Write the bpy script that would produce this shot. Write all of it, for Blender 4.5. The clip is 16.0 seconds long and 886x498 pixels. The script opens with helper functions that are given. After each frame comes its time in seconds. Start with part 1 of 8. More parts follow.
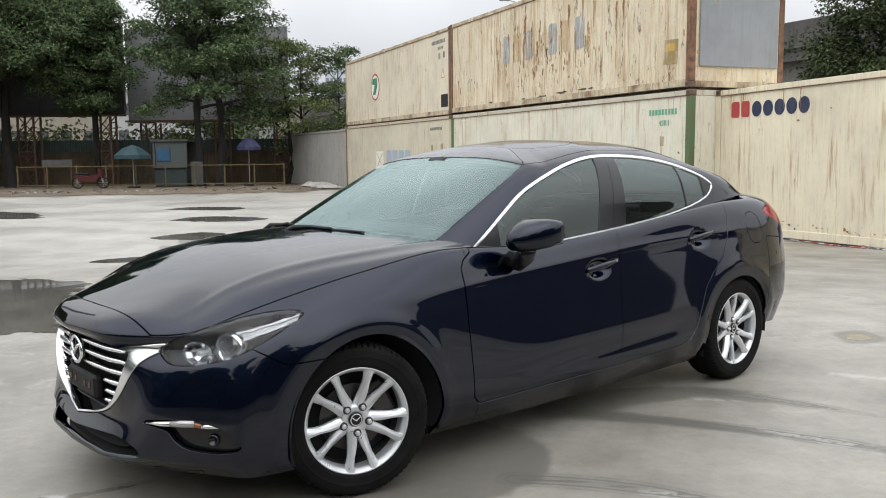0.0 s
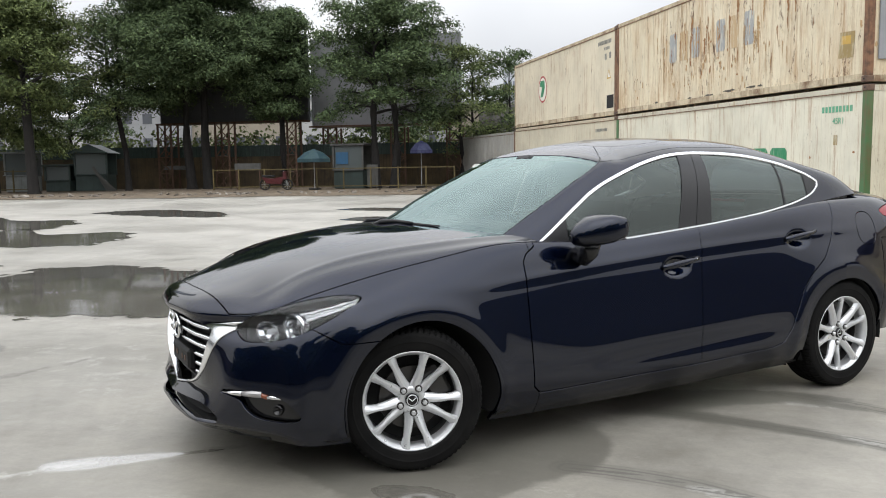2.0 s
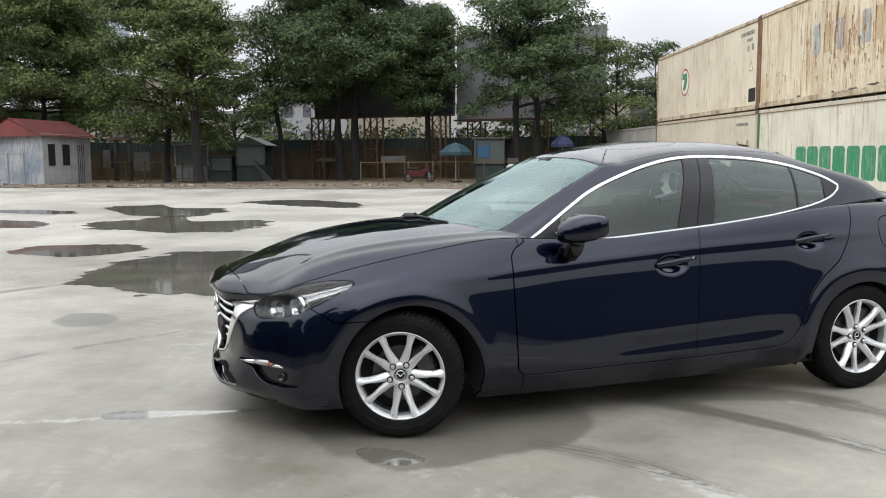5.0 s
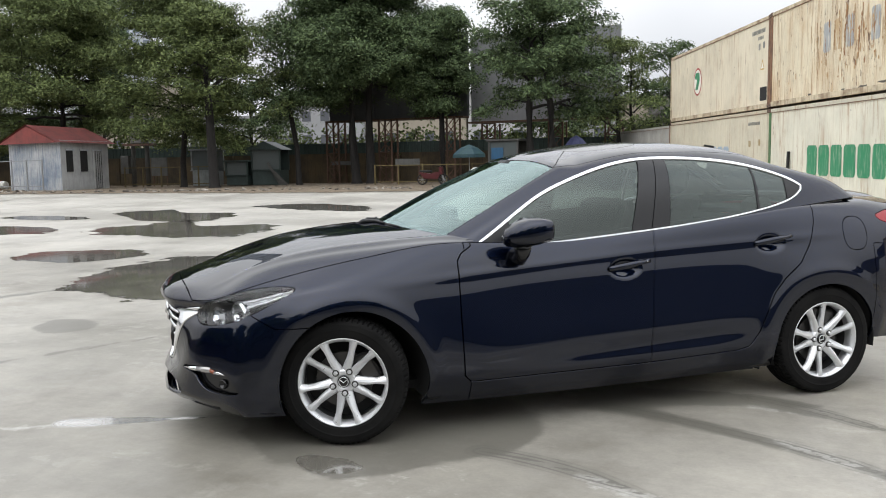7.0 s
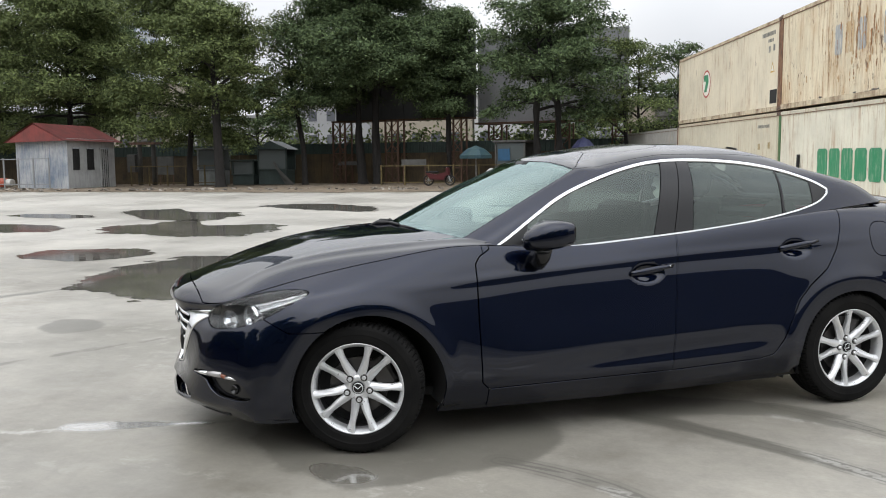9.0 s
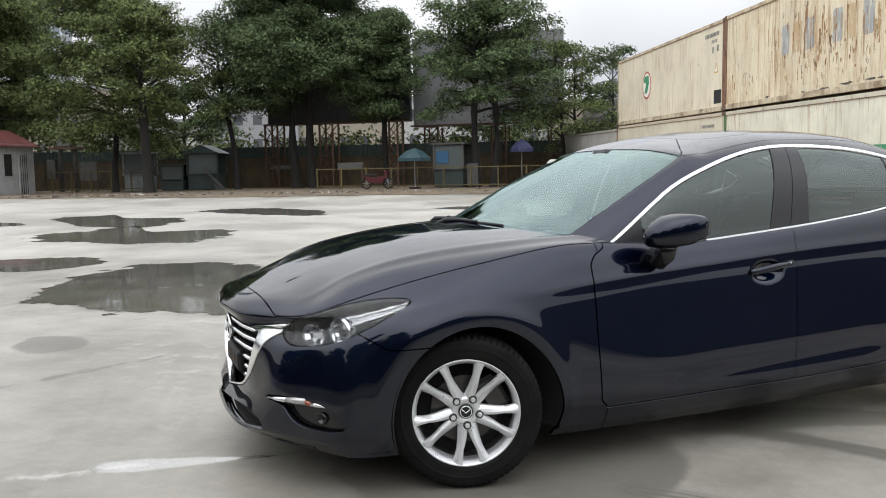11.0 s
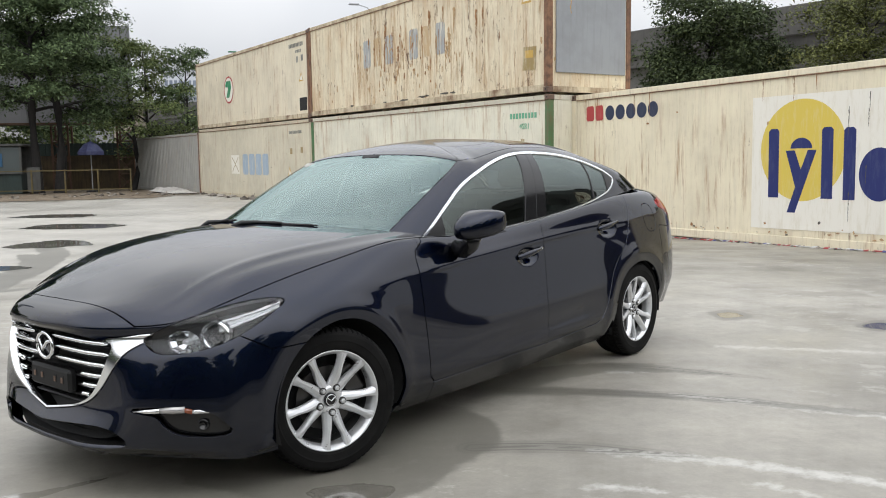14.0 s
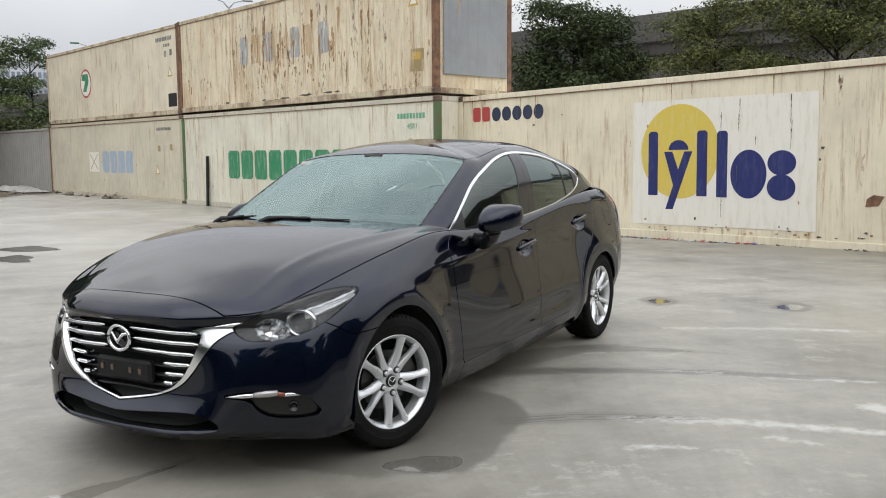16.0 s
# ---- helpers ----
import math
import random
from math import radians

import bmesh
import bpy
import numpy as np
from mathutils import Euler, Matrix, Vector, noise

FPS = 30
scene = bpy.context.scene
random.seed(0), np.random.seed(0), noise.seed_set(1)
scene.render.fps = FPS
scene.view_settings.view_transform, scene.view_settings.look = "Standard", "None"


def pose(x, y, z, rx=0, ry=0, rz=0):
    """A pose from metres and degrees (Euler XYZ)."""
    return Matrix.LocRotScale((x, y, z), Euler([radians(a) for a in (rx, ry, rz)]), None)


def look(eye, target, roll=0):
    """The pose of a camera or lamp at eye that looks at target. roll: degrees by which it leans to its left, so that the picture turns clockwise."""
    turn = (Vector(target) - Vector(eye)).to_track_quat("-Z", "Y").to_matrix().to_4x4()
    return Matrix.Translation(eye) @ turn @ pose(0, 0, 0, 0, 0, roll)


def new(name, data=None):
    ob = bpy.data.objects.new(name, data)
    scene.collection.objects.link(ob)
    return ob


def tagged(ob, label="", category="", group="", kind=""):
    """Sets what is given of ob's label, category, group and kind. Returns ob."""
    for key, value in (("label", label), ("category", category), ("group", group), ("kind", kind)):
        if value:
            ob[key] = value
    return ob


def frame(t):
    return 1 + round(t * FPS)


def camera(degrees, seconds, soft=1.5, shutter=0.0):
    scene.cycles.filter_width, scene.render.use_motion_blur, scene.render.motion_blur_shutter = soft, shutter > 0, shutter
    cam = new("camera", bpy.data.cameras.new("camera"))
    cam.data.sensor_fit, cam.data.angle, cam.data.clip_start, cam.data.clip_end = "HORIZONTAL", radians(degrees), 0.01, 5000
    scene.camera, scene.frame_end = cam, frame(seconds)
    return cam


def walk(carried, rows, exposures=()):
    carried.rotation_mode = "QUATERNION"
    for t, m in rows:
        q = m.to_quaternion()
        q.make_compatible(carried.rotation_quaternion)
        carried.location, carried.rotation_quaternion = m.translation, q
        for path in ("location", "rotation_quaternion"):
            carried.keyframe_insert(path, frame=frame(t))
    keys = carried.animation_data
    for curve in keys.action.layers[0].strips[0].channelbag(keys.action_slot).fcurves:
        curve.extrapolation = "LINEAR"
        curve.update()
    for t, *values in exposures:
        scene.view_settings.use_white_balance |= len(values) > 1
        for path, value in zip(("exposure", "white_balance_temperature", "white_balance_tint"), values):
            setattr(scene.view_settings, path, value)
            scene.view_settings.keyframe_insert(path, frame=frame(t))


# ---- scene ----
cam = camera(54.8, 16.0, soft=1.0)
PATH = [
    (0, (0.422, -0.09, 1.315), (0.203, 1.887, 1.114), -0.7),
    (0.5, (0.512, -0.067, 1.32), (0.278, 1.909, 1.118), -0.6),
    (1, (0.673, -0.056, 1.322), (0.341, 1.906, 1.122), -0.5),
    (1.5, (0.788, -0.067, 1.302), (0.284, 1.859, 1.106), -0.6),
    (2, (0.941, -0.17, 1.284), (0.32, 1.721, 1.095), -0.9),
    (2.5, (1.061, -0.217, 1.312), (0.347, 1.642, 1.12), -0.9),
    (3, (1.237, -0.221, 1.308), (0.449, 1.607, 1.116), -0.9),
    (3.5, (1.414, -0.25, 1.307), (0.561, 1.549, 1.117), -0.9),
    (3.7, (1.457, -0.281, 1.319), (0.581, 1.507, 1.124), -0.6),
    (5.8, (1.97, -0.281, 1.322), (1.001, 1.458, 1.128), -0.9),
    (6, (2.003, -0.267, 1.324), (1.028, 1.469, 1.132), -1.0),
    (6.5, (2.054, -0.185, 1.32), (1.066, 1.544, 1.126), -1.0),
    (7, (2.086, -0.062, 1.324), (1.097, 1.665, 1.128), -1.0),
    (7.5, (2.163, 0.034, 1.33), (1.177, 1.762, 1.134), -1.1),
    (8, (2.231, 0.093, 1.324), (1.247, 1.824, 1.131), -0.9),
    (8.5, (2.15, 0.058, 1.327), (1.161, 1.786, 1.135), -0.7),
    (9, (1.976, 0.006, 1.324), (0.977, 1.728, 1.13), -0.6),
    (11.3, (0.914, 0.159, 1.26), (0.152, 1.998, 1.075), -1.3),
    (11.5, (0.847, 0.17, 1.264), (0.171, 2.043, 1.077), -1.2),
    (12, (0.657, 0.111, 1.272), (0.223, 2.054, 1.083), -1.1),
    (12.5, (0.466, 0.0, 1.293), (0.292, 1.983, 1.098), -0.9),
    (13, (0.336, -0.151, 1.271), (0.309, 1.84, 1.078), -1.1),
    (13.5, (0.182, -0.284, 1.302), (0.234, 1.706, 1.108), -1.0),
    (14, (-0.039, -0.386, 1.283), (0.094, 1.6, 1.086), -1.1),
    (14.5, (-0.249, -0.467, 1.296), (0.005, 1.506, 1.096), -0.9),
    (15, (-0.455, -0.563, 1.288), (-0.102, 1.395, 1.087), -0.9),
    (15.5, (-0.694, -0.572, 1.301), (-0.269, 1.371, 1.097), -0.8),
    (16, (-0.95, -0.579, 1.295), (-0.474, 1.352, 1.09), -0.8),
]
walk(cam, [(t, look(eye, target, roll)) for t, eye, target, roll in PATH], [(0, -0.09), (1, -0.08), (2, -0.01), (3.5, 0.03), (7, 0.07), (8, -0.01), (9, 0.0), (12.5, 0.03), (13, -0.08), (13.5, -0.2), (14, -0.1), (14.5, -0.08), (15.2, -0.17), (16, -0.26)])

# ---- light ----
world = bpy.data.worlds.new("overcast_sky")
scene.world = world
world.use_nodes = True
wn, wl = world.node_tree.nodes, world.node_tree.links
wn.clear()
w_out = wn.new("ShaderNodeOutputWorld")
w_bg = wn.new("ShaderNodeBackground")
w_sky = wn.new("ShaderNodeTexSky")
w_sky.sky_type, w_sky.sun_disc = "NISHITA", False
w_sky.sun_elevation, w_sky.sun_rotation = radians(58), radians(150)
w_sky.air_density, w_sky.dust_density = 1.5, 4.0
w_grey = wn.new("ShaderNodeHueSaturation")
w_grey.inputs["Saturation"].default_value = 0.12
w_scale = wn.new("ShaderNodeMix")
w_scale.data_type, w_scale.blend_type = "RGBA", "MULTIPLY"
w_scale.inputs[0].default_value = 1.0
w_scale.inputs[7].default_value = (0.09, 0.09, 0.09, 1)
w_cloud = wn.new("ShaderNodeTexNoise")
w_cloud.inputs["Scale"].default_value, w_cloud.inputs["Detail"].default_value = 2.2, 4.0
w_ramp = wn.new("ShaderNodeValToRGB")
w_ramp.color_ramp.elements[0].position, w_ramp.color_ramp.elements[0].color = 0.30, (0.66, 0.69, 0.74, 1)
w_ramp.color_ramp.elements[1].position, w_ramp.color_ramp.elements[1].color = 0.70, (0.93, 0.94, 0.96, 1)
w_mix = wn.new("ShaderNodeMix")
w_mix.data_type = "RGBA"
w_mix.inputs[0].default_value = 0.85
wl.new(w_sky.outputs[0], w_grey.inputs["Color"])
wl.new(w_grey.outputs[0], w_scale.inputs[6])
wl.new(w_scale.outputs[2], w_mix.inputs[6])
wl.new(w_cloud.outputs["Fac"], w_ramp.inputs[0])
wl.new(w_ramp.outputs[0], w_mix.inputs[7])
w_dir, w_sep = wn.new("ShaderNodeTexCoord"), wn.new("ShaderNodeSeparateXYZ")
w_up = wn.new("ShaderNodeMapRange")
w_up.inputs["From Min"].default_value, w_up.inputs["From Max"].default_value = 0.10, 0.62
w_up.inputs["To Min"].default_value, w_up.inputs["To Max"].default_value = 1.0, 2.55
w_lift = wn.new("ShaderNodeVectorMath")
w_lift.operation = "SCALE"
wl.new(w_dir.outputs["Generated"], w_sep.inputs[0])
wl.new(w_sep.outputs["Z"], w_up.inputs["Value"])
wl.new(w_mix.outputs[2], w_lift.inputs[0])
wl.new(w_up.outputs[0], w_lift.inputs["Scale"])
wl.new(w_lift.outputs[0], w_bg.inputs[0])
w_bg.inputs[1].default_value = 1.09
wl.new(w_bg.outputs[0], w_out.inputs[0])

sun = new("sun", bpy.data.lights.new("sun", "SUN"))
sun.data.energy, sun.data.angle, sun.data.color = 0.2, radians(40), (1.0, 0.97, 0.92)
sun.matrix_world = look((-6, -14, 24), (0, 0, 0))


# ---- materials ----
class Mat:
    """A small wrapper round a Principled material."""

    def __init__(self, name, color=(0.5, 0.5, 0.5), rough=0.5, metal=0.0, spec=0.5, coat=0.0):
        self.m = bpy.data.materials.new(name)
        self.m.use_nodes = True
        self.n, self.l = self.m.node_tree.nodes, self.m.node_tree.links
        self.b = self.n["Principled BSDF"]
        self.set("Base Color", (*color, 1))
        self.set("Roughness", rough), self.set("Metallic", metal), self.set("Specular IOR Level", spec)
        if coat:
            self.set("Coat Weight", coat), self.set("Coat Roughness", 0.02)
        self.coord = None

    def set(self, key, value):
        self.b.inputs[key].default_value = value

    def obj(self):
        if self.coord is None:
            self.coord = self.n.new("ShaderNodeTexCoord")
        return self.coord.outputs["Object"]

    def stretch(self, scale):
        mp = self.n.new("ShaderNodeMapping")
        mp.inputs["Scale"].default_value = scale
        self.l.new(self.obj(), mp.inputs[0])
        return mp.outputs[0]

    def noise(self, scale, detail=4.0, rough=0.55, vector=None):
        t = self.n.new("ShaderNodeTexNoise")
        t.inputs["Scale"].default_value, t.inputs["Detail"].default_value, t.inputs["Roughness"].default_value = scale, detail, rough
        self.l.new(vector if vector is not None else self.obj(), t.inputs["Vector"])
        return t.outputs["Fac"]

    def ramp(self, fac, stops):
        r = self.n.new("ShaderNodeValToRGB")
        els = r.color_ramp.elements
        while len(els) < len(stops):
            els.new(0.5)
        for e, (p, c) in zip(els, stops):
            e.position, e.color = p, (*c, 1) if len(c) == 3 else c
        self.l.new(fac, r.inputs[0])
        return r.outputs[0]

    def grey(self, fac, lo, hi, a=0.0, b=1.0):
        return self.ramp(fac, [(lo, (a, a, a)), (hi, (b, b, b))])

    def mix(self, fac, a, b, mode="MIX"):
        x = self.n.new("ShaderNodeMix")
        x.data_type, x.blend_type = "RGBA", mode
        for i, v in ((0, fac), (6, a), (7, b)):
            if isinstance(v, (int, float)):
                x.inputs[i].default_value = v
            elif isinstance(v, tuple):
                x.inputs[i].default_value = (*v, 1)
            else:
                self.l.new(v, x.inputs[i])
        return x.outputs[2]

    def to(self, key, out):
        self.l.new(out, self.b.inputs[key])
        return self

    def bump(self, out, strength=0.2, distance=0.01):
        bp = self.n.new("ShaderNodeBump")
        bp.inputs["Strength"].default_value, bp.inputs["Distance"].default_value = strength, distance
        self.l.new(out, bp.inputs["Height"])
        self.l.new(bp.outputs[0], self.b.inputs["Normal"])
        return self

    def ragged(self, scale, lo, hi, swing=0.9):
        """Lets the patch thin out to nothing at its rim, by the mesh's own 'fade' and a noise."""
        at = self.n.new("ShaderNodeAttribute")
        at.attribute_name = "fade"
        nz = self.noise(scale, 7, 0.7)
        a = self.n.new("ShaderNodeMath")
        a.operation, a.inputs[1].default_value, a.inputs[2].default_value = "MULTIPLY_ADD", swing, -swing / 2
        self.l.new(nz, a.inputs[0])
        b = self.n.new("ShaderNodeMath")
        b.operation = "ADD"
        self.l.new(a.outputs[0], b.inputs[0]), self.l.new(at.outputs["Fac"], b.inputs[1])
        mask = self.grey(b.outputs[0], lo, hi)
        mx, tr = self.n.new("ShaderNodeMixShader"), self.n.new("ShaderNodeBsdfTransparent")
        self.l.new(mask, mx.inputs[0]), self.l.new(tr.outputs[0], mx.inputs[1]), self.l.new(self.b.outputs[0], mx.inputs[2])
        self.l.new(mx.outputs[0], self.n["Material Output"].inputs[0])
        return self

    def vary(self, amount=0.25):
        """A shade of its own for every object on this material."""
        info = self.n.new("ShaderNodeObjectInfo")
        return self.grey(info.outputs["Random"], 0, 1, 1 - amount, 1.0)


def weathered(name, color, dark, rough=0.6, scale=3.0, metal=0.0, streak=True, amount=0.6):
    """Paint or sheet with blotches and downward streaks."""
    m = Mat(name, color, rough, metal)
    blot = m.grey(m.noise(scale, 6, 0.65), 0.42, 0.68, 0, amount)
    c = m.mix(blot, color, dark)
    if streak:
        st = m.grey(m.noise(1.0, 5, 0.6, m.stretch((9, 9, 0.7))), 0.5, 0.75, 0, amount)
        c = m.mix(st, c, dark)
    m.to("Base Color", c)
    m.bump(m.noise(scale * 12, 3), 0.12, 0.004)
    return m.m


# concrete of the yard: worn grey slab with lime scuffs, damp areas and tyre marks of its own
g = Mat("yard_concrete", (0.42, 0.41, 0.39), 0.6)


def own(m, key, swing, lo, hi, scale=9.0):
    """A stain or painted tone of the slab: the mesh's own outline, roughened by a noise."""
    at = m.n.new("ShaderNodeAttribute")
    at.attribute_name = key
    a = m.n.new("ShaderNodeMath")
    a.operation, a.inputs[1].default_value = "MULTIPLY_ADD", swing
    m.l.new(m.noise(scale, 7, 0.7), a.inputs[0])
    b = m.n.new("ShaderNodeMath")
    b.operation, b.inputs[1].default_value = "SUBTRACT", swing / 2
    m.l.new(at.outputs["Fac"], a.inputs[2]), m.l.new(a.outputs[0], b.inputs[0])
    return m.grey(b.outputs[0], lo, hi), at.outputs["Fac"]


wide = g.noise(0.16, 4, 0.6)
mid = g.noise(0.9, 6, 0.65)
fine = g.noise(14, 6, 0.7)
dry = g.ramp(wide, [(0.36, (0.200, 0.188, 0.160)), (0.50, (0.258, 0.243, 0.211)), (0.66, (0.330, 0.313, 0.277))])
blotch = g.ramp(mid, [(0.33, (0.68, 0.67, 0.65)), (0.50, (0.98, 0.98, 0.98)), (0.68, (1.22, 1.22, 1.21))])
wipe = g.ramp(g.noise(1.0, 8, 0.75, g.stretch((0.5, 2.6, 1))), [(0.36, (0.93, 0.93, 0.925)), (0.5, (1, 1, 1)), (0.66, (1.06, 1.06, 1.055))])
grain = g.ramp(g.noise(55, 5, 0.75), [(0.3, (0.93, 0.93, 0.93)), (0.7, (1.06, 1.06, 1.06))])
c = g.mix(1.0, dry, blotch, "MULTIPLY")
c = g.mix(1.0, c, grain, "MULTIPLY")
c = g.mix(1.0, c, g.ramp(fine, [(0.3, (0.90, 0.90, 0.90)), (0.7, (1.07, 1.07, 1.07))]), "MULTIPLY")
c = g.mix(1.0, c, wipe, "MULTIPLY")
dab = g.mix(1.0, g.grey(g.noise(3.4, 9, 0.78), 0.535, 0.60, 0, 0.55), g.grey(g.noise(0.42, 4, 0.6, g.stretch((1, 1.3, 1.7))), 0.47, 0.58), "MULTIPLY")
c = g.mix(dab, c, (0.385, 0.370, 0.335))
scuff = g.mix(1.0, g.grey(g.noise(1.7, 10, 0.82, g.stretch((0.8, 1.9, 1))), 0.57, 0.66, 0, 0.75), g.grey(g.noise(0.5, 4, 0.6), 0.46, 0.60), "MULTIPLY")
c = g.mix(scuff, c, (0.47, 0.455, 0.415))
spot = g.grey(g.noise(4.5, 8, 0.75), 0.655, 0.70, 0, 0.35)
c = g.mix(spot, c, (0.13, 0.125, 0.11))
# far sky sheen, put into the base colour as a paler tone
far_sheen, _ = own(g, "far_sheen", 0.9, 0.30, 0.85, 0.7)
c = g.mix(g.mix(1.0, far_sheen, (0.32, 0.32, 0.32), "MULTIPLY"), c, (0.52, 0.50, 0.455))
# dark tone added on unseen ground, which the car's sides reflect
unseen_dark, _ = own(g, "unseen_dark", 0.5, 0.35, 0.65, 0.8)
c = g.mix(g.mix(1.0, unseen_dark, (0.9, 0.9, 0.9), "MULTIPLY"), c, (0.045, 0.045, 0.047))
lime, _ = own(g, "lime", 0.50, 0.48, 0.62, 12)
c = g.mix(g.mix(1.0, lime, (0.78, 0.78, 0.78), "MULTIPLY"), c, (0.47, 0.46, 0.43))
tread, tread_raw = own(g, "tread", 0.36, 0.47, 0.60, 7)
rib = g.n.new("ShaderNodeMath")
rib.operation, rib.inputs[1].default_value = "MULTIPLY", 75.0
rib2 = g.n.new("ShaderNodeMath")
rib2.operation = "SINE"
g.l.new(tread_raw, rib.inputs[0]), g.l.new(rib.outputs[0], rib2.inputs[0])
ribs = g.mix(1.0, tread, g.grey(rib2.outputs[0], -0.6, 0.6, 0.40, 0.88), "MULTIPLY")
c = g.mix(ribs, c, (0.105, 0.100, 0.086))
damp, _ = own(g, "damp", 0.62, 0.45, 0.54, 2.6)
c = g.mix(g.mix(1.0, damp, (0.70, 0.70, 0.70), "MULTIPLY"), c, (0.110, 0.104, 0.088))
wet, _ = own(g, "wet", 0.2, 0.48, 0.56, 8)
g.to("Base Color", c)
g.to("Coat Weight", wet)
g.set("Coat IOR", 1.6)
g.set("Coat Roughness", 0.05)
sheen = g.grey(g.noise(0.33, 5, 0.6), 0.42, 0.62, 0.34, 0.66)
sheen = g.mix(damp, sheen, (0.40, 0.40, 0.40))
g.to("Roughness", g.mix(wet, sheen, (0.07, 0.07, 0.07)))
g.bump(g.noise(70, 5, 0.75), 0.16, 0.003)
M_CONCRETE = g.m

g = Mat("dirt", (0.16, 0.12, 0.085), 0.9, spec=0.2)
g.to("Base Color", g.ramp(g.noise(2.5, 8, 0.7), [(0.3, (0.07, 0.055, 0.04)), (0.5, (0.15, 0.12, 0.085)), (0.7, (0.26, 0.21, 0.16))]))
g.bump(g.noise(9, 8, 0.7), 0.8, 0.05)
g.ragged(0.5, 0.25, 0.45, 1.0)
M_DIRT = g.m

g = Mat("standing_water", (0.13, 0.125, 0.11), 0.06, spec=0.8)
g.to("Base Color", g.ramp(g.noise(1.4, 4), [(0.35, (0.10, 0.095, 0.082)), (0.65, (0.17, 0.16, 0.142))]))
g.bump(g.noise(6, 2), 0.010, 0.01)
g.ragged(1.5, 0.34, 0.38, 2.3)
M_PUDDLE = g.m


def container_paint(name, color, rust=0.5, seed=0.0):
    """Old cream container paint: fine vertical rust runs, scabs, grime low down by wear."""
    m = Mat(name, color, 0.55)
    mp = m.n.new("ShaderNodeMapping")
    mp.inputs["Location"].default_value = (seed, seed * 0.7, seed * 0.3)
    mp.inputs["Scale"].default_value = (5.0, 5.0, 0.35)
    m.l.new(m.obj(), mp.inputs[0])
    mp2 = m.n.new("ShaderNodeMapping")
    mp2.inputs["Location"].default_value = (seed * 1.3, seed, seed)
    m.l.new(m.obj(), mp2.inputs[0])
    runs = m.grey(m.noise(1.6, 7, 0.75, mp.outputs[0]), 0.55 - 0.02 * rust, 0.68)
    where = m.grey(m.noise(0.55, 4, 0.6, mp2.outputs[0]), 0.62 - 0.27 * rust, 0.80 - 0.24 * rust)
    mp3 = m.n.new("ShaderNodeMapping")
    mp3.inputs["Location"].default_value = (seed, seed * 2.1, seed)
    mp3.inputs["Scale"].default_value = (1.0, 1.0, 0.32)
    m.l.new(m.obj(), mp3.inputs[0])
    scab = m.grey(m.noise(4.2, 10, 0.8, mp3.outputs[0]), 0.655 - 0.045 * rust, 0.70 - 0.04 * rust)
    tone = m.ramp(m.noise(0.8, 6, 0.65, mp2.outputs[0]), [(0.3, tuple(v * 0.84 for v in color)), (0.55, color), (0.75, tuple(min(0.85, v * 1.08) for v in color))])
    runs2 = m.mix(1.0, runs, where, "MULTIPLY")
    cc = m.mix(runs2, tone, (0.40, 0.25, 0.13))
    if rust > 1.5:
        bleed = m.mix(1.0, m.grey(m.noise(1.1, 7, 0.75, mp3.outputs[0]), 0.46, 0.66, 0, 0.72), m.grey(m.noise(7, 5, 0.7, mp3.outputs[0]), 0.35, 0.65, 0.25, 1.0), "MULTIPLY")
        cc = m.mix(bleed, cc, (0.46, 0.28, 0.13))
    thin = m.grey(m.noise(5.5, 6, 0.7, mp.outputs[0]), 0.56, 0.70, 0, 0.35 + 0.2 * min(rust, 1.5))
    cc = m.mix(thin, cc, (0.42, 0.33, 0.20))
    sc2 = m.mix(1.0, scab, where, "MULTIPLY")
    cc = m.mix(sc2, cc, (0.13, 0.065, 0.03))
    grime = m.grey(m.noise(2.2, 6, 0.7, mp.outputs[0]), 0.5, 0.8, 0, 0.35)
    cc = m.mix(grime, cc, (0.40, 0.37, 0.28))
    m.to("Base Color", cc)
    m.to("Roughness", m.grey(m.noise(4, 4), 0.3, 0.7, 0.42, 0.7))
    m.bump(m.noise(5, 5, 0.6, mp2.outputs[0]), 0.10, 0.01)
    return m.m


def leaf_mat(name, lo, hi):
    m = Mat(name, hi, 0.7, spec=0.1)
    geo = m.n.new("ShaderNodeNewGeometry")
    m.to("Base Color", m.ramp(geo.outputs["Random Per Island"], [(0.0, lo), (0.6, tuple((a + b) / 2 for a, b in zip(lo, hi))), (1.0, hi)]))
    return m.m


M_LEAF_DARK = leaf_mat("leaves_dark", (0.036, 0.056, 0.028), (0.135, 0.184, 0.084))
M_LEAF_DEEP = leaf_mat("leaves_deep_green", (0.020, 0.030, 0.014), (0.082, 0.105, 0.045))
M_LEAF_MID = leaf_mat("leaves_green", (0.048, 0.068, 0.028), (0.175, 0.212, 0.080))
M_LEAF_YELLOW = leaf_mat("leaves_yellowish", (0.055, 0.065, 0.025), (0.15, 0.16, 0.055))
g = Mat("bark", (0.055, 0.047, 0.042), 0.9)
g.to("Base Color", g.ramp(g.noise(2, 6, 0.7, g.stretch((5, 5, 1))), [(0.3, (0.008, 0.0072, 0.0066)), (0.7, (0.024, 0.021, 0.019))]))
g.bump(g.noise(3, 6, 0.7, g.stretch((7, 7, 1))), 0.7, 0.04)
M_BARK = g.m


# ---- building helpers ----
def empty(name, m=None, **tags):
    ob = new(name)
    ob.empty_display_size = 0.2
    if m is not None:
        ob.matrix_basis = m
    return tagged(ob, **tags)


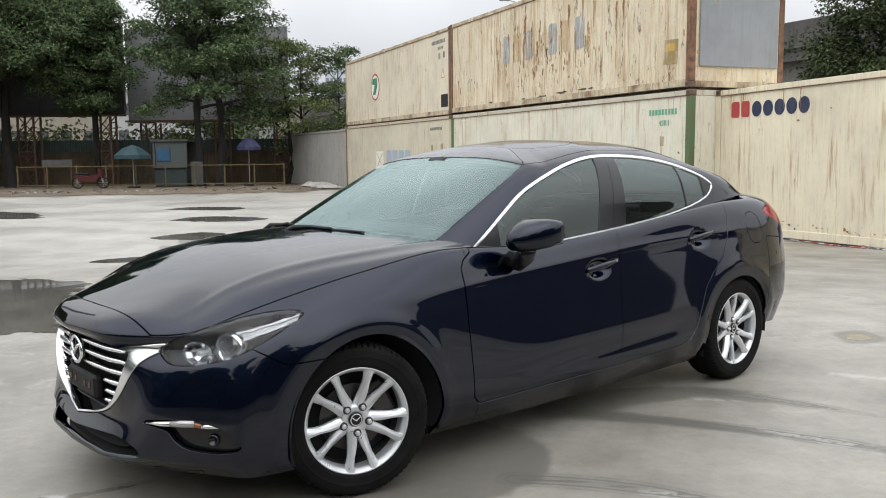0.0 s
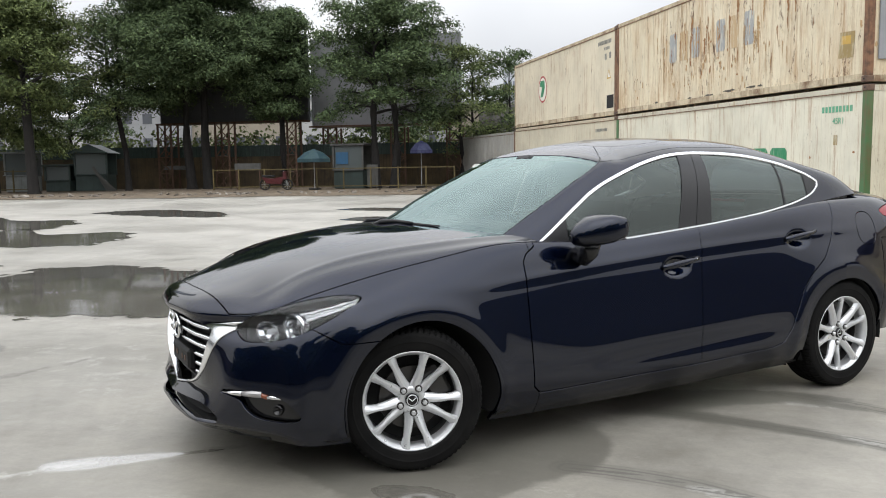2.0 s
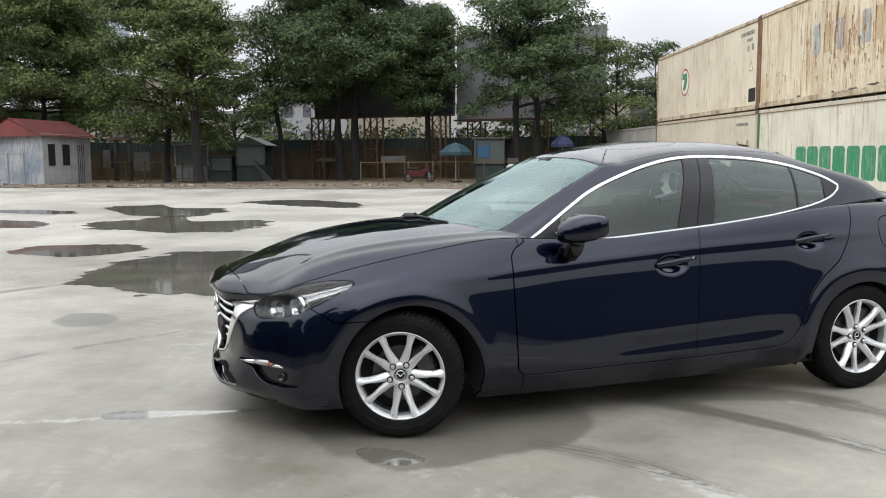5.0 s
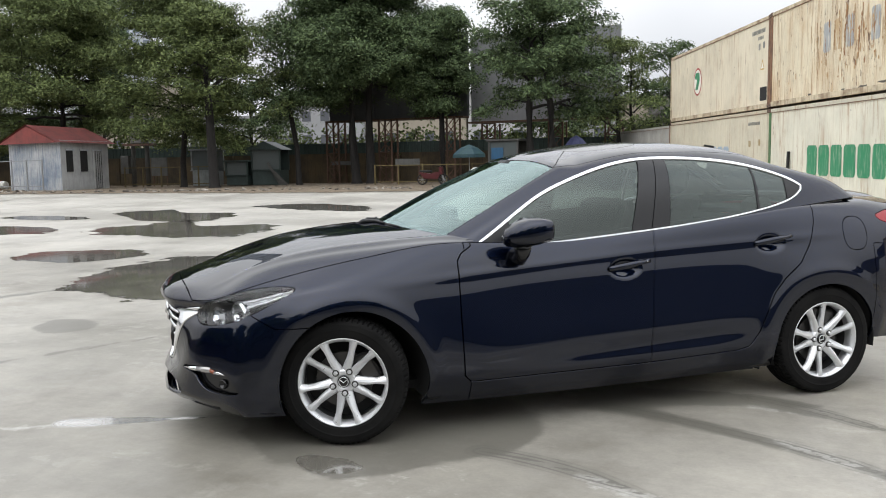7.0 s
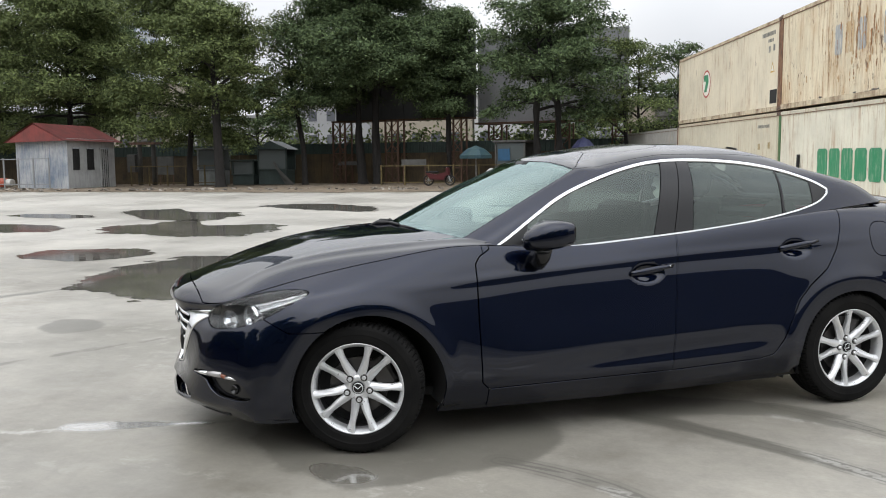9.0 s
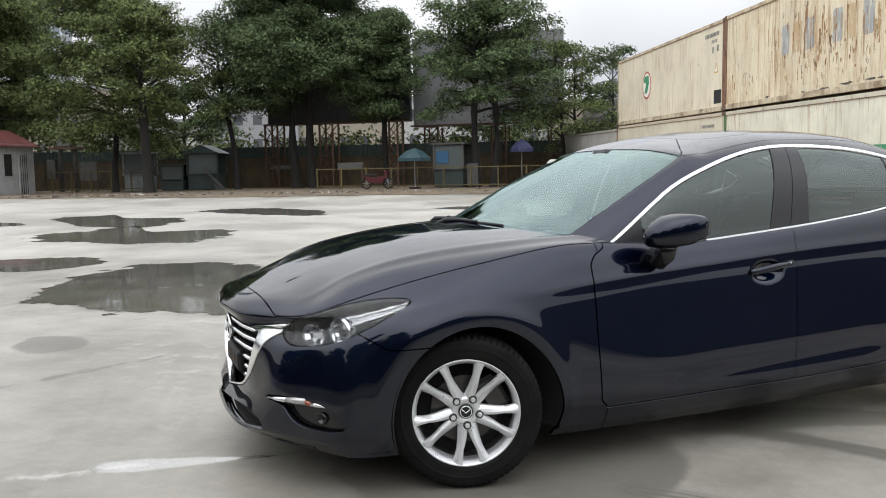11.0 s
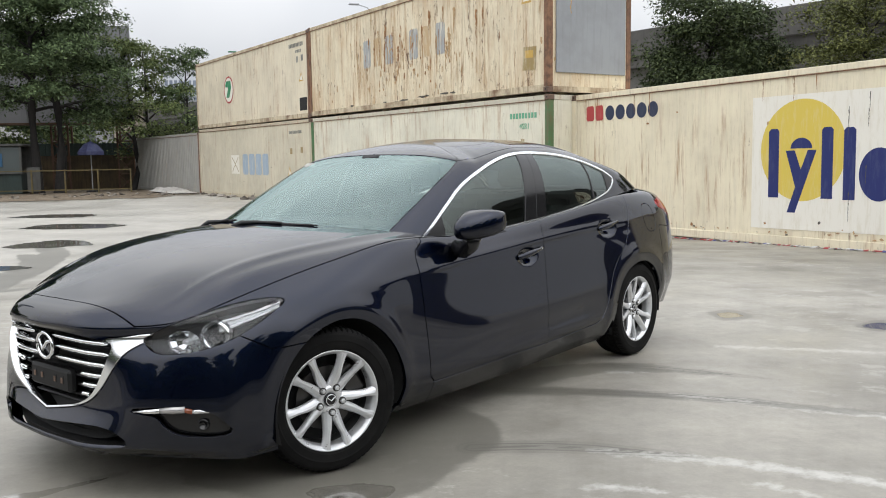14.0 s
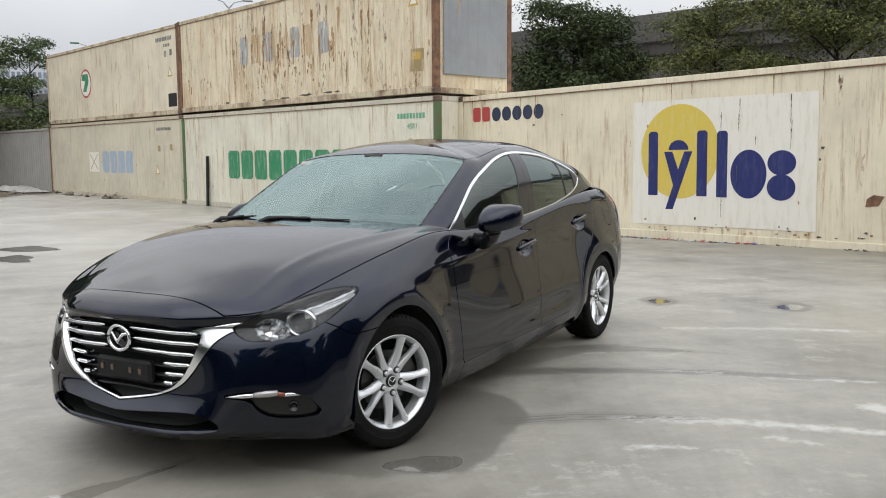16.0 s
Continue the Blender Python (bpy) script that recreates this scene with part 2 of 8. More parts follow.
def part(name, bm, material, parent=None, label="", smooth=False, m=None):
    me = bpy.data.meshes.new(name)
    bm.to_mesh(me)
    bm.free()
    for mm in material if isinstance(material, (list, tuple)) else [material]:
        me.materials.append(mm)
    if smooth:
        me.shade_smooth()
    ob = new(name, me)
    ob.parent = parent
    if m is not None:
        ob.matrix_basis = m
    if label:
        tagged(ob, label)
    return ob


def box(bm, x0, y0, z0, x1, y1, z1, bevel=0.0, m=None):
    r = bmesh.ops.create_cube(bm, size=1)["verts"]
    for v in r:
        v.co = Vector(((x0 + x1) / 2 + v.co.x * (x1 - x0), (y0 + y1) / 2 + v.co.y * (y1 - y0), (z0 + z1) / 2 + v.co.z * (z1 - z0)))
    if bevel:
        es = {e for v in r for e in v.link_edges}
        out = bmesh.ops.bevel(bm, geom=list(es), offset=bevel, segments=1, affect="EDGES")
        r = list({v for f in out["faces"] for v in f.verts} | {v for v in r if v.is_valid})
    if m is not None:
        bmesh.ops.transform(bm, matrix=m, verts=[v for v in r if v.is_valid])
    return bm


def boxed(x0, y0, z0, x1, y1, z1, bevel=0.0):
    return box(bmesh.new(), x0, y0, z0, x1, y1, z1, bevel)


def tube(bm, pts, radii, sides=8, cap=True):
    """A round tube through points, with a radius at each."""
    rings = []
    n = len(pts)
    for i, p in enumerate(pts):
        d = Vector(pts[min(i + 1, n - 1)]) - Vector(pts[max(i - 1, 0)])
        q = d.to_track_quat("Z", "Y")
        r = radii[i] if isinstance(radii, (list, tuple)) else radii
        rings.append([bm.verts.new(Vector(p) + q @ Vector((r * math.cos(2 * math.pi * k / sides), r * math.sin(2 * math.pi * k / sides), 0))) for k in range(sides)])
    for a, b in zip(rings, rings[1:]):
        for k in range(sides):
            bm.faces.new((a[k], a[(k + 1) % sides], b[(k + 1) % sides], b[k]))
    if cap:
        bm.faces.new(rings[0][::-1])
        bm.faces.new(rings[-1])
    return bm


def plate(pts2, depth, axis="y", at=0.0):
    """An outline, filled and given depth. axis: the direction of the depth."""
    bm = bmesh.new()
    def put(a, b, d):
        return {"y": (a, d, b), "z": (a, b, d), "x": (d, a, b)}[axis]
    f = [bm.verts.new(put(a, b, at)) for a, b in pts2]
    k = [bm.verts.new(put(a, b, at + depth)) for a, b in pts2]
    bm.faces.new(f)
    bm.faces.new(k[::-1])
    n = len(f)
    for i in range(n):
        bm.faces.new((f[(i + 1) % n], f[i], k[i], k[(i + 1) % n]))
    bmesh.ops.recalc_face_normals(bm, faces=bm.faces)
    return bm


def words(text, size, depth=0.0, bold=0.0, shear=0.0):
    """A flat mesh of letters, in the x-y plane from the origin to the right."""
    cu = bpy.data.curves.new("text", "FONT")
    cu.body, cu.size, cu.extrude, cu.offset, cu.shear = text, size, depth, bold, shear
    cu.resolution_u = 4
    ob = bpy.data.objects.new("text", cu)
    scene.collection.objects.link(ob)
    me = bpy.data.meshes.new_from_object(ob.evaluated_get(bpy.context.evaluated_depsgraph_get()))
    bpy.data.objects.remove(ob)
    bm = bmesh.new()
    bm.from_mesh(me)
    bpy.data.meshes.remove(me)
    bpy.data.curves.remove(cu)
    return bm


def fit_words(bm, x0, z0, x1, z1):
    """Fits letters of words() into a rectangle of a wall."""
    xs = [v.co.x for v in bm.verts]
    ys = [v.co.y for v in bm.verts]
    ax, ay = min(xs), min(ys)
    sx, sy = (x1 - x0) / (max(xs) - ax), (z1 - z0) / (max(ys) - ay)
    for v in bm.verts:
        v.co = Vector((x0 + (v.co.x - ax) * sx, v.co.z, z0 + (v.co.y - ay) * sy))
    return bm


def lie(x, y):
    """The height of the yard, which falls a little towards the row of containers."""
    d = math.hypot(x + 0.2, y - 3.5)
    k = min(1.0, max(0.0, (d - 6.0) / 8.0))
    k = k * k * (3 - 2 * k)
    along = ((x - 3.475) * -0.485 + (y - 17.8) * 0.875) / 24.4
    side = min(1.0, max(0.0, (x * 0.875 + y * 0.485 + 14) / 10.0))
    back = min(1.0, max(0.0, (y + 4.0) / 10.0))
    hump = min(1.0, max(0.0, (5.6 - math.hypot(x - 0.1, y - 4.6)) / 2.6))
    return 0.014 * hump * hump * (3 - 2 * hump) + k * back * (-0.15 + 0.35 * min(1.0, max(-0.1, along)))

# ---- ground ----
def away(px, py, pts, closed):
    """Distance of every place from a line of points; below zero inside a closed one."""
    best = np.full(px.shape, 1e9)
    odd = np.zeros(px.shape, bool)
    n = len(pts)
    for i in range(n if closed else n - 1):
        (ax, ay), (bx, by) = pts[i], pts[(i + 1) % n]
        dx, dy = bx - ax, by - ay
        t = np.clip(((px - ax) * dx + (py - ay) * dy) / (dx * dx + dy * dy), 0, 1)
        best = np.minimum(best, np.hypot(px - ax - t * dx, py - ay - t * dy))
        if closed and ay != by:
            odd ^= ((ay > py) != (by > py)) & (px < ax + (py - ay) * dx / dy)
    return np.where(odd, -best, best) if closed else best


def curve_through(pts, k=6):
    out = []
    for i in range(len(pts) - 1):
        p0, p1, p2, p3 = (Vector(pts[min(max(i + j, 0), len(pts) - 1)]) for j in (-1, 0, 1, 2))
        for s in range(k):
            t = s / k
            out.append((0.5 * ((2 * p1) + (p2 - p0) * t + (2 * p0 - 5 * p1 + 4 * p2 - p3) * t * t + (3 * p1 - p0 - 3 * p2 + p3) * t ** 3))[:])
    return out + [tuple(pts[-1])]


# stains of the slab: closed outlines, and lines with their half width
DAMP_AREAS = [
    [(-1.0, 3.20), (-0.85, 3.02), (-0.66, 2.92), (-0.50, 2.76), (-0.28, 2.78), (-0.05, 2.73), (0.09, 2.88), (0.20, 3.08), (0.34, 3.22), (0.45, 3.42), (0.46, 3.74), (0.25, 4.02), (-0.1, 4.15), (-0.6, 3.7)],
    [(2.63, 6.5), (2.86, 6.56), (2.9, 6.25), (2.6, 6.1)],
    [(3.43, 5.74), (3.78, 5.93), (3.88, 5.69), (3.55, 5.48)],
    [(-4.55, 4.47), (-4.7, 4.78), (-4.3, 4.87), (-4.0, 4.6), (-4.2, 4.29)],
    # along the sill: damp, with the car's contact shade put in too
    [(0.55, 4.28), (0.80, 4.36), (1.0, 4.50), (1.5, 4.68), (1.58, 4.78), (1.2, 4.82), (0.8, 4.75), (0.4, 4.5)],
]
DAMP_LINES = [([(0.70, 4.62), (1.18, 4.72), (1.5, 4.62), (1.8, 4.53), (1.97, 4.48)], 0.085), ([(0.5, 4.24), (0.85, 4.22), (1.2, 4.13), (1.58, 3.97), (1.75, 3.9)], 0.080), ([(1.06, 3.87), (1.16, 3.85)], 0.03), ([(1.28, 4.49), (1.40, 4.47)], 0.035), ([(-1.26, 3.12), (-1.15, 3.2), (-0.93, 3.36)], 0.07), ([(-3.55, 3.1), (-3.49, 3.46), (-3.40, 3.84), (-3.28, 4.28), (-3.0, 5.1)], 0.035), ([(1.9, 3.86), (2.3, 3.62), (2.9, 3.3)], 0.04), ([(-6.6, 4.9), (-6.53, 5.43), (-6.48, 5.8), (-6.45, 6.3)], 0.10), ([(-4.5, 9.4), (-4.66, 10.1), (-4.84, 11.2), (-5.13, 12.5), (-5.42, 13.65), (-5.83, 14.93), (-6.6, 16.3)], 0.24), ([(-4.95, 10.9), (-5.1, 11.64), (-5.3, 12.53), (-5.7, 13.61), (-6.3, 14.71)], 0.16), ([(-4.4, 9.1), (-4.1, 9.3), (-3.9, 9.6)], 0.14), ([(0.46, 2.93), (0.52, 2.88)], 0.03), ([(1.22, 3.66), (1.32, 3.64)], 0.03), ([(0.62, 2.86), (0.72, 2.80)], 0.025)]
TREAD_LINES = [([(0.33, 3.33), (0.55, 3.32), (0.80, 3.27), (1.15, 3.15), (1.5, 2.98)], 0.085), ([(0.62, 4.28), (0.9, 4.23), (1.13, 4.15), (1.5, 4.04), (1.96, 3.81), (2.4, 3.5)], 0.075), ([(1.26, 4.79), (1.62, 4.65), (1.95, 4.45), (2.4, 4.15)], 0.075)]
# second line: slab lightened to stand in for sky reflected in the wet strip
LIME_LINES = [([(-2.35, 2.30), (-2.03, 2.51), (-1.79, 2.70), (-1.54, 2.89), (-1.29, 3.09)], 0.028), ([(-1.82, 2.73), (-1.54, 2.93), (-1.36, 3.05)], 0.065), ([(0.88, 3.23), (1.1, 3.13), (1.4, 3.0), (1.88, 2.71), (2.5, 2.3)], 0.055), ([(0.76, 2.81), (1.0, 2.72), (1.14, 2.63), (1.10, 2.45), (1.02, 2.25)], 0.058), ([(1.40, 2.76), (1.54, 2.62), (1.62, 2.44)], 0.085), ([(1.49, 4.05), (1.8, 3.9), (2.12, 3.69), (3.0, 3.2)], 0.055), ([(1.3, 4.62), (1.62, 4.54), (1.93, 4.44)], 0.05), ([(2.2, 5.2), (3.0, 4.9), (4.0, 4.4)], 0.05), ([(-5.6, 4.2), (-4.9, 4.1), (-4.2, 3.6)], 0.06), ([(2.2, 3.0), (2.6, 2.6), (2.9, 2.2)], 0.10)]
WET_AREAS = [[(2.66, 6.42), (2.82, 6.46), (2.85, 6.28), (2.65, 6.2)], [(3.48, 5.74), (3.72, 5.86), (3.8, 5.7), (3.58, 5.56)], [(-0.33, 2.80), (-0.38, 2.90), (-0.20, 2.96), (-0.02, 2.90), (-0.08, 2.78), (-0.2, 2.75)]]

WET_LINES = [([(-2.35, 2.33), (-2.06, 2.53), (-1.80, 2.70)], 0.012), ([(-1.80, 2.745), (-1.6, 2.875), (-1.38, 3.03), (-1.1, 3.22)], 0.085)]


def ground_sheet():
    """One sheet to the horizon, finer near the car."""
    def axis(lo, hi, *runs):
        a = [lo, lo * 0.6, lo * 0.35]
        for v0, v1, step in runs:
            a += list(np.arange(v0, v1 - step * 0.5, step))
        return np.array(a + [hi * 0.35, hi * 0.6, hi])
    xs = axis(-900, 900, (-80, -8, 2.0), (-8, -2.4, 0.1), (-2.4, 2.8, 0.04), (2.8, 5, 0.1), (5, 60, 2.0))
    ys = axis(-900, 900, (-30, 1.8, 1.0), (1.8, 5.2, 0.04), (5.2, 7, 0.1), (7, 20, 0.25), (20, 80, 2.0))
    px, py = np.meshgrid(xs, ys)
    h, w = px.shape
    vs = [(x, y, lie(x, y)) for x, y in zip(px.ravel().tolist(), py.ravel().tolist())]
    fs = [(j * w + i, j * w + i + 1, (j + 1) * w + i + 1, (j + 1) * w + i) for j in range(h - 1) for i in range(w - 1)]
    me = bpy.data.meshes.new("ground")
    me.from_pydata(vs, [], fs)
    stains = {"damp": (DAMP_AREAS, DAMP_LINES), "tread": ((), TREAD_LINES), "lime": ((), LIME_LINES), "wet": (WET_AREAS, WET_LINES)}
    for key, (areas, lines) in stains.items():
        d = np.full(px.shape, 1e9)
        for pts in areas:
            d = np.minimum(d, away(px, py, curve_through(list(pts) + [pts[0]])[:-1], True))
        for pts, half in lines:
            end = np.hypot(px - pts[-1][0], py - pts[-1][1])
            d = np.minimum(d, away(px, py, curve_through(pts), False) - half + 0.09 * np.clip(1 - end / 0.7, 0, 1))
        at = me.attributes.new(key, "FLOAT", "POINT")
        at.data.foreach_set("value", np.clip(0.5 - d / 0.4, 0, 1).ravel().astype(np.float32))
    # the far half of the yard is coloured paler, for its grazing sky sheen
    dust = np.clip((py - 6.0) / 8.0, 0, 1) * np.clip((4.0 - px) / 5.0, 0, 1) * np.clip((px + 45) / 10.0, 0, 1)
    me.attributes.new("far_sheen", "FLOAT", "POINT").data.foreach_set("value", dust.ravel().astype(np.float32))
    # unseen ground in the near half, made dark to darken the car's reflections
    me.attributes.new("unseen_dark", "FLOAT", "POINT").data.foreach_set("value", np.clip((1.1 - py) / 1.2, 0, 1).ravel().astype(np.float32))
    me.materials.append(M_CONCRETE)
    me.shade_smooth()
    return tagged(new("ground", me), "grey damp concrete yard with stains and tyre marks", "ground", kind="structure")


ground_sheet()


def blot(name, pts, material, label, category, rise=0.004, rough=0.06, seed=1, kind="", sub=6):
    """A flat patch that lies on the concrete, with a ragged outline."""
    rnd = random.Random(seed)
    n = len(pts)
    cx, cy = sum(p[0] for p in pts) / n, sum(p[1] for p in pts) / n
    size = max(math.hypot(p[0] - cx, p[1] - cy) for p in pts)
    ring = []
    for i in range(n):
        p0, p1, p2, p3 = (Vector(pts[(i + k) % n]) for k in (-1, 0, 1, 2))
        for k in range(sub):
            t = k / sub
            q = 0.5 * ((2 * p1) + (p2 - p0) * t + (2 * p0 - 5 * p1 + 4 * p2 - p3) * t * t + (3 * p1 - p0 - 3 * p2 + p3) * t ** 3)
            w = noise.noise(Vector((q.x * 2.1 / max(size, 0.5), q.y * 2.1 / max(size, 0.5), seed * 3.7))) + 0.6 * noise.noise(Vector((q.x * 7 / max(size, 0.5), q.y * 7 / max(size, 0.5), seed)))
            q = Vector((cx, cy)) + (q - Vector((cx, cy))) * (1 + rough * 2.2 * w)
            ring.append(q)
    bm = bmesh.new()
    fade = bm.verts.layers.float.new("fade")
    rings = []
    m = len(ring)
    for share, val in ((1.12, 0.0), (1.0, 0.3), (0.88, 0.75), (0.7, 1.0), (0.4, 1.0)):
        row = []
        for q in ring:
            v = bm.verts.new(((q.x - cx) * share, (q.y - cy) * share, lie(cx + (q.x - cx) * share, cy + (q.y - cy) * share) + rise))
            v[fade] = val
            row.append(v)
        rings.append(row)
    mid = bm.verts.new((0, 0, lie(cx, cy) + rise))
    mid[fade] = 1.0
    for r0, r1 in zip(rings, rings[1:]):
        for i in range(m):
            bm.faces.new((r0[i], r0[(i + 1) % m], r1[(i + 1) % m], r1[i]))
    for i in range(m):
        bm.faces.new((rings[-1][i], rings[-1][(i + 1) % m], mid))
    area = sum(ring[i].x * ring[(i + 1) % m].y - ring[(i + 1) % m].x * ring[i].y for i in range(m))
    if area < 0:
        bmesh.ops.reverse_faces(bm, faces=bm.faces)
    ob = part(name, bm, material, m=pose(cx, cy, 0))
    return tagged(ob, label, category, kind=kind or "structure")


WET = "shallow rain puddle lying on the grey concrete"
blot("puddle", [(-6.33, 6.03), (-7.6, 7.4), (-8.3, 9.2), (-7.6, 10.4), (-6.0, 9.6), (-4.7, 9.0), (-3.5, 6.8), (-3.5, 6.15), (-4.43, 5.96), (-5.0, 5.73), (-5.7, 6.0)], M_PUDDLE, "large shallow rain puddle on the grey concrete", "puddle", seed=2)
blot("puddle", [(-11.8, 9.2), (-11.8, 10.2), (-10.1, 10.6), (-9.3, 9.1), (-10.6, 8.6)], M_PUDDLE, WET, "puddle", seed=3, rough=0.09)
blot("puddle", [(-15.1, 13.2), (-15.1, 16.2), (-13.4, 15.2), (-11.9, 16.1), (-10.9, 13.4), (-12.8, 12.6)], M_PUDDLE, WET, "puddle", seed=4, rough=0.11)
blot("puddle", [(-19.2, 12.9), (-18.3, 13.5), (-16.6, 13.4), (-15.9, 12.6), (-16.4, 11.8), (-18.0, 12.0)], M_PUDDLE, WET, "puddle", seed=5, rough=0.1)
blot("puddle", [(-19.9, 17.7), (-19.7, 19.8), (-17.6, 18.6), (-15.9, 18.8), (-14.5, 16.1), (-16.6, 16.1)], M_PUDDLE, WET, "puddle", seed=6, rough=0.12)
blot("puddle", [(-21.6, 15.2), (-21.2, 16.3), (-19.6, 16.4), (-18.6, 15.9), (-19.2, 15.1)], M_PUDDLE, WET, "puddle", seed=17, rough=0.12)
blot("puddle", [(-4.42, 13.64), (-4.2, 13.8), (-3.95, 13.4), (-3.84, 12.8), (-4.15, 12.9)], M_PUDDLE, WET, "puddle", seed=18, rough=0.12)
blot("puddle", [(-17.5, 21.5), (-16.5, 23.5), (-13.5, 22.5), (-13, 20.5)], M_PUDDLE, WET, "puddle", seed=16, rough=0.14)
blot("puddle", [(-4.9, 15.4), (-4.4, 15.9), (-3.8, 15.0), (-4.3, 14.8)], M_PUDDLE, WET, "puddle", seed=10)
blot("puddle", [(-4.6, 13.5), (-4.3, 14.2), (-3.9, 13.5), (-4.3, 13.1)], M_PUDDLE, WET, "puddle", seed=11)
blot("puddle", [(-7.2, 16.0), (-6.6, 17.2), (-5.6, 16.4), (-6.2, 15.7)], M_PUDDLE, WET, "puddle", seed=12)
blot("puddle", [(-6.2, 11.8), (-5.8, 12.6), (-5.1, 12.2), (-5.5, 11.7)], M_PUDDLE, WET, "puddle", seed=13)
blot("puddle", [(-8.6, 20.2), (-8.2, 21.6), (-6.4, 21.0), (-6.9, 19.9)], M_PUDDLE, WET, "puddle", seed=14)
blot("puddle", [(-10.5, 24.2), (-9.9, 25.4), (-8.4, 25), (-8.7, 24)], M_PUDDLE, WET, "puddle", seed=15)


# the strip of bare earth under the trees, and its worn edge
blot("dirt_strip", [(-62, 24), (-45, 25), (-33, 28), (-24, 29.5), (-15, 33), (-9, 37), (-9, 60), (-30, 64), (-62, 62)], M_DIRT, "brown bare earth with litter under the trees", "dirt", 0.02, 0.02, seed=31, sub=10)


# ---- containers ----
def corrugated(bm, x0, x1, z0, z1, y, pitch, depth, step=0.06, sign=-1):
    """A sheet with shallow upright beads."""
    n = int(round((x1 - x0) / pitch))
    xs = []
    for i in range(n):
        a = x0 + (x1 - x0) * i / n
        b = (x1 - x0) / n
        xs += [(a, 0), (a + b - step, 0), (a + b - step * 0.75, 1), (a + b - step * 0.25, 1)]
    xs.append((x1, 0))
    lo = [bm.verts.new((x, y + sign * depth * k, z0)) for x, k in xs]
    hi = [bm.verts.new((x, y + sign * depth * k, z1)) for x, k in xs]
    for i in range(len(xs) - 1):
        bm.faces.new((lo[i], lo[i + 1], hi[i + 1], hi[i]))
    return bm


M_RUST_EDGE = weathered("rusty_edge", (0.24, 0.125, 0.07), (0.065, 0.04, 0.03), 0.8, 5, amount=0.85)
M_CAST = weathered("corner_casting_steel", (0.16, 0.10, 0.07), (0.05, 0.035, 0.03), 0.75, 6)
M_GREEN_POST = weathered("green_post_paint", (0.07, 0.17, 0.07), (0.16, 0.09, 0.05), 0.6, 3)
M_GREY_PANEL = weathered("grey_panel_paint", (0.28, 0.295, 0.315), (0.19, 0.195, 0.205), 0.5, 1.6, streak=True, amount=0.45)


def container(label, paint, m, rail, post_l, post_r, panel=None, beads=0.36, bead_depth=0.006):
    """A forty-foot high-cube container; x along it, its seen side at y 0, its back at y 2.44."""
    L, W, H = 12.19, 2.44, 2.88
    root = empty("shipping_container", m, label=label, category="container", group="containers in the yard")
    bm = bmesh.new()
    corrugated(bm, 0.16, L - 0.16, 0.17, H - 0.10, 0.028, beads, bead_depth)
    for f in list(bm.faces):
        f.smooth = False
    part("side_wall", bm, paint, root)
    part("core", boxed(0.12, 0.05, 0.15, L - 0.12, W - 0.03, H - 0.04), paint, root)
    part("bottom_rail", boxed(0.1, 0.004, 0.02, L - 0.1, 0.10, 0.168, 0.008), rail, root)
    part("top_rail", boxed(0.1, 0.006, H - 0.115, L - 0.1, 0.09, H - 0.012, 0.006), rail, root)
    part("rail_seam", boxed(0.16, 0.002, H - 0.131, L - 0.16, 0.03, H - 0.117), M_RUST_EDGE, root, "rusted seam under the rail")
    part("back_rail", boxed(0.1, W - 0.1, 0.02, L - 0.1, W - 0.004, 0.168), rail, root)
    for x, mat in ((0.0, post_l), (L - 0.15, post_r)):
        for y in (0.0, W - 0.15):
            part("corner_post", boxed(x + 0.003, y + 0.003, 0.118, x + 0.147, y + 0.147, H - 0.118, 0.012), mat, root)
            for z in (0.0, H - 0.118):
                bm = boxed(x - 0.003, y - 0.006, z, x + 0.153, y + 0.156, z + 0.118, 0.01)
                hole = (x + 0.045, -0.008) if y == 0 else None
                part("corner_casting", bm, M_CAST, root)
                if hole:
                    # solid black block in place of the shade inside the opening
                    part("casting_hole", boxed(x + 0.045, -0.009, z + 0.035, x + 0.105, 0.01, z + 0.085, 0.012), M_DARK, root)
    for x, s in ((0.02, 1), (L - 0.02, -1)):
        part("end_wall", boxed(min(x, x + s * 0.08), 0.15, 0.12, max(x, x + s * 0.08), W - 0.15, H - 0.12), paint, root)
        part("end_rail", boxed(min(x - s * 0.01, x + s * 0.1), 0.15, H - 0.115, max(x - s * 0.01, x + s * 0.1), W - 0.15, H - 0.01), rail, root)
        part("end_sill", boxed(min(x - s * 0.012, x + s * 0.1), 0.15, 0.01, max(x - s * 0.012, x + s * 0.1), W - 0.15, 0.13), rail, root)
    if panel:
        part("end_panel", boxed(L - 0.01, 0.22, 0.42, L + 0.03, W - 0.2, H - 0.1, 0.01), panel, root, "plain grey sheet panel over the end")
    return root


M_DARK = Mat("deep_black", (0.012, 0.012, 0.012), 0.8).m
P_RUSTED = container_paint("cream_paint_rusted", (0.757, 0.672, 0.500), 1.95, 3.1)
P_F = container_paint("cream_paint_old", (0.736, 0.664, 0.515), 0.95, 11.7)
P_OLD_WHITE = container_paint("white_paint_old", (0.757, 0.725, 0.600), 1.0, 23.3)
P_DULL = container_paint("cream_paint_dull", (0.649, 0.598, 0.470), 0.9, 31.9)
P_ADVERT = container_paint("cream_paint_clean", (0.8, 0.722, 0.545), 0.95, 47.3)
P_OLD = container_paint("grey_paint_old", (0.36, 0.355, 0.33), 0.35, 53.9)
R_RUSTY = weathered("rusted_cream_rail", (0.60, 0.52, 0.37), (0.17, 0.095, 0.05), 0.75, 2.2, amount=0.9)
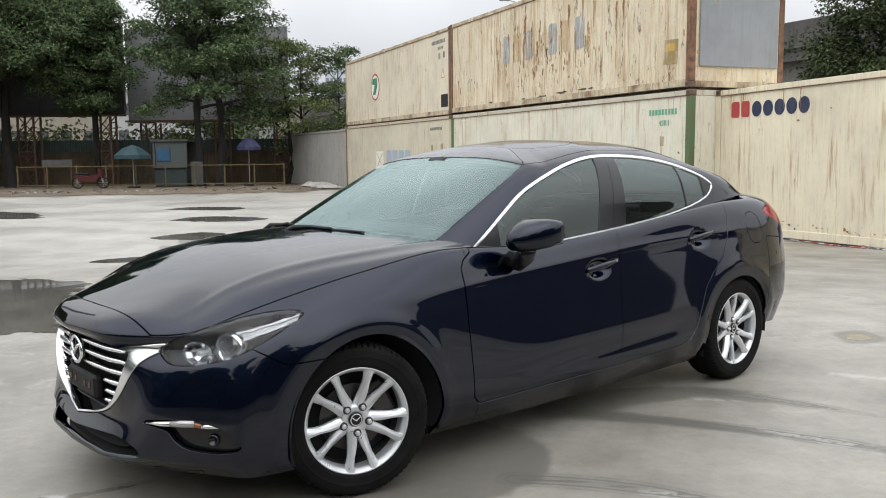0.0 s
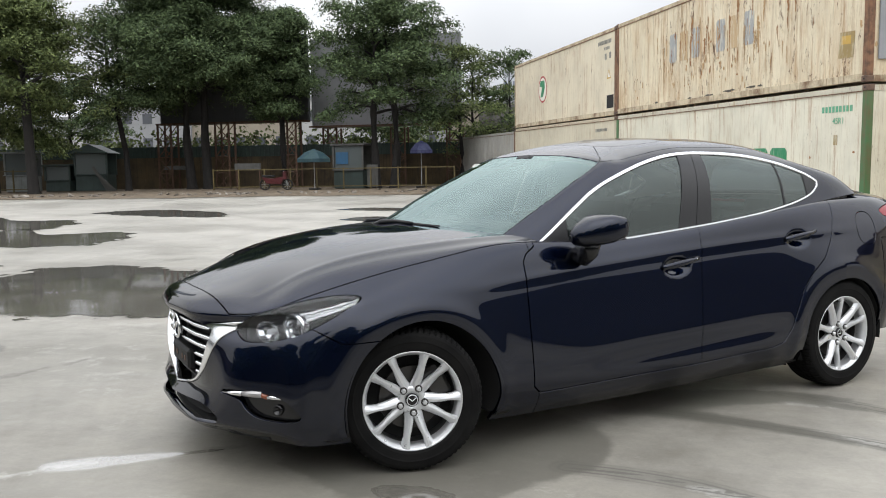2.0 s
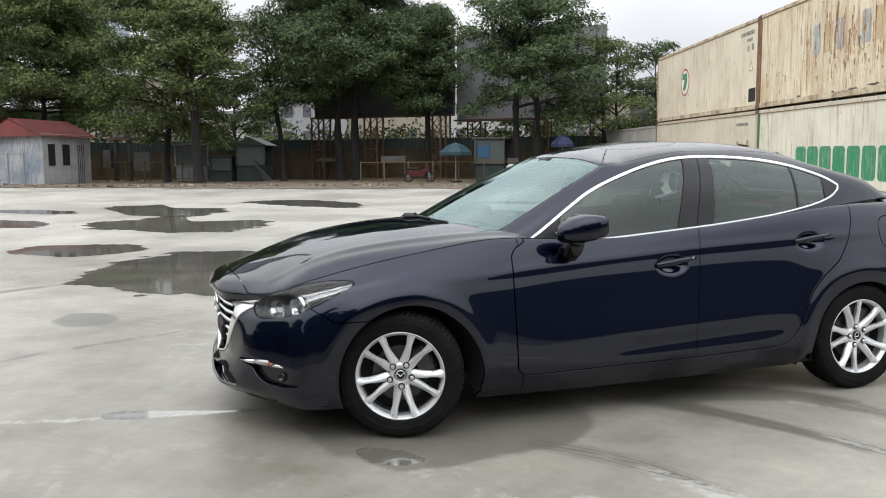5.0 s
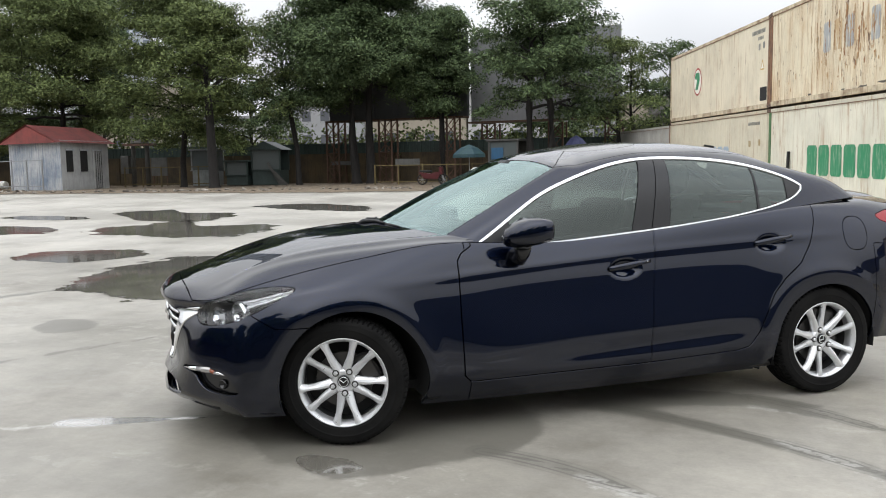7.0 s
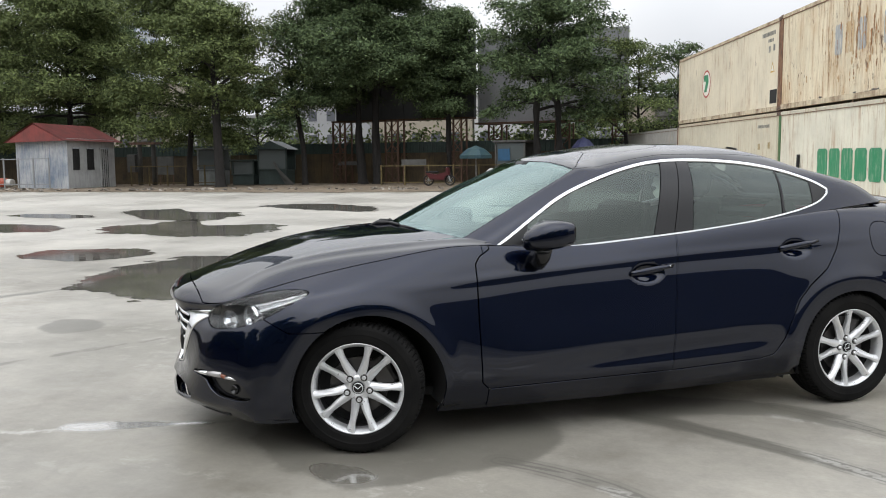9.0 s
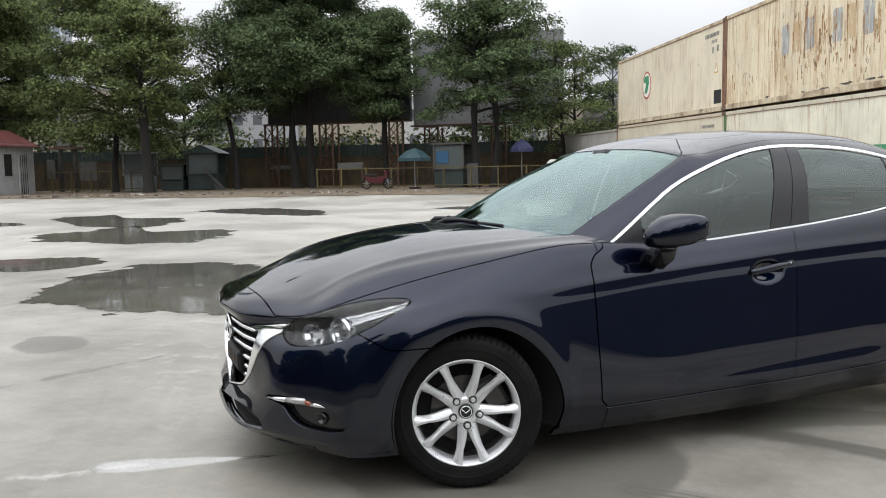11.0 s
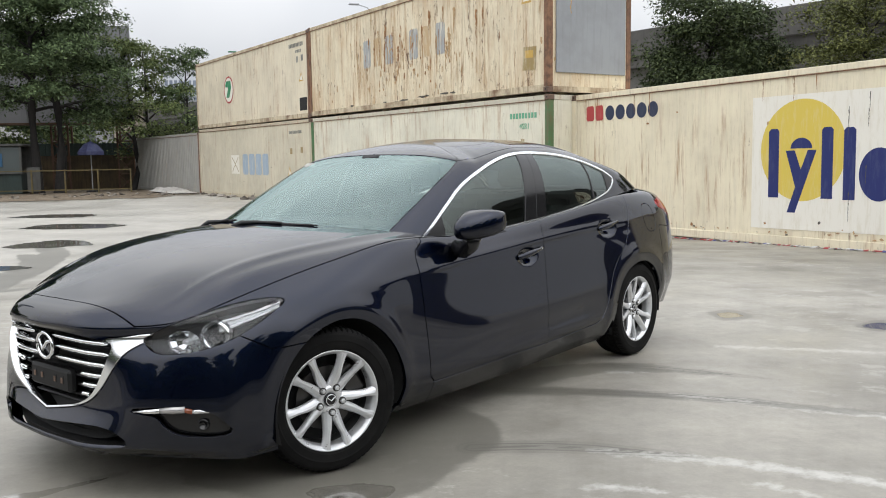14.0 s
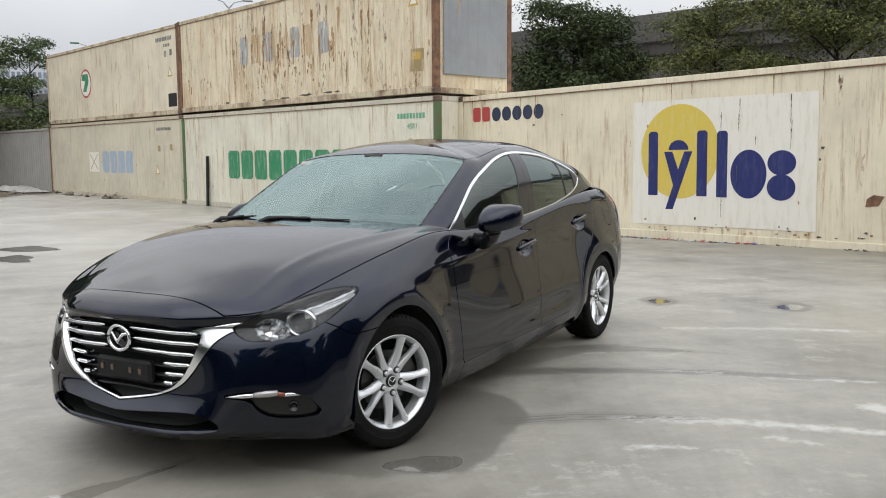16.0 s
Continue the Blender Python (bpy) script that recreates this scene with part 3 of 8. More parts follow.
R_CREAM = container_paint("cream_rail", (0.55, 0.49, 0.37), 1.3, 5.5)
R_WHITE = container_paint("white_rail", (0.58, 0.55, 0.45), 1.1, 8.8)

ST_ANG, ST_TILT = -61.0, 0.72
ST_X = Vector((math.cos(radians(ST_ANG)), math.sin(radians(ST_ANG)), -math.sin(radians(ST_TILT))))
CORNER = Vector((3.475, 17.80, -0.15))


def on_stack(x, z, y=0.0):
    p = CORNER + ST_X * (x - 24.38) + Vector((-ST_X.y, ST_X.x, 0)) * y
    return pose(p.x, p.y, p.z + z, 0, ST_TILT, ST_ANG)


c_rusted = container("cream container with heavy rust stains and faded lettering", P_RUSTED, on_stack(12.19, 2.925), R_RUSTY, M_RUST_EDGE, M_RUST_EDGE, M_GREY_PANEL, 0.30)
c_f = container("cream container with rust runs and a round emblem", P_F, on_stack(-0.02, 2.90), R_RUSTY, R_RUSTY, M_RUST_EDGE, None, 0.6)
c_white = container("white container with green lettering and a green corner post", P_OLD_WHITE, on_stack(12.19, 0.0), R_WHITE, M_GREEN_POST, M_GREEN_POST, None, 0.6)
c_dull = container("dull cream container with faded blue lettering", P_DULL, on_stack(-0.02, 0.0), R_CREAM, R_CREAM, R_CREAM, None, 0.6)
c_old = container("old grey container standing at the far end", P_OLD, on_stack(-12.25, -0.10), P_OLD, M_RUST_EDGE, M_RUST_EDGE, None, 0.28, 0.02)
ADVERT_ANG = -63.0
ADVERT_AT = Vector((4.05, 18.11, -0.17))


def on_advert(x, z, y=0.0):
    c, s = math.cos(radians(ADVERT_ANG)), math.sin(radians(ADVERT_ANG))
    return pose(ADVERT_AT.x + c * x - s * y, ADVERT_AT.y + s * x + c * y, ADVERT_AT.z + z, 0, 0, ADVERT_ANG)


c_advert = container("cream container with a large yellow and blue painted advert", P_ADVERT, on_advert(0, 0), P_ADVERT, P_ADVERT, R_CREAM, None, 0.30)

# painted marks: flat plain shapes just proud of the walls
def faded(name, color, under, amount=0.45, rough=0.55):
    m = Mat(name, color, rough)
    runs = m.grey(m.noise(1.8, 7, 0.75, m.stretch((6, 6, 1.0))), 0.5, 0.62, 0, 1)
    m.to("Base Color", m.mix(m.mix(1.0, runs, (amount, amount, amount), "MULTIPLY"), color, under))
    return m.m


CREAM = (0.68, 0.64, 0.52)
B_FADED_BLUE = faded("faded_blue_grey", (0.36, 0.37, 0.37), CREAM, 0.95)
B_FADED_OCHRE = faded("faded_ochre", (0.52, 0.38, 0.22), CREAM, 0.9)
B_GREEN = faded("sign_green", (0.03, 0.24, 0.11), (0.62, 0.62, 0.52), 0.35)
B_PALE_BLUE = faded("faded_light_blue", (0.33, 0.42, 0.52), CREAM, 0.6)
B_NAVY = faded("sign_navy", (0.010, 0.020, 0.13), (0.35, 0.36, 0.40), 0.07)
B_GEN = faded("sign_dark_blue", (0.02, 0.03, 0.07), (0.4, 0.4, 0.4), 0.08)
B_RED = faded("sign_red", (0.42, 0.05, 0.05), (0.6, 0.5, 0.4), 0.1)
B_YEL = faded("sign_yellow", (0.68, 0.52, 0.09), (0.72, 0.66, 0.45), 0.25)
B_WHITE = faded("sign_white", (0.82, 0.79, 0.71), (0.68, 0.63, 0.51), 0.5)
B_TXT = faded("small_mark_dark", (0.20, 0.20, 0.18), CREAM, 0.4)
B_EMG = faded("small_mark_green", (0.14, 0.42, 0.26), (0.62, 0.62, 0.52), 0.3)
B_ORANGE = faded("warning_orange", (0.55, 0.35, 0.08), CREAM, 0.4)
B_RUSTY = faded("label_rust", (0.33, 0.24, 0.10), CREAM, 0.5)


def mark(name, shape, material, parent, x_off=0.0, z_off=0.0, y=-0.004, label=""):
    """A closed outline (x, z) as a thin painted plate on the wall of a container."""
    bm = plate([(a - x_off, b - z_off) for a, b in shape], 0.0016, "y", 0.0)
    ob = part(name, bm, material, parent, label)
    ob.matrix_basis = pose(0, 0.0202 + (y + 0.004) * 0.5, 0)
    return ob


def ring_pts(cx, cz, rx, rz, n=28, a0=0.0, a1=360.0):
    return [(cx + rx * math.cos(radians(a0 + (a1 - a0) * i / n)), cz + rz * math.sin(radians(a0 + (a1 - a0) * i / n))) for i in range(n + (0 if abs(a1 - a0) == 360 else 1))]


def bar_row(parent, x0, x1, z0, z1, n, material, gap=0.22, skip=(), name="painted_mark", mats=None):
    """Plain upright blocks in place of a row of letters."""
    w = (x1 - x0) / n
    for i in range(n):
        if i in skip:
            continue
        a = x0 + w * i
        b = a + w * (1 - gap)
        mm = mats[i] if mats else material
        k = (b - a) * 0.12
        shape = [(a + k, z0), (b - k, z0), (b, z0 + k), (b, z1 - k), (b - k, z1), (a + k, z1), (a, z1 - k), (a, z0 + k)]
        mark(name, shape, mm, parent)


# x on the stack runs from its far end; each container starts at 0 or 12.19
UP = 2.895
bar_row(c_rusted, 16.02 - 12.19, 20.6 - 12.19, 4.12 - UP, 4.90 - UP, 7, B_FADED_BLUE, 0.34, (3,), mats=[B_FADED_BLUE, B_FADED_OCHRE, B_FADED_BLUE, B_FADED_BLUE, B_FADED_BLUE, B_FADED_OCHRE, B_FADED_BLUE])
bar_row(c_white, 15.12 - 12.19, 21.9 - 12.19, 0.90, 1.72, 9, B_GREEN, 0.14)
bar_row(c_dull, 5.55, 8.4, 0.95, 1.75, 4, B_PALE_BLUE, 0.18)
mark("painted_panel", [(4.2, 0.97), (5.15, 0.97), (5.15, 1.72), (4.2, 1.72)], B_WHITE, c_dull)
for sgn in (1, -1):
    p, q = ((4.3, 1.05), (5.05, 1.64)) if sgn > 0 else ((4.3, 1.64), (5.05, 1.05))
    mark("painted_line", [(p[0], p[1] - 0.025), (q[0], q[1] - 0.025), (q[0], q[1] + 0.025), (p[0], p[1] + 0.025)][::1], B_RUSTY, c_dull, y=-0.008)
mark("emblem_ring", ring_pts(4.25, 4.36 - UP, 0.56, 0.55), B_RED, c_f)
mark("emblem_disc", ring_pts(4.25, 4.36 - UP, 0.49, 0.48), B_WHITE, c_f, y=-0.008)
mark("emblem_shape", [(3.95, 4.05 - UP), (4.3, 4.05 - UP), (4.55, 4.42 - UP), (4.5, 4.72 - UP), (3.95, 4.72 - UP), (3.85, 4.5 - UP), (4.2, 4.45 - UP)], B_GREEN, c_f, y=-0.012)
mark("black_plate", [(11.35, 3.17 - UP), (11.95, 3.17 - UP), (11.95, 3.6 - UP), (11.35, 3.6 - UP)], M_DARK, c_f)
for c0, x, z in ((c_f, 11.35, 1.25), (c_dull, 10.1, 0.95), (c_rusted, 11.25, 1.95)):
    mark("warning_triangle", [(x, z), (x + 0.36, z), (x + 0.18, z + 0.34)], B_ORANGE, c0)
    mark("triangle_field", [(x + 0.07, z + 0.045), (x + 0.29, z + 0.045), (x + 0.18, z + 0.25)], B_WHITE, c0, y=-0.008)
# serial rows as plain bars
def serial(parent, x0, x1, z, h, n, material):
    w = (x1 - x0) / n
    for i in range(n):
        mark("small_bar", [(x0 + w * i, z), (x0 + w * (i + 0.72), z), (x0 + w * (i + 0.72), z + h), (x0 + w * i, z + h)], material, parent)


serial(c_f, 10.55, 11.75, 2.42, 0.13, 10, B_TXT)
serial(c_f, 11.1, 11.6, 2.22, 0.10, 4, B_TXT)
for x, z in ((11.15, 1.9), (11.55, 1.92)):
    mark("small_plate", [(x, z), (x + 0.16, z), (x + 0.16, z + 0.2), (x, z + 0.2)], B_TXT, c_f)
serial(c_dull, 10.3, 11.4, 2.42, 0.10, 10, B_TXT)
for x, z in ((10.35, 1.72), (11.25, 1.75)):
    mark("small_plate", [(x, z), (x + 0.2, z), (x + 0.2, z + 0.2), (x, z + 0.2)], B_RUSTY, c_dull)
serial(c_white, 10.80, 11.78, 2.40, 0.12, 9, B_EMG)
bm = fit_words(words("45R1", 0.2, 0.002), 11.15, 2.17, 11.48, 2.29)
part("type_code", bm, B_EMG, c_white, "green stencilled type code", m=pose(0, 0.019, 0))
mark("small_plate", [(11.2, 1.75), (11.32, 1.75), (11.32, 1.95), (11.2, 1.95)], B_RUSTY, c_white)
mark("label_plate", [(11.3, 0.52), (11.75, 0.50), (11.78, 1.0), (11.33, 1.02)], B_RUSTY, c_rusted)
mark("label_field", [(11.38, 0.78), (11.66, 0.77), (11.67, 0.93), (11.39, 0.94)], B_ORANGE, c_rusted, y=-0.008)
# the owner's mark, as plain rounded shapes
for x, w in ((0.47, 0.24), (0.76, 0.23)):
    mark("red_shape", [(x + 0.03, 2.30), (x + w - 0.03, 2.30), (x + w, 2.34), (x + w, 2.57), (x + w - 0.03, 2.61), (x + 0.03, 2.61), (x, 2.57), (x, 2.34)], B_RED, c_advert)
for i in range(5):
    x = 1.06 + i * 0.305
    mark("dark_shape", ring_pts(x + 0.135, 2.44, 0.135, 0.15, 20), B_GEN, c_advert)
# the advert
mark("advert_field", [(4.76, 0.28), (8.2, 0.29), (8.19, 2.45), (4.76, 2.47)], B_WHITE, c_advert)
mark("yellow_disc", ring_pts(5.73, 1.57, 0.79, 0.82, 40), B_YEL, c_advert, y=-0.008)


for x, z0, z1 in ((5.10, 0.80, 1.93), (6.09, 0.80, 1.92), (6.47, 0.79, 1.90)):
    w = 0.20
    mark("navy_bar", [(x, z0), (x + w, z0), (x + w, z1 - 0.04), (x + w - 0.04, z1), (x + 0.04, z1), (x, z1 - 0.04)], B_NAVY, c_advert, y=-0.012)
mark("navy_wedge", [(5.47, 0.56), (5.62, 0.56), (6.0, 1.57), (5.84, 1.57), (5.72, 1.26), (5.60, 1.57), (5.43, 1.57), (5.62, 0.98)], B_NAVY, c_advert, y=-0.012)
mark("navy_dome", ring_pts(5.72, 1.60, 0.20, 0.17, 14, 0, 180), B_NAVY, c_advert, y=-0.012)
mark("navy_round", ring_pts(7.05, 1.18, 0.32, 0.40, 30), B_NAVY, c_advert, y=-0.012)
mark("navy_round", ring_pts(7.62, 1.36, 0.24, 0.20, 24), B_NAVY, c_advert, y=-0.012)
mark("navy_round", ring_pts(7.62, 0.97, 0.24, 0.21, 24), B_NAVY, c_advert, y=-0.016)
mark("rust_patch", [(8.93, 0.70), (9.12, 0.72), (9.2, 0.86), (9.05, 0.88), (8.95, 0.82)], M_RUST_EDGE, c_advert)
# runs of rust and black grime down the seams of the walls
M_RUN = weathered("rust_run", (0.36, 0.19, 0.08), (0.20, 0.09, 0.035), 0.85, 9)
M_RUN_PALE = weathered("pale_rust_run", (0.50, 0.34, 0.18), (0.37, 0.23, 0.11), 0.85, 9)
M_GRIME = Mat("grime_run", (0.10, 0.09, 0.075), 0.85).m


def run_mark(parent, x, z_top, length, width, material, seed):
    rnd = random.Random(seed)
    left, right = [], []
    k = max(6, int(length / 0.03))
    for i in range(k + 1):
        t = i / k
        w = width * (0.25 + 0.75 * rnd.random()) * (1 - 0.75 * t) * (0.3 if i in (0, k) else 1.0)
        off = 0.3 * width * (rnd.random() - 0.5)
        left.append((x - w / 2 + off, z_top - length * t))
        right.append((x + w / 2 + off, z_top - length * t))
    mark("rust_streak" if material is not M_GRIME else "grime_streak", left + right[::-1], material, parent, y=-0.014)


rr = random.Random(41)
for i in range(9):
    x = rr.choice((5.96, 6.86, 7.16, 7.76, 6.56)) + rr.uniform(-0.02, 0.02)
    run_mark(c_advert, x, rr.uniform(0.7, 2.45), rr.uniform(0.12, 0.5), 0.022, M_GRIME, 100 + i)
for i in range(10):
    run_mark(c_advert, rr.uniform(0.2, 11.9), 2.76, rr.uniform(0.1, 0.5), 0.025, M_RUN, 170 + i)
def scab(parent, x, z, w, h, material, seed):
    """A ragged spot where the paint has come off."""
    rnd = random.Random(seed)
    pts = []
    for k in range(14):
        a = 2 * math.pi * k / 14
        q = 0.45 + 0.55 * rnd.random()
        pts.append((x + w * q * math.cos(a) * 0.5, z + h * q * math.sin(a) * 0.5))
    mark("rust_scab", pts, material, parent, y=-0.013)


for i in range(60):
    run_mark(c_rusted, rr.uniform(0.3, 11.9), rr.choice((2.76, 2.76, rr.uniform(0.5, 2.3))), rr.uniform(0.2, 1.1), rr.uniform(0.008, 0.026), rr.choice((M_RUN, M_RUN_PALE, M_RUN_PALE)), 200 + i)
for i in range(34):
    run_mark(c_rusted, rr.uniform(3.2, 9.6), rr.uniform(0.75, 1.7), rr.uniform(0.12, 0.5), rr.uniform(0.02, 0.05), rr.choice((M_RUN, M_RUN_PALE)), 260 + i)
for i in range(40):
    run_mark(c_rusted, rr.gauss(6.5, 2.0), rr.uniform(1.5, 2.4), rr.uniform(0.3, 0.9), rr.uniform(0.05, 0.12), rr.choice((M_RUN, M_RUN_PALE)), 700 + i)
for i in range(64):
    scab(c_rusted, rr.gauss(6.5, 2.4), rr.gauss(0.95, 0.45), rr.uniform(0.03, 0.11), rr.uniform(0.06, 0.30), rr.choice((M_RUN, M_RUN_PALE, M_RUN_PALE)), 400 + i)
for i in range(8):
    scab(c_rusted, rr.uniform(3, 9), rr.uniform(0.14, 0.24), rr.uniform(0.2, 0.7), rr.uniform(0.03, 0.08), M_GRIME, 460 + i)
for i in range(26):
    run_mark(c_f, rr.uniform(0.3, 11.9), rr.choice((2.76, 0.6)), rr.uniform(0.15, 0.7), rr.uniform(0.008, 0.024), rr.choice((M_RUN, M_RUN_PALE)), 300 + i)
for i in range(24):
    run_mark(c_white, rr.uniform(0.3, 11.9), rr.choice((2.76, 2.76, rr.uniform(0.4, 2))), rr.uniform(0.1, 0.6), rr.uniform(0.008, 0.022), rr.choice((M_RUN, M_RUN_PALE, M_RUN_PALE)), 330 + i)
for i in range(60):
    scab(c_advert, rr.uniform(0.2, 11.9), 0.19 + abs(rr.gauss(0, 0.07)), rr.uniform(0.02, 0.10), rr.uniform(0.012, 0.05), rr.choice((M_RUN, M_RUN_PALE, M_GRIME)), 600 + i)
for c0, s0 in ((c_advert, 500), (c_advert, 520), (c_white, 540), (c_dull, 560)):
    for i in range(12):
        scab(c0, rr.uniform(0.3, 11.9), rr.choice((rr.uniform(0.15, 0.3), rr.uniform(0.3, 2.6))), rr.uniform(0.02, 0.09), rr.uniform(0.03, 0.09), rr.choice((M_RUN, M_RUN_PALE, M_GRIME)), s0 + i)
# a steel bar that leans on the white container, and a strip of litter at the foot of the cream one
bar = part("steel_bar", boxed(-0.045, -0.03, 0, 0.045, 0.03, 1.56, 0.005), M_DARK)
bar.matrix_basis = on_stack(13.88, 0.0, -0.06) @ pose(0, 0, 0, -1.5, 0, 0)
tagged(bar, "dark steel bar leaning on the white container", "bar")


# ---- trees ----
def raw_part(name, verts, faces, material, parent=None, label="", smooth=False):
    me = bpy.data.meshes.new(name)
    me.from_pydata(verts, [], faces)
    me.materials.append(material)
    if smooth:
        me.shade_smooth()
    ob = new(name, me)
    ob.parent = parent
    if label:
        tagged(ob, label)
    return ob


def limb(vs, fs, pts, radii, sides=7):
    start = len(vs)
    n = len(pts)
    for i, p in enumerate(pts):
        d = (pts[min(i + 1, n - 1)] - pts[max(i - 1, 0)]).normalized()
        q = d.to_track_quat("Z", "Y")
        for k in range(sides):
            a = 2 * math.pi * k / sides
            v = p + q @ Vector((radii[i] * math.cos(a), radii[i] * math.sin(a), 0))
            vs.append(v[:])
    for i in range(n - 1):
        for k in range(sides):
            a, b = start + i * sides + k, start + i * sides + (k + 1) % sides
            fs.append((a, b, b + sides, a + sides))


def leaf_pads(pads, leaf_size, per, rs):
    """Flat, drooping sprays of narrow leaves; pads holds centres and radii."""
    quads = []
    for c, r in pads:
        m = max(12, int(per * (r / 0.8) ** 2))
        a, rho = rs.uniform(0, 2 * math.pi, m), np.sqrt(rs.uniform(0, 1, m))
        wob = 1 + 0.28 * np.sin(a * 3 + rs.uniform(0, 6)) + 0.18 * np.sin(a * 7 + rs.uniform(0, 6))
        x, y = rho * wob * np.cos(a) * r, rho * wob * np.sin(a) * r
        z = -0.50 * rho ** 2 * r + rs.normal(size=m) * 0.19 * r
        pos = np.stack([x, y, z], axis=1) + np.array(c)
        out = np.stack([np.cos(a) * rho, np.sin(a) * rho, np.full(m, 1.0)], axis=1)
        nrm = out * [0.75, 0.75, 0.8] + rs.normal(size=(m, 3)) * 0.5
        nrm /= np.linalg.norm(nrm, axis=1, keepdims=True)
        t1 = np.cross(nrm, rs.normal(size=(m, 3)))
        t1 /= np.linalg.norm(t1, axis=1, keepdims=True)
        t2 = np.cross(nrm, t1)
        sz = leaf_size * rs.uniform(0.55, 1.25, (m, 1))
        quads.append(np.stack([pos - t1 * sz, pos - t2 * sz * 0.40 - nrm * sz * 0.10, pos + t1 * sz, pos + t2 * sz * 0.40 - nrm * sz * 0.10], axis=1).reshape(-1, 3))
    lv = np.concatenate(quads)
    return lv.tolist(), np.arange(len(lv)).reshape(-1, 4).tolist()


def tree(x, y, h, crown_r, crown_z, seed, leaf, label, trunk_r=0.2, limbs=14, per=190, size=0.105, twin=False, keep=1.0, lean=(0.0, 0.0), pad=0.22, shape=0.55, z=None, droop=0.0):
    """Tapered trunk, forking limbs in tiers, and flat leaf sprays along the limbs and their twigs."""
    rnd = random.Random(seed)
    rs = np.random.RandomState(seed)
    z0 = lie(x, y) if z is None else z
    root = empty("tree", pose(x, y, z0), label=label, category="tree", group="trees round the yard")
    vs, fs, pads = [], [], []
    for n_t, (tx, ty) in enumerate([(0.0, 0.0)] + ([(0.95, 0.3)] if twin else [])):
        base = Vector((tx, ty, -0.05))
        fork = Vector((tx + lean[0] * 0.35 + rnd.uniform(-0.2, 0.2), ty + lean[1] * 0.35 + rnd.uniform(-0.2, 0.2), crown_z))
        topp = Vector((tx * 0.7 + lean[0] + rnd.uniform(-0.3, 0.3), ty * 0.7 + lean[1] + rnd.uniform(-0.3, 0.3), h * (0.93 if not n_t else 0.84)))
        spine = [base, base.lerp(fork, 0.05), base.lerp(fork, 0.5) + Vector((rnd.uniform(-0.15, 0.15), rnd.uniform(-0.15, 0.15), 0)), fork, fork.lerp(topp, 0.35) + Vector((rnd.uniform(-0.2, 0.2), rnd.uniform(-0.2, 0.2), 0)), fork.lerp(topp, 0.7), topp]
        limb(vs, fs, spine, [trunk_r * k for k in (1.5, 1.1, 0.92, 0.8, 0.52, 0.28, 0.06)], 9)
        pads += [(topp, crown_r * pad * 0.9), (fork.lerp(topp, 0.85), crown_r * pad)]
        n = int(limbs * 1.15) if not twin else int(limbs * 0.72)
        for k in range(n):
            q = (k + rnd.uniform(0, 0.7)) / n
            a = k * 2.4 + seed + rnd.uniform(-0.45, 0.45)
            p0 = fork.lerp(topp, q * 0.9)
            env = (1 - max(0.0, q - 0.12) ** 1.7) ** shape * (0.80 + 0.20 * min(1.0, q / 0.15))
            w = crown_r * env * rnd.uniform(0.72, 1.05)
            rise = w * (0.12 + 0.42 * q + rnd.uniform(-0.22, 0.28)) - droop * w * max(0.0, 0.6 - q)
            p2 = p0 + Vector((math.cos(a) * w, math.sin(a) * w, rise))
            mid = p0.lerp(p2, 0.5) + Vector((rnd.uniform(-0.1, 0.1) * w, rnd.uniform(-0.1, 0.1) * w, 0.10 * w))
            rr = trunk_r * (0.42 - 0.24 * q)
            limb(vs, fs, [p0, p0.lerp(mid, 0.5) + Vector((0, 0, 0.02 * w)), mid, mid.lerp(p2, 0.55), p2], [rr, rr * 0.8, rr * 0.58, rr * 0.36, rr * 0.1], 6)
            spots = [p2, mid.lerp(p2, 0.62), mid.lerp(p2, 0.2)] + ([p0.lerp(mid, 0.6)] if q > 0.25 else [])
            for f, sg in ((0.35, 1), (0.5, -1), (0.72, 1), (0.85, -1)):
                s0 = mid.lerp(p2, (f - 0.5) * 2) if f > 0.5 else p0.lerp(mid, f * 2)
                a2 = a + sg * rnd.uniform(0.5, 1.15)
                ln = w * rnd.uniform(0.22, 0.46)
                p3 = s0 + Vector((math.cos(a2), math.sin(a2), rnd.uniform(-0.35, 0.55) - droop * 0.5)) * ln
                limb(vs, fs, [s0, s0.lerp(p3, 0.55) + Vector((0, 0, 0.06 * ln)), p3], [rr * 0.34, rr * 0.22, rr * 0.07], 5)
                spots += [p3, s0.lerp(p3, 0.62)]
            for s in spots:
                if rnd.random() < keep * 0.86:
                    pads.append((s + Vector((rnd.gauss(0, 0.12), rnd.gauss(0, 0.12), rnd.uniform(0.0, 0.2))), crown_r * pad * rnd.uniform(0.6, 1.15)))
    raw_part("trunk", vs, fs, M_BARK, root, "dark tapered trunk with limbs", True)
    raw_part("crown", *leaf_pads(pads, size, per, rs), leaf, root)
    return root


DARK_T = "tall dark green broad-leaved tree behind the yard"
MID_T = "green broad-leaved tree with spreading low limbs"
OPEN_T = "slender tree with a thin open crown and bare limbs showing"
tree(-17.4, 44.0, 11.3, 4.0, 4.1, 1, M_LEAF_DARK, "dark green tree with a forked trunk behind the fence", 0.25, 24, 190, twin=True, keep=0.88, droop=0.25, pad=0.21)
tree(-13.7, 47.5, 9.4, 2.7, 1.9, 2, M_LEAF_MID, OPEN_T, 0.15, 18, 150, 0.095, twin=True, keep=0.70, pad=0.25)
tree(-10.9, 48.5, 8.4, 2.1, 1.8, 21, M_LEAF_DARK, OPEN_T, 0.13, 14, 150, 0.095, keep=0.70, pad=0.27)
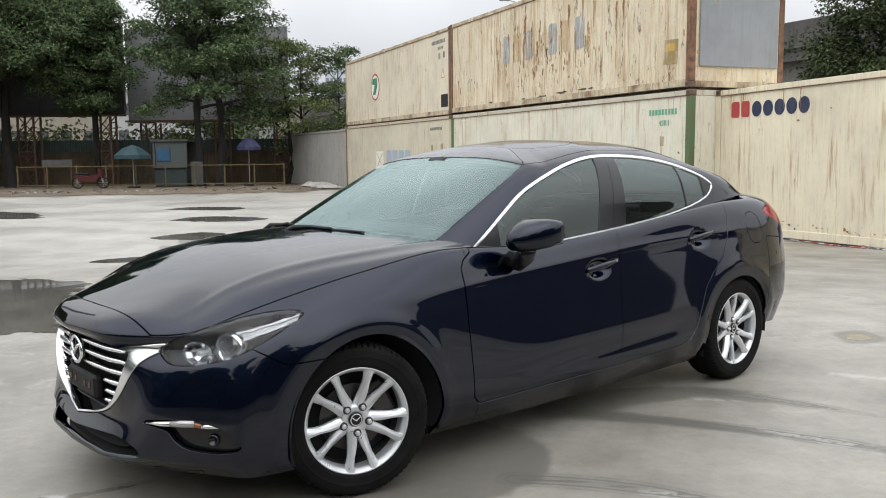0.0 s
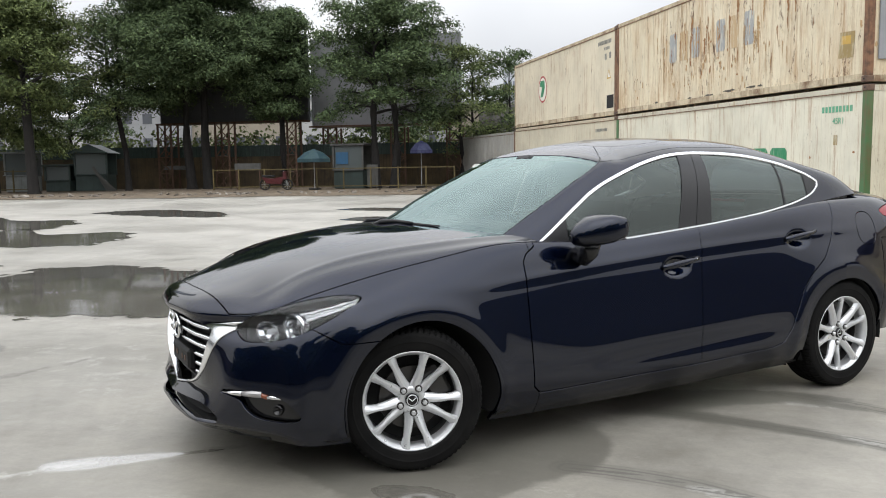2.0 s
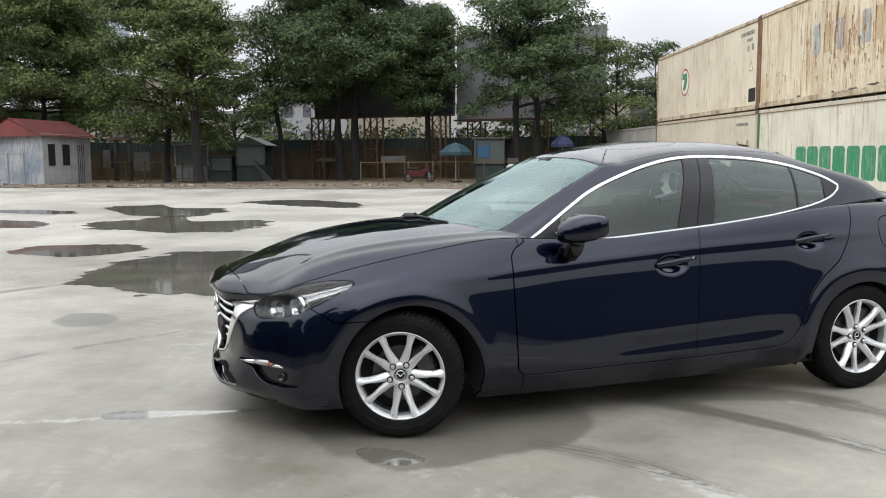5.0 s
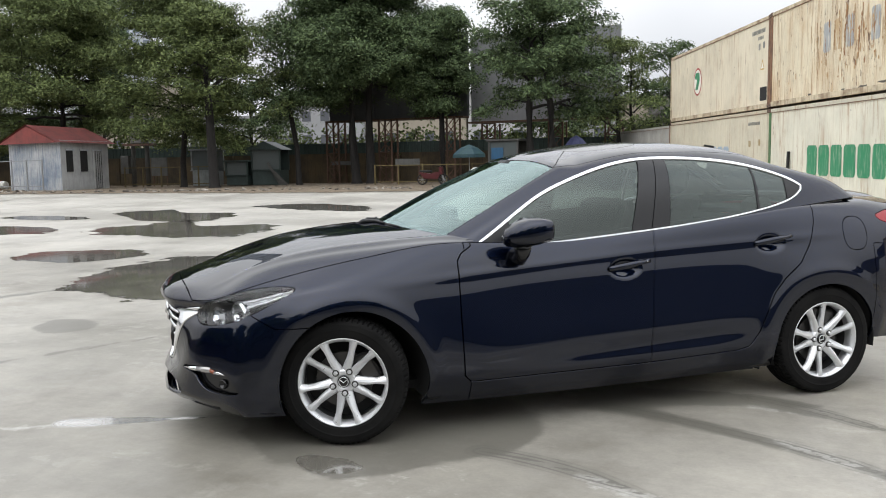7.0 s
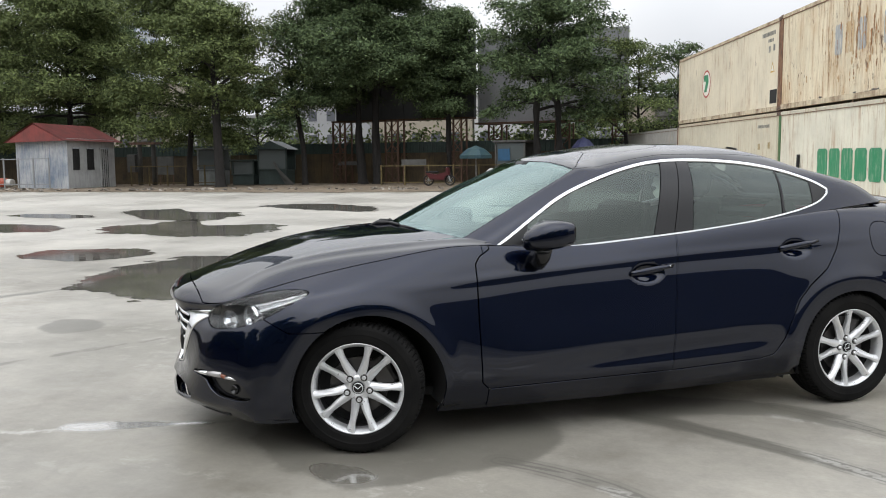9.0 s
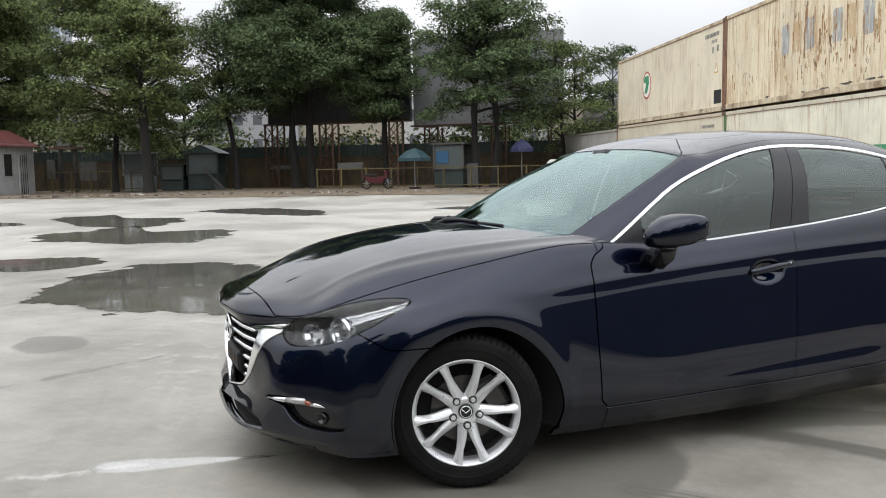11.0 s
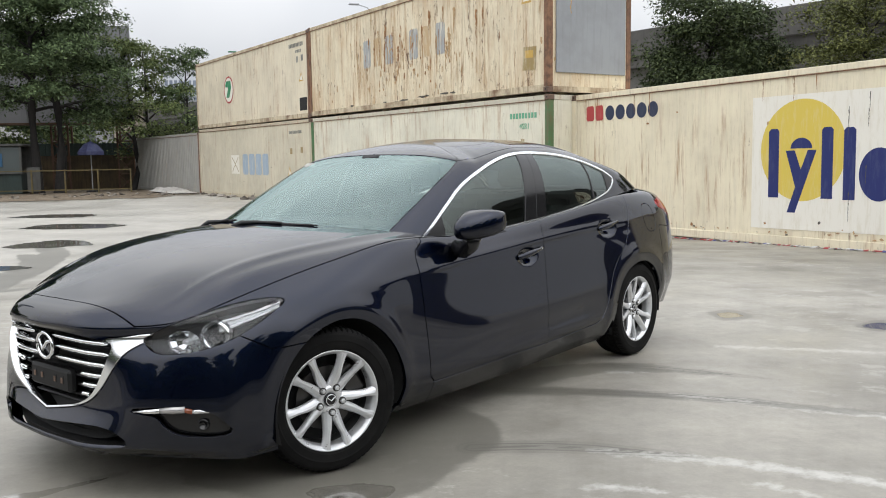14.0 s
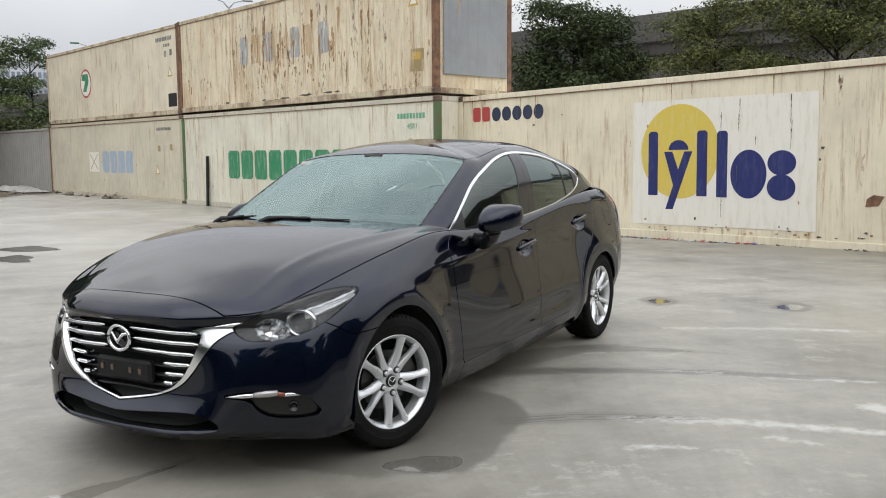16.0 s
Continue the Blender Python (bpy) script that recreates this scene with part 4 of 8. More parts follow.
tree(-24.7, 47.0, 11.6, 2.5, 4.2, 3, M_LEAF_DARK, DARK_T, 0.2, 20, 200, pad=0.32)
tree(-30.0, 45.0, 15.5, 5.2, 5.9, 4, M_LEAF_DARK, DARK_T, 0.28, 44, 260, twin=True, pad=0.20, droop=0.45, shape=0.42)
tree(-32.9, 42.8, 11.8, 3.6, 4.6, 5, M_LEAF_MID, OPEN_T, 0.18, 20, 130, 0.095, keep=0.58, lean=(-2.4, 0.6))
tree(-38.7, 38.6, 12.8, 4.5, 3.3, 6, M_LEAF_MID, MID_T, 0.2, 36, 220, pad=0.20, droop=0.6, shape=0.45)
tree(-34.5, 37.0, 11.2, 3.2, 4.9, 7, M_LEAF_MID, MID_T, 0.28, 20, 190)
tree(-52.0, 40.0, 14.8, 5.8, 4.7, 8, M_LEAF_MID, MID_T, 0.27, 38, 230, pad=0.19, droop=0.45, shape=0.42)
tree(-56.3, 46.0, 17.5, 3.4, 4.6, 9, M_LEAF_DARK, DARK_T, 0.24, 30, 190, pad=0.26, keep=0.9)
tree(-60.0, 38.0, 14.5, 4.8, 3.0, 10, M_LEAF_MID, MID_T, 0.24, 28, 200, droop=0.3)
tree(-66.0, 44.0, 13.0, 5.0, 3.2, 11, M_LEAF_DARK, DARK_T, 0.26, 22, 190)
for i, (bx, by, bh) in enumerate(((-21.5, 57.0, 6.5), (-45.0, 52.0, 8.5), (-62.5, 52.0, 14.5))):
    tree(bx, by, bh, 3.8, 2.2, 70 + i, M_LEAF_DARK, DARK_T, 0.2, 14, 130, 0.13)
# beyond the containers
tree(10.6, 27.0, 6.9, 2.6, 1.8, 14, M_LEAF_DEEP, "dense dark green tree behind the containers", 0.16, 22, 260, 0.075, pad=0.26)
tree(13.0, 28.2, 5.4, 1.8, 1.6, 24, M_LEAF_DEEP, "dense dark green tree behind the containers", 0.16, 18, 260, 0.07, pad=0.28)
tree(13.6, 23.0, 6.5, 2.3, 1.8, 45, M_LEAF_YELLOW, "yellowish tree with thin twiggy crown behind the containers", 0.11, 24, 210, 0.060, pad=0.26, keep=0.85)
tree(16.4, 21.8, 7.2, 2.8, 1.9, 15, M_LEAF_YELLOW, "yellowish tree with thin twiggy crown behind the containers", 0.12, 26, 210, 0.065, pad=0.25, keep=0.85)
tree(21.0, 19.0, 7.2, 3.0, 2.0, 25, M_LEAF_YELLOW, "yellowish tree with thin twiggy crown behind the containers", 0.12, 26, 210, 0.065, pad=0.25, keep=0.85)
tree(6.6, 30.5, 6.0, 2.2, 2.0, 35, M_LEAF_DEEP, "dense dark green tree behind the containers", 0.14, 18, 230, 0.075, pad=0.26)

# low scrub over the wall
rs = np.random.RandomState(77)
lv, lf = [], []
for k in range(300):
    bx = rs.uniform(-66, -8)
    by = 39 + (bx + 66) * 0.25 + rs.uniform(1.0, 5.0)
    bz = rs.uniform(1.6, 3.6)
    m = 40
    pos = np.array([bx, by, bz]) + rs.normal(size=(m, 3)) * [0.9, 0.5, 0.4]
    nrm = rs.normal(size=(m, 3)) + [0, 0, 0.6]
    nrm /= np.linalg.norm(nrm, axis=1, keepdims=True)
    t1 = np.cross(nrm, rs.normal(size=(m, 3)))
    t1 /= np.linalg.norm(t1, axis=1, keepdims=True)
    t2 = np.cross(nrm, t1)
    b = len(lv)
    lv += np.stack([pos - t1 * 0.16, pos - t2 * 0.08, pos + t1 * 0.16, pos + t2 * 0.08], axis=1).reshape(-1, 3).tolist()
    lf += [(b + 4 * i, b + 4 * i + 1, b + 4 * i + 2, b + 4 * i + 3) for i in range(m)]
tagged(raw_part("scrub", lv, lf, M_LEAF_MID), "green scrub growing behind the yard wall", "scrub", kind="stuff")

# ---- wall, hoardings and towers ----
# stained ochre, its colours darkened further for the shade under the trees
M_WALL = weathered("stained_ochre_shaded", (0.085, 0.060, 0.030), (0.024, 0.020, 0.015), 0.85, 0.8, amount=0.85)
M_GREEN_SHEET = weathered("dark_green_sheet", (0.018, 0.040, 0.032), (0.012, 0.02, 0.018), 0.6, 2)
W0, W1 = Vector((-68, 38.5, 0.2)), Vector((-7.5, 53.6, 0.2))
wd = (W1 - W0)
w_ang = math.degrees(math.atan2(wd.y, wd.x))
wall_ob = empty("yard_wall", pose(W0.x, W0.y, 0.15, 0, 0, w_ang), label="stained ochre boundary wall with dark green sheeting on top", category="wall", kind="structure")
n_bay = 20
bay = wd.length / n_bay
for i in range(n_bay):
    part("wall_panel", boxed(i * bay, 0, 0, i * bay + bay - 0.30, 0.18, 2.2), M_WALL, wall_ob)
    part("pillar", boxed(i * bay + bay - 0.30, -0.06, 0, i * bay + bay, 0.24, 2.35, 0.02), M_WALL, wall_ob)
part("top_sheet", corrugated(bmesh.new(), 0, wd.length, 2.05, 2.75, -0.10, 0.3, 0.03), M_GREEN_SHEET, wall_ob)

M_HOARD_DARK = weathered("hoarding_back_dark", (0.066, 0.070, 0.074), (0.048, 0.051, 0.054), 0.7, 0.6)
M_HOARD = weathered("hoarding_back_grey", (0.20, 0.205, 0.21), (0.15, 0.155, 0.16), 0.7, 0.5)
M_RUSTY_STEEL = weathered("rusty_lattice", (0.10, 0.055, 0.035), (0.05, 0.03, 0.02), 0.8, 4)


def lattice(root, x, y, z0, z1, w=0.9):
    for dx in (0, w):
        for dy in (0, w):
            part("leg", boxed(x + dx - 0.05, y + dy - 0.05, z0, x + dx + 0.05, y + dy + 0.05, z1), M_RUSTY_STEEL, root)
    n = max(2, int((z1 - z0) / w))
    for i in range(n):
        a, b = z0 + (z1 - z0) * i / n, z0 + (z1 - z0) * (i + 1) / n
        for p, q in (((x, y, a), (x + w, y, b)), ((x + w, y, a), (x, y, b)), ((x, y, b), (x + w, y, b)), ((x, y + w, a), (x + w, y + w, b))):
            part("brace", tube(bmesh.new(), [Vector(p), Vector(q)], 0.035, 5), M_RUSTY_STEEL, root)


def hoarding(x0, x1, y0, y1, zb, zt, mat, label, towers, back):
    d = Vector((x1 - x0, y1 - y0, 0))
    root = empty("billboard", pose(x0, y0, 0, 0, 0, math.degrees(math.atan2(d.y, d.x))), label=label, category="billboard")
    L = d.length
    part("panel", boxed(0, 0, zb, L, 0.35, zt, 0.02), mat, root)
    k = int(L / 1.6)
    for i in range(k + 1):
        part("rib", boxed(L * i / k - 0.04, -0.09, zb, L * i / k + 0.04, -0.002, zt), mat, root)
    part("walkway", boxed(0, -0.8, zb - 0.12, L, 0.3, zb - 0.02), M_RUSTY_STEEL, root)
    for t in towers:
        lattice(root, t, back, 0.15, zb - 0.12)
    return root


hoarding(-33.75, -23.8, 47.4, 48.6, 4.4, 9.7, M_HOARD_DARK, "back of a dark billboard on rusty lattice towers", (0.5, 4.4, 8.8), -1.45)
hoarding(-23.95, -14.4, 49.55, 50.5, 4.05, 9.5, M_HOARD, "back of a grey billboard on lattice legs", (0.5, 5.0, 8.6), 0.4)

# ---- buildings far off ----
# render paled to blue-grey: the haze of distance is in its colour
M_TOWER = weathered("tower_render_hazed", (0.50, 0.53, 0.57), (0.42, 0.45, 0.49), 0.8, 0.05, amount=0.3)
M_TOWER_WIN = Mat("tower_windows", (0.20, 0.23, 0.28), 0.2).m


def tower(x, y, w, d, h, label, floor=3.2, cols=7, ang=0.0, balcony=False):
    root = empty("apartment_tower", pose(x, y, 0, 0, 0, ang), label=label, category="building")
    part("wall", boxed(-w / 2, -d / 2, -1, w / 2, d / 2, h), M_TOWER, root)
    part("roof", boxed(-w / 2 - 0.4, -d / 2 - 0.4, h + 0.01, w / 2 + 0.4, d / 2 + 0.4, h + 1.2), M_TOWER, root)
    bm = bmesh.new()
    for f in range(int(h / floor)):
        z = f * floor + 1.0
        for k in range(cols):
            a = -w / 2 + w * (k + 0.18) / cols
            b = -w / 2 + w * (k + 0.82) / cols
            for yy in (-d / 2 - 0.15,):
                vv = [bm.verts.new(p) for p in ((a, yy, z), (b, yy, z), (b, yy, z + 1.7), (a, yy, z + 1.7))]
                bm.faces.new(vv)
        for k in range(max(2, int(cols * d / w))):
            n2 = max(2, int(cols * d / w))
            a = -d / 2 + d * (k + 0.2) / n2
            b = -d / 2 + d * (k + 0.8) / n2
            for xx in (-w / 2 - 0.15, w / 2 + 0.15):
                vv = [bm.verts.new(p) for p in ((xx, a, z), (xx, b, z), (xx, b, z + 1.7), (xx, a, z + 1.7))]
                bm.faces.new(vv)
    tagged(part("glazing", bm, M_TOWER_WIN, root), kind="stuff")
    bm = bmesh.new()
    for f in range(int(h / floor)):
        z = f * floor + 0.55
        box(bm, -w / 2 - 0.2, -d / 2 - 0.9, z, w / 2 + 0.2, -d / 2 - 0.01, z + 0.18)
    tagged(part("balcony_edge", bm, M_TOWER, root), kind="stuff")
    return root


tower(-166, 142, 13, 11, 96, "pale grey high-rise apartment tower in the haze", cols=6, ang=48)
tower(-58, 292, 26, 16, 32, "pale apartment block on the skyline", cols=18, ang=10, floor=2.7)
M_FAR = [weathered("far_render_" + nm, c, tuple(v * 0.8 for v in c), 0.85, 0.15, amount=0.5) for nm, c in (("grey", (0.26, 0.265, 0.27)), ("ochre", (0.27, 0.24, 0.19)), ("pale", (0.36, 0.36, 0.355)))]
M_FAR_WIN = Mat("far_dark_windows", (0.07, 0.075, 0.085), 0.3).m
for i, (hx, hy, hw, hh) in enumerate(((-112, 78, 16, 9), (-97, 84, 11, 13), (-84, 88, 15, 8), (-69, 92, 12, 11), (-57, 96, 14, 8), (-45, 99, 10, 10), (-36, 102, 9, 7.5), (-25, 104, 13, 9), (-13, 106, 9, 7))):
    house = empty("low_building", pose(hx, hy, 0.1, 0, 0, 16), label=("grey", "dull ochre", "pale")[i % 3] + " low rendered building with flat roof behind the wall", category="building")
    part("wall", boxed(-hw / 2, 0, 0, hw / 2, 9, hh), M_FAR[i % 3], house)
    part("roof", boxed(-hw / 2 - 0.3, -0.3, hh + 0.004, hw / 2 + 0.3, 9.3, hh + 0.35), M_FAR[0], house)
    for f in range(int(hh / 3.1)):
        for k in range(int(hw / 2.6)):
            part("window", boxed(-hw / 2 + 0.7 + k * 2.6, -0.05, f * 3.1 + 1.1, -hw / 2 + 1.9 + k * 2.6, 0.06, f * 3.1 + 2.4), M_FAR_WIN, house)
tower(-128, 205, 30, 14, 22, "low pale apartment block behind the trees", cols=12, ang=32)

# ---- viaduct behind the containers ----
M_VIA = weathered("viaduct_concrete", (0.10, 0.096, 0.090), (0.045, 0.043, 0.040), 0.85, 0.4, amount=0.8)
M_VIA_LIGHT = weathered("viaduct_concrete_light", (0.16, 0.155, 0.145), (0.075, 0.072, 0.068), 0.85, 0.4)
V0, V1 = Vector((40.0, 9.4, 0)), Vector((-40.0, 119.6, 0))
vd = V1 - V0
via = empty("viaduct", pose(V0.x, V0.y, 0, 0, 0, math.degrees(math.atan2(vd.y, vd.x))), label="stained concrete road viaduct on piers", category="viaduct")
part("parapet", boxed(0, -0.25, 6.9, vd.length, 0, 8.25, 0.03), M_VIA, via)
part("deck", boxed(0, -9, 6.3, vd.length, -0.252, 6.898), M_VIA, via)
part("girder", boxed(0, -1.6, 5.0, vd.length, -0.9, 6.298), M_VIA_LIGHT, via)
part("far_parapet", boxed(0, -9.2, 6.9, vd.length, -9.0, 8.25), M_VIA, via)
for i in range(7):
    x = 8 + i * 20
    part("pier", boxed(x - 0.8, -6, -0.2, x + 0.8, -3.2, 4.6, 0.1), M_VIA_LIGHT, via)
    part("pier_head", boxed(x - 1.0, -8.5, 4.602, x + 1.0, -0.8, 5.0, 0.05), M_VIA_LIGHT, via)
M_POST = Mat("galvanised_post", (0.36, 0.37, 0.38), 0.45, 0.6).m
M_LAMP_GREEN = Mat("lamp_head_green", (0.05, 0.16, 0.09), 0.4).m
for px, py, ph, mat in ((-12.4, 81.5, 12.0, M_LAMP_GREEN), (-0.6, 65.0, 13.2, M_POST)):
    lp = empty("street_lamp", pose(px, py, 6.9, 0, 0, 15), label="twin-arm street lamp standing on the viaduct", category="lamp")
    top_z = ph - 6.9
    part("pole", tube(bmesh.new(), [Vector((0, 0, 0)), Vector((0, 0, top_z - 0.6))], [0.11, 0.08], 10), M_POST, lp, smooth=True)
    for sg in (1, -1):
        part("arm", tube(bmesh.new(), [Vector((0, 0, top_z - 0.65)), Vector((sg * 0.4, 0, top_z - 0.2)), Vector((sg * 1.1, 0, top_z))], [0.05, 0.04, 0.035], 8), M_POST, lp, smooth=True)
        part("lamp_head", boxed(sg * 1.4 - 0.38, -0.12, top_z - 0.06, sg * 1.4 + 0.38, 0.12, top_z + 0.07, 0.04), mat, lp)

# ---- the red-roofed shed ----
M_SHED = weathered("shed_sheet_blue_white", (0.48, 0.49, 0.50), (0.14, 0.19, 0.26), 0.6, 0.5, amount=0.9)
M_SHED_SIDE = weathered("shed_panel_white", (0.40, 0.41, 0.41), (0.22, 0.22, 0.22), 0.7, 1.2)
M_RED_ROOF = weathered("red_roof_sheet", (0.22, 0.045, 0.038), (0.10, 0.032, 0.028), 0.7, 1.3, amount=0.8)
shed = empty("shed", pose(-46.9, 32.4, 0.2, 0, 0, 0), label="small shed with red sheet roof and streaked pale walls", category="shed")
SW, SD, SH = 4.85, 4.3, 2.95
sk_x = -1.25
bm = bmesh.new()
corrugated(bm, 0, SW, 0, SH, 0, 0.22, 0.035, 0.10)
part("front_wall", bm, M_SHED, shed)
bm = plate([(0, 0), (SW, 0), (SW + sk_x, SD), (sk_x, SD)], SH, "z", 0.0)
bm.transform(Matrix.Translation((0, 0.012, 0)))
part("wall", bm, M_SHED_SIDE, shed, "white panel side wall")
rx = SW / 2
ov = 0.45
bm = bmesh.new()
A = [bm.verts.new(p) for p in ((-ov, -0.5, SH - 0.15), (rx, -0.5, SH + 0.95), (SW + ov, -0.5, SH - 0.15), (-ov + sk_x * 1.2, SD + 0.5, SH - 0.15), (rx + sk_x * 1.2, SD + 0.5, SH + 0.95), (SW + ov + sk_x * 1.2, SD + 0.5, SH - 0.15))]
bm.faces.new((A[0], A[1], A[4], A[3]))
bm.faces.new((A[1], A[2], A[5], A[4]))
bmesh.ops.solidify(bm, geom=list(bm.faces), thickness=-0.06)
part("roof", bm, M_RED_ROOF, shed, "red sheet roof")
bm = plate([(-ov + 0.1, SH - 0.16), (SW + ov - 0.1, SH - 0.16), (rx, SH + 0.86)], 0.08, "y", -0.44)
part("gable", bm, M_RED_ROOF, shed)
side_dir = Vector((sk_x, SD, 0)).normalized()
s_ang = math.degrees(math.atan2(side_dir.y, side_dir.x))
for t, w, z0, z1, nm in ((0.45, 0.55, 1.1, 2.35, "window"), (1.75, 0.6, 1.1, 2.35, "window"), (3.0, 0.75, 0.05, 2.35, "door")):
    p = Vector((SW, 0.012, 0)) + side_dir * t
    ob = part(nm, boxed(0, -0.05, z0, w, 0.02, z1, 0.01), M_DARK if nm == "window" else M_SHED_SIDE, shed, m=pose(p.x, p.y, 0, 0, 0, s_ang))
    part("frame", boxed(-0.06, -0.08, z1, w + 0.06, 0.03, z1 + 0.08), M_SHED, ob)
    for i in range(4):
        part("grille_bar", tube(bmesh.new(), [Vector((w * (i + 0.5) / 4, -0.09, z0)), Vector((w * (i + 0.5) / 4, -0.09, z1))], 0.018, 5), M_DARK, ob)
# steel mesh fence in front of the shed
# yellow darkened to carry the tree shade
M_YELLOW = weathered("yellow_rail_shaded", (0.12, 0.090, 0.028), (0.045, 0.035, 0.018), 0.6, 3)
M_GALV = Mat("thin_grey_rail", (0.30, 0.31, 0.31), 0.5, 0.4).m


def rail_fence(p, q, h, mat, label, n_post, name="fence"):
    d = Vector((q[0] - p[0], q[1] - p[1], 0))
    root = empty(name, pose(p[0], p[1], lie(*p) + 0.02, 0, 0, math.degrees(math.atan2(d.y, d.x))), label=label, category="fence")
    L = d.length
    for z in (h, h * 0.15):
        part("rail", boxed(0, -0.025, z - 0.026, L, 0.025, z + 0.026), mat, root)
    for i in range(n_post + 1):
        x = L * i / n_post
        part("post", boxed(x - 0.035, -0.035, -0.1, x + 0.035, 0.035, h + 0.06), mat, root)
    return root


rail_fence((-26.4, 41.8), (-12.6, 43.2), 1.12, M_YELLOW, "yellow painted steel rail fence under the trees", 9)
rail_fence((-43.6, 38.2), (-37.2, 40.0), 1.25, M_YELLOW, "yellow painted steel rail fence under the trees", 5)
rail_fence((-49.5, 31.4), (-42.4, 31.4), 1.75, M_GALV, "thin grey steel fence in front of the shed", 5)

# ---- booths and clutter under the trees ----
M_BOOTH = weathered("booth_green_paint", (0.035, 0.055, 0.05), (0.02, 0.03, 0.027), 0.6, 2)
# white taken far down, the trees' shade being in the colour
M_BOOTH_W = weathered("booth_white_shaded", (0.09, 0.09, 0.085), (0.04, 0.04, 0.036), 0.7, 2)
M_BLUE = weathered("blue_poster", (0.025, 0.10, 0.20), (0.02, 0.07, 0.13), 0.5, 2)
M_PANE = Mat("dull_pane", (0.10, 0.115, 0.115), 0.15).m


def booth(x, y, ang, w, d, h, base, upper, label, gable=True):
    root = empty("booth", pose(x, y, lie(x, y) + 0.03, 0, 0, ang), label=label, category="booth")
    part("base", boxed(-w / 2, -d / 2, 0, w / 2, d / 2, h * 0.42, 0.02), base, root)
    for i in (0, 1):
        for j in (0, 1):
            px, py = (-w / 2 + i * w, -d / 2 + j * d)
            part("post", boxed(px - 0.05, py - 0.05, h * 0.42, px + 0.05, py + 0.05, h), upper, root)
    part("pane", boxed(-w / 2 + 0.06, -d / 2 + 0.02, h * 0.43, w / 2 - 0.06, -d / 2 + 0.04, h - 0.02), M_PANE, root)
    part("pane", boxed(-w / 2 + 0.02, -d / 2 + 0.06, h * 0.43, -w / 2 + 0.04, d / 2 - 0.06, h - 0.02), M_PANE, root)
    part("back", boxed(-w / 2 + 0.05, d / 2 - 0.04, h * 0.42, w / 2 - 0.05, d / 2, h), upper, root)
    part("sill", boxed(-w / 2 - 0.06, -d / 2 - 0.12, h * 0.42, w / 2 + 0.06, -d / 2 - 0.01, h * 0.42 + 0.06), upper, root)
    if gable:
        part("roof", plate([(-w / 2 - 0.25, h), (w / 2 + 0.25, h), (0, h + 0.55)], d + 0.5, "y", -d / 2 - 0.25), base, root)
    else:
        part("roof", boxed(-w / 2 - 0.15, -d / 2 - 0.15, h, w / 2 + 0.15, d / 2 + 0.15, h + 0.12, 0.02), upper, root)
    return root


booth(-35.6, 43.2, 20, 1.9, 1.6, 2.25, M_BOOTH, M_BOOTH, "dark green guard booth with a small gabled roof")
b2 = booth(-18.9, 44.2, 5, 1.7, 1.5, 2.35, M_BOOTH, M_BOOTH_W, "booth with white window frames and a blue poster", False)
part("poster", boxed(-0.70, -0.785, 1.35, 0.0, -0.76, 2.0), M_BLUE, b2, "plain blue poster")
# white lowered to grey for the shade it stands in
M_CABINET = weathered("cabinet_white_shaded", (0.24, 0.26, 0.26), (0.12, 0.125, 0.12), 0.6, 2)
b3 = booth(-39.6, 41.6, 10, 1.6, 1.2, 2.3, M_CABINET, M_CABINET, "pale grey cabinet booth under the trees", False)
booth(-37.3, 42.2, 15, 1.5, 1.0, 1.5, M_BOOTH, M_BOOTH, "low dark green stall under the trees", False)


def umbrella(x, y, h, r, mat, label):
    root = empty("parasol", pose(x, y, lie(x, y) + 0.03), label=label, category="umbrella")
    part("pole", tube(bmesh.new(), [Vector((0, 0, 0)), Vector((0, 0, h))], 0.025, 6), M_GALV, root)
    part("foot", boxed(-0.25, -0.25, 0, 0.25, 0.25, 0.08, 0.02), M_DARK, root)
    bm = bmesh.new()
    n = 8
    apex = bm.verts.new((0, 0, h + 0.05))
    rim = [bm.verts.new((r * math.cos(2 * math.pi * k / n), r * math.sin(2 * math.pi * k / n), h - 0.48)) for k in range(n)]
    mid = [bm.verts.new((0.55 * r * math.cos(2 * math.pi * k / n), 0.55 * r * math.sin(2 * math.pi * k / n), h - 0.14)) for k in range(n)]
    val = [bm.verts.new((r * 1.0 * math.cos(2 * math.pi * k / n), r * math.sin(2 * math.pi * k / n), h - 0.66)) for k in range(n)]
    for k in range(n):
        j = (k + 1) % n
        bm.faces.new((apex, mid[k], mid[j]))
        bm.faces.new((mid[k], rim[k], rim[j], mid[j]))
        bm.faces.new((rim[k], val[k], val[j], rim[j]))
    part("canopy", bm, mat, root)
    return root


# canopy colours dulled, and darkened for the tree shade
M_UMB = weathered("umbrella_teal_blue", (0.012, 0.042, 0.06), (0.03, 0.07, 0.065), 0.7, 2.5, amount=0.9)
M_UMB2 = weathered("umbrella_violet_blue", (0.022, 0.025, 0.085), (0.07, 0.08, 0.13), 0.7, 2.5)
umbrella(-19.8, 41.2, 2.12, 0.92, M_UMB, "open teal and blue parasol by the fence")
umbrella(-14.8, 44.2, 2.52, 0.65, M_UMB2, "open violet blue parasol by the wall")
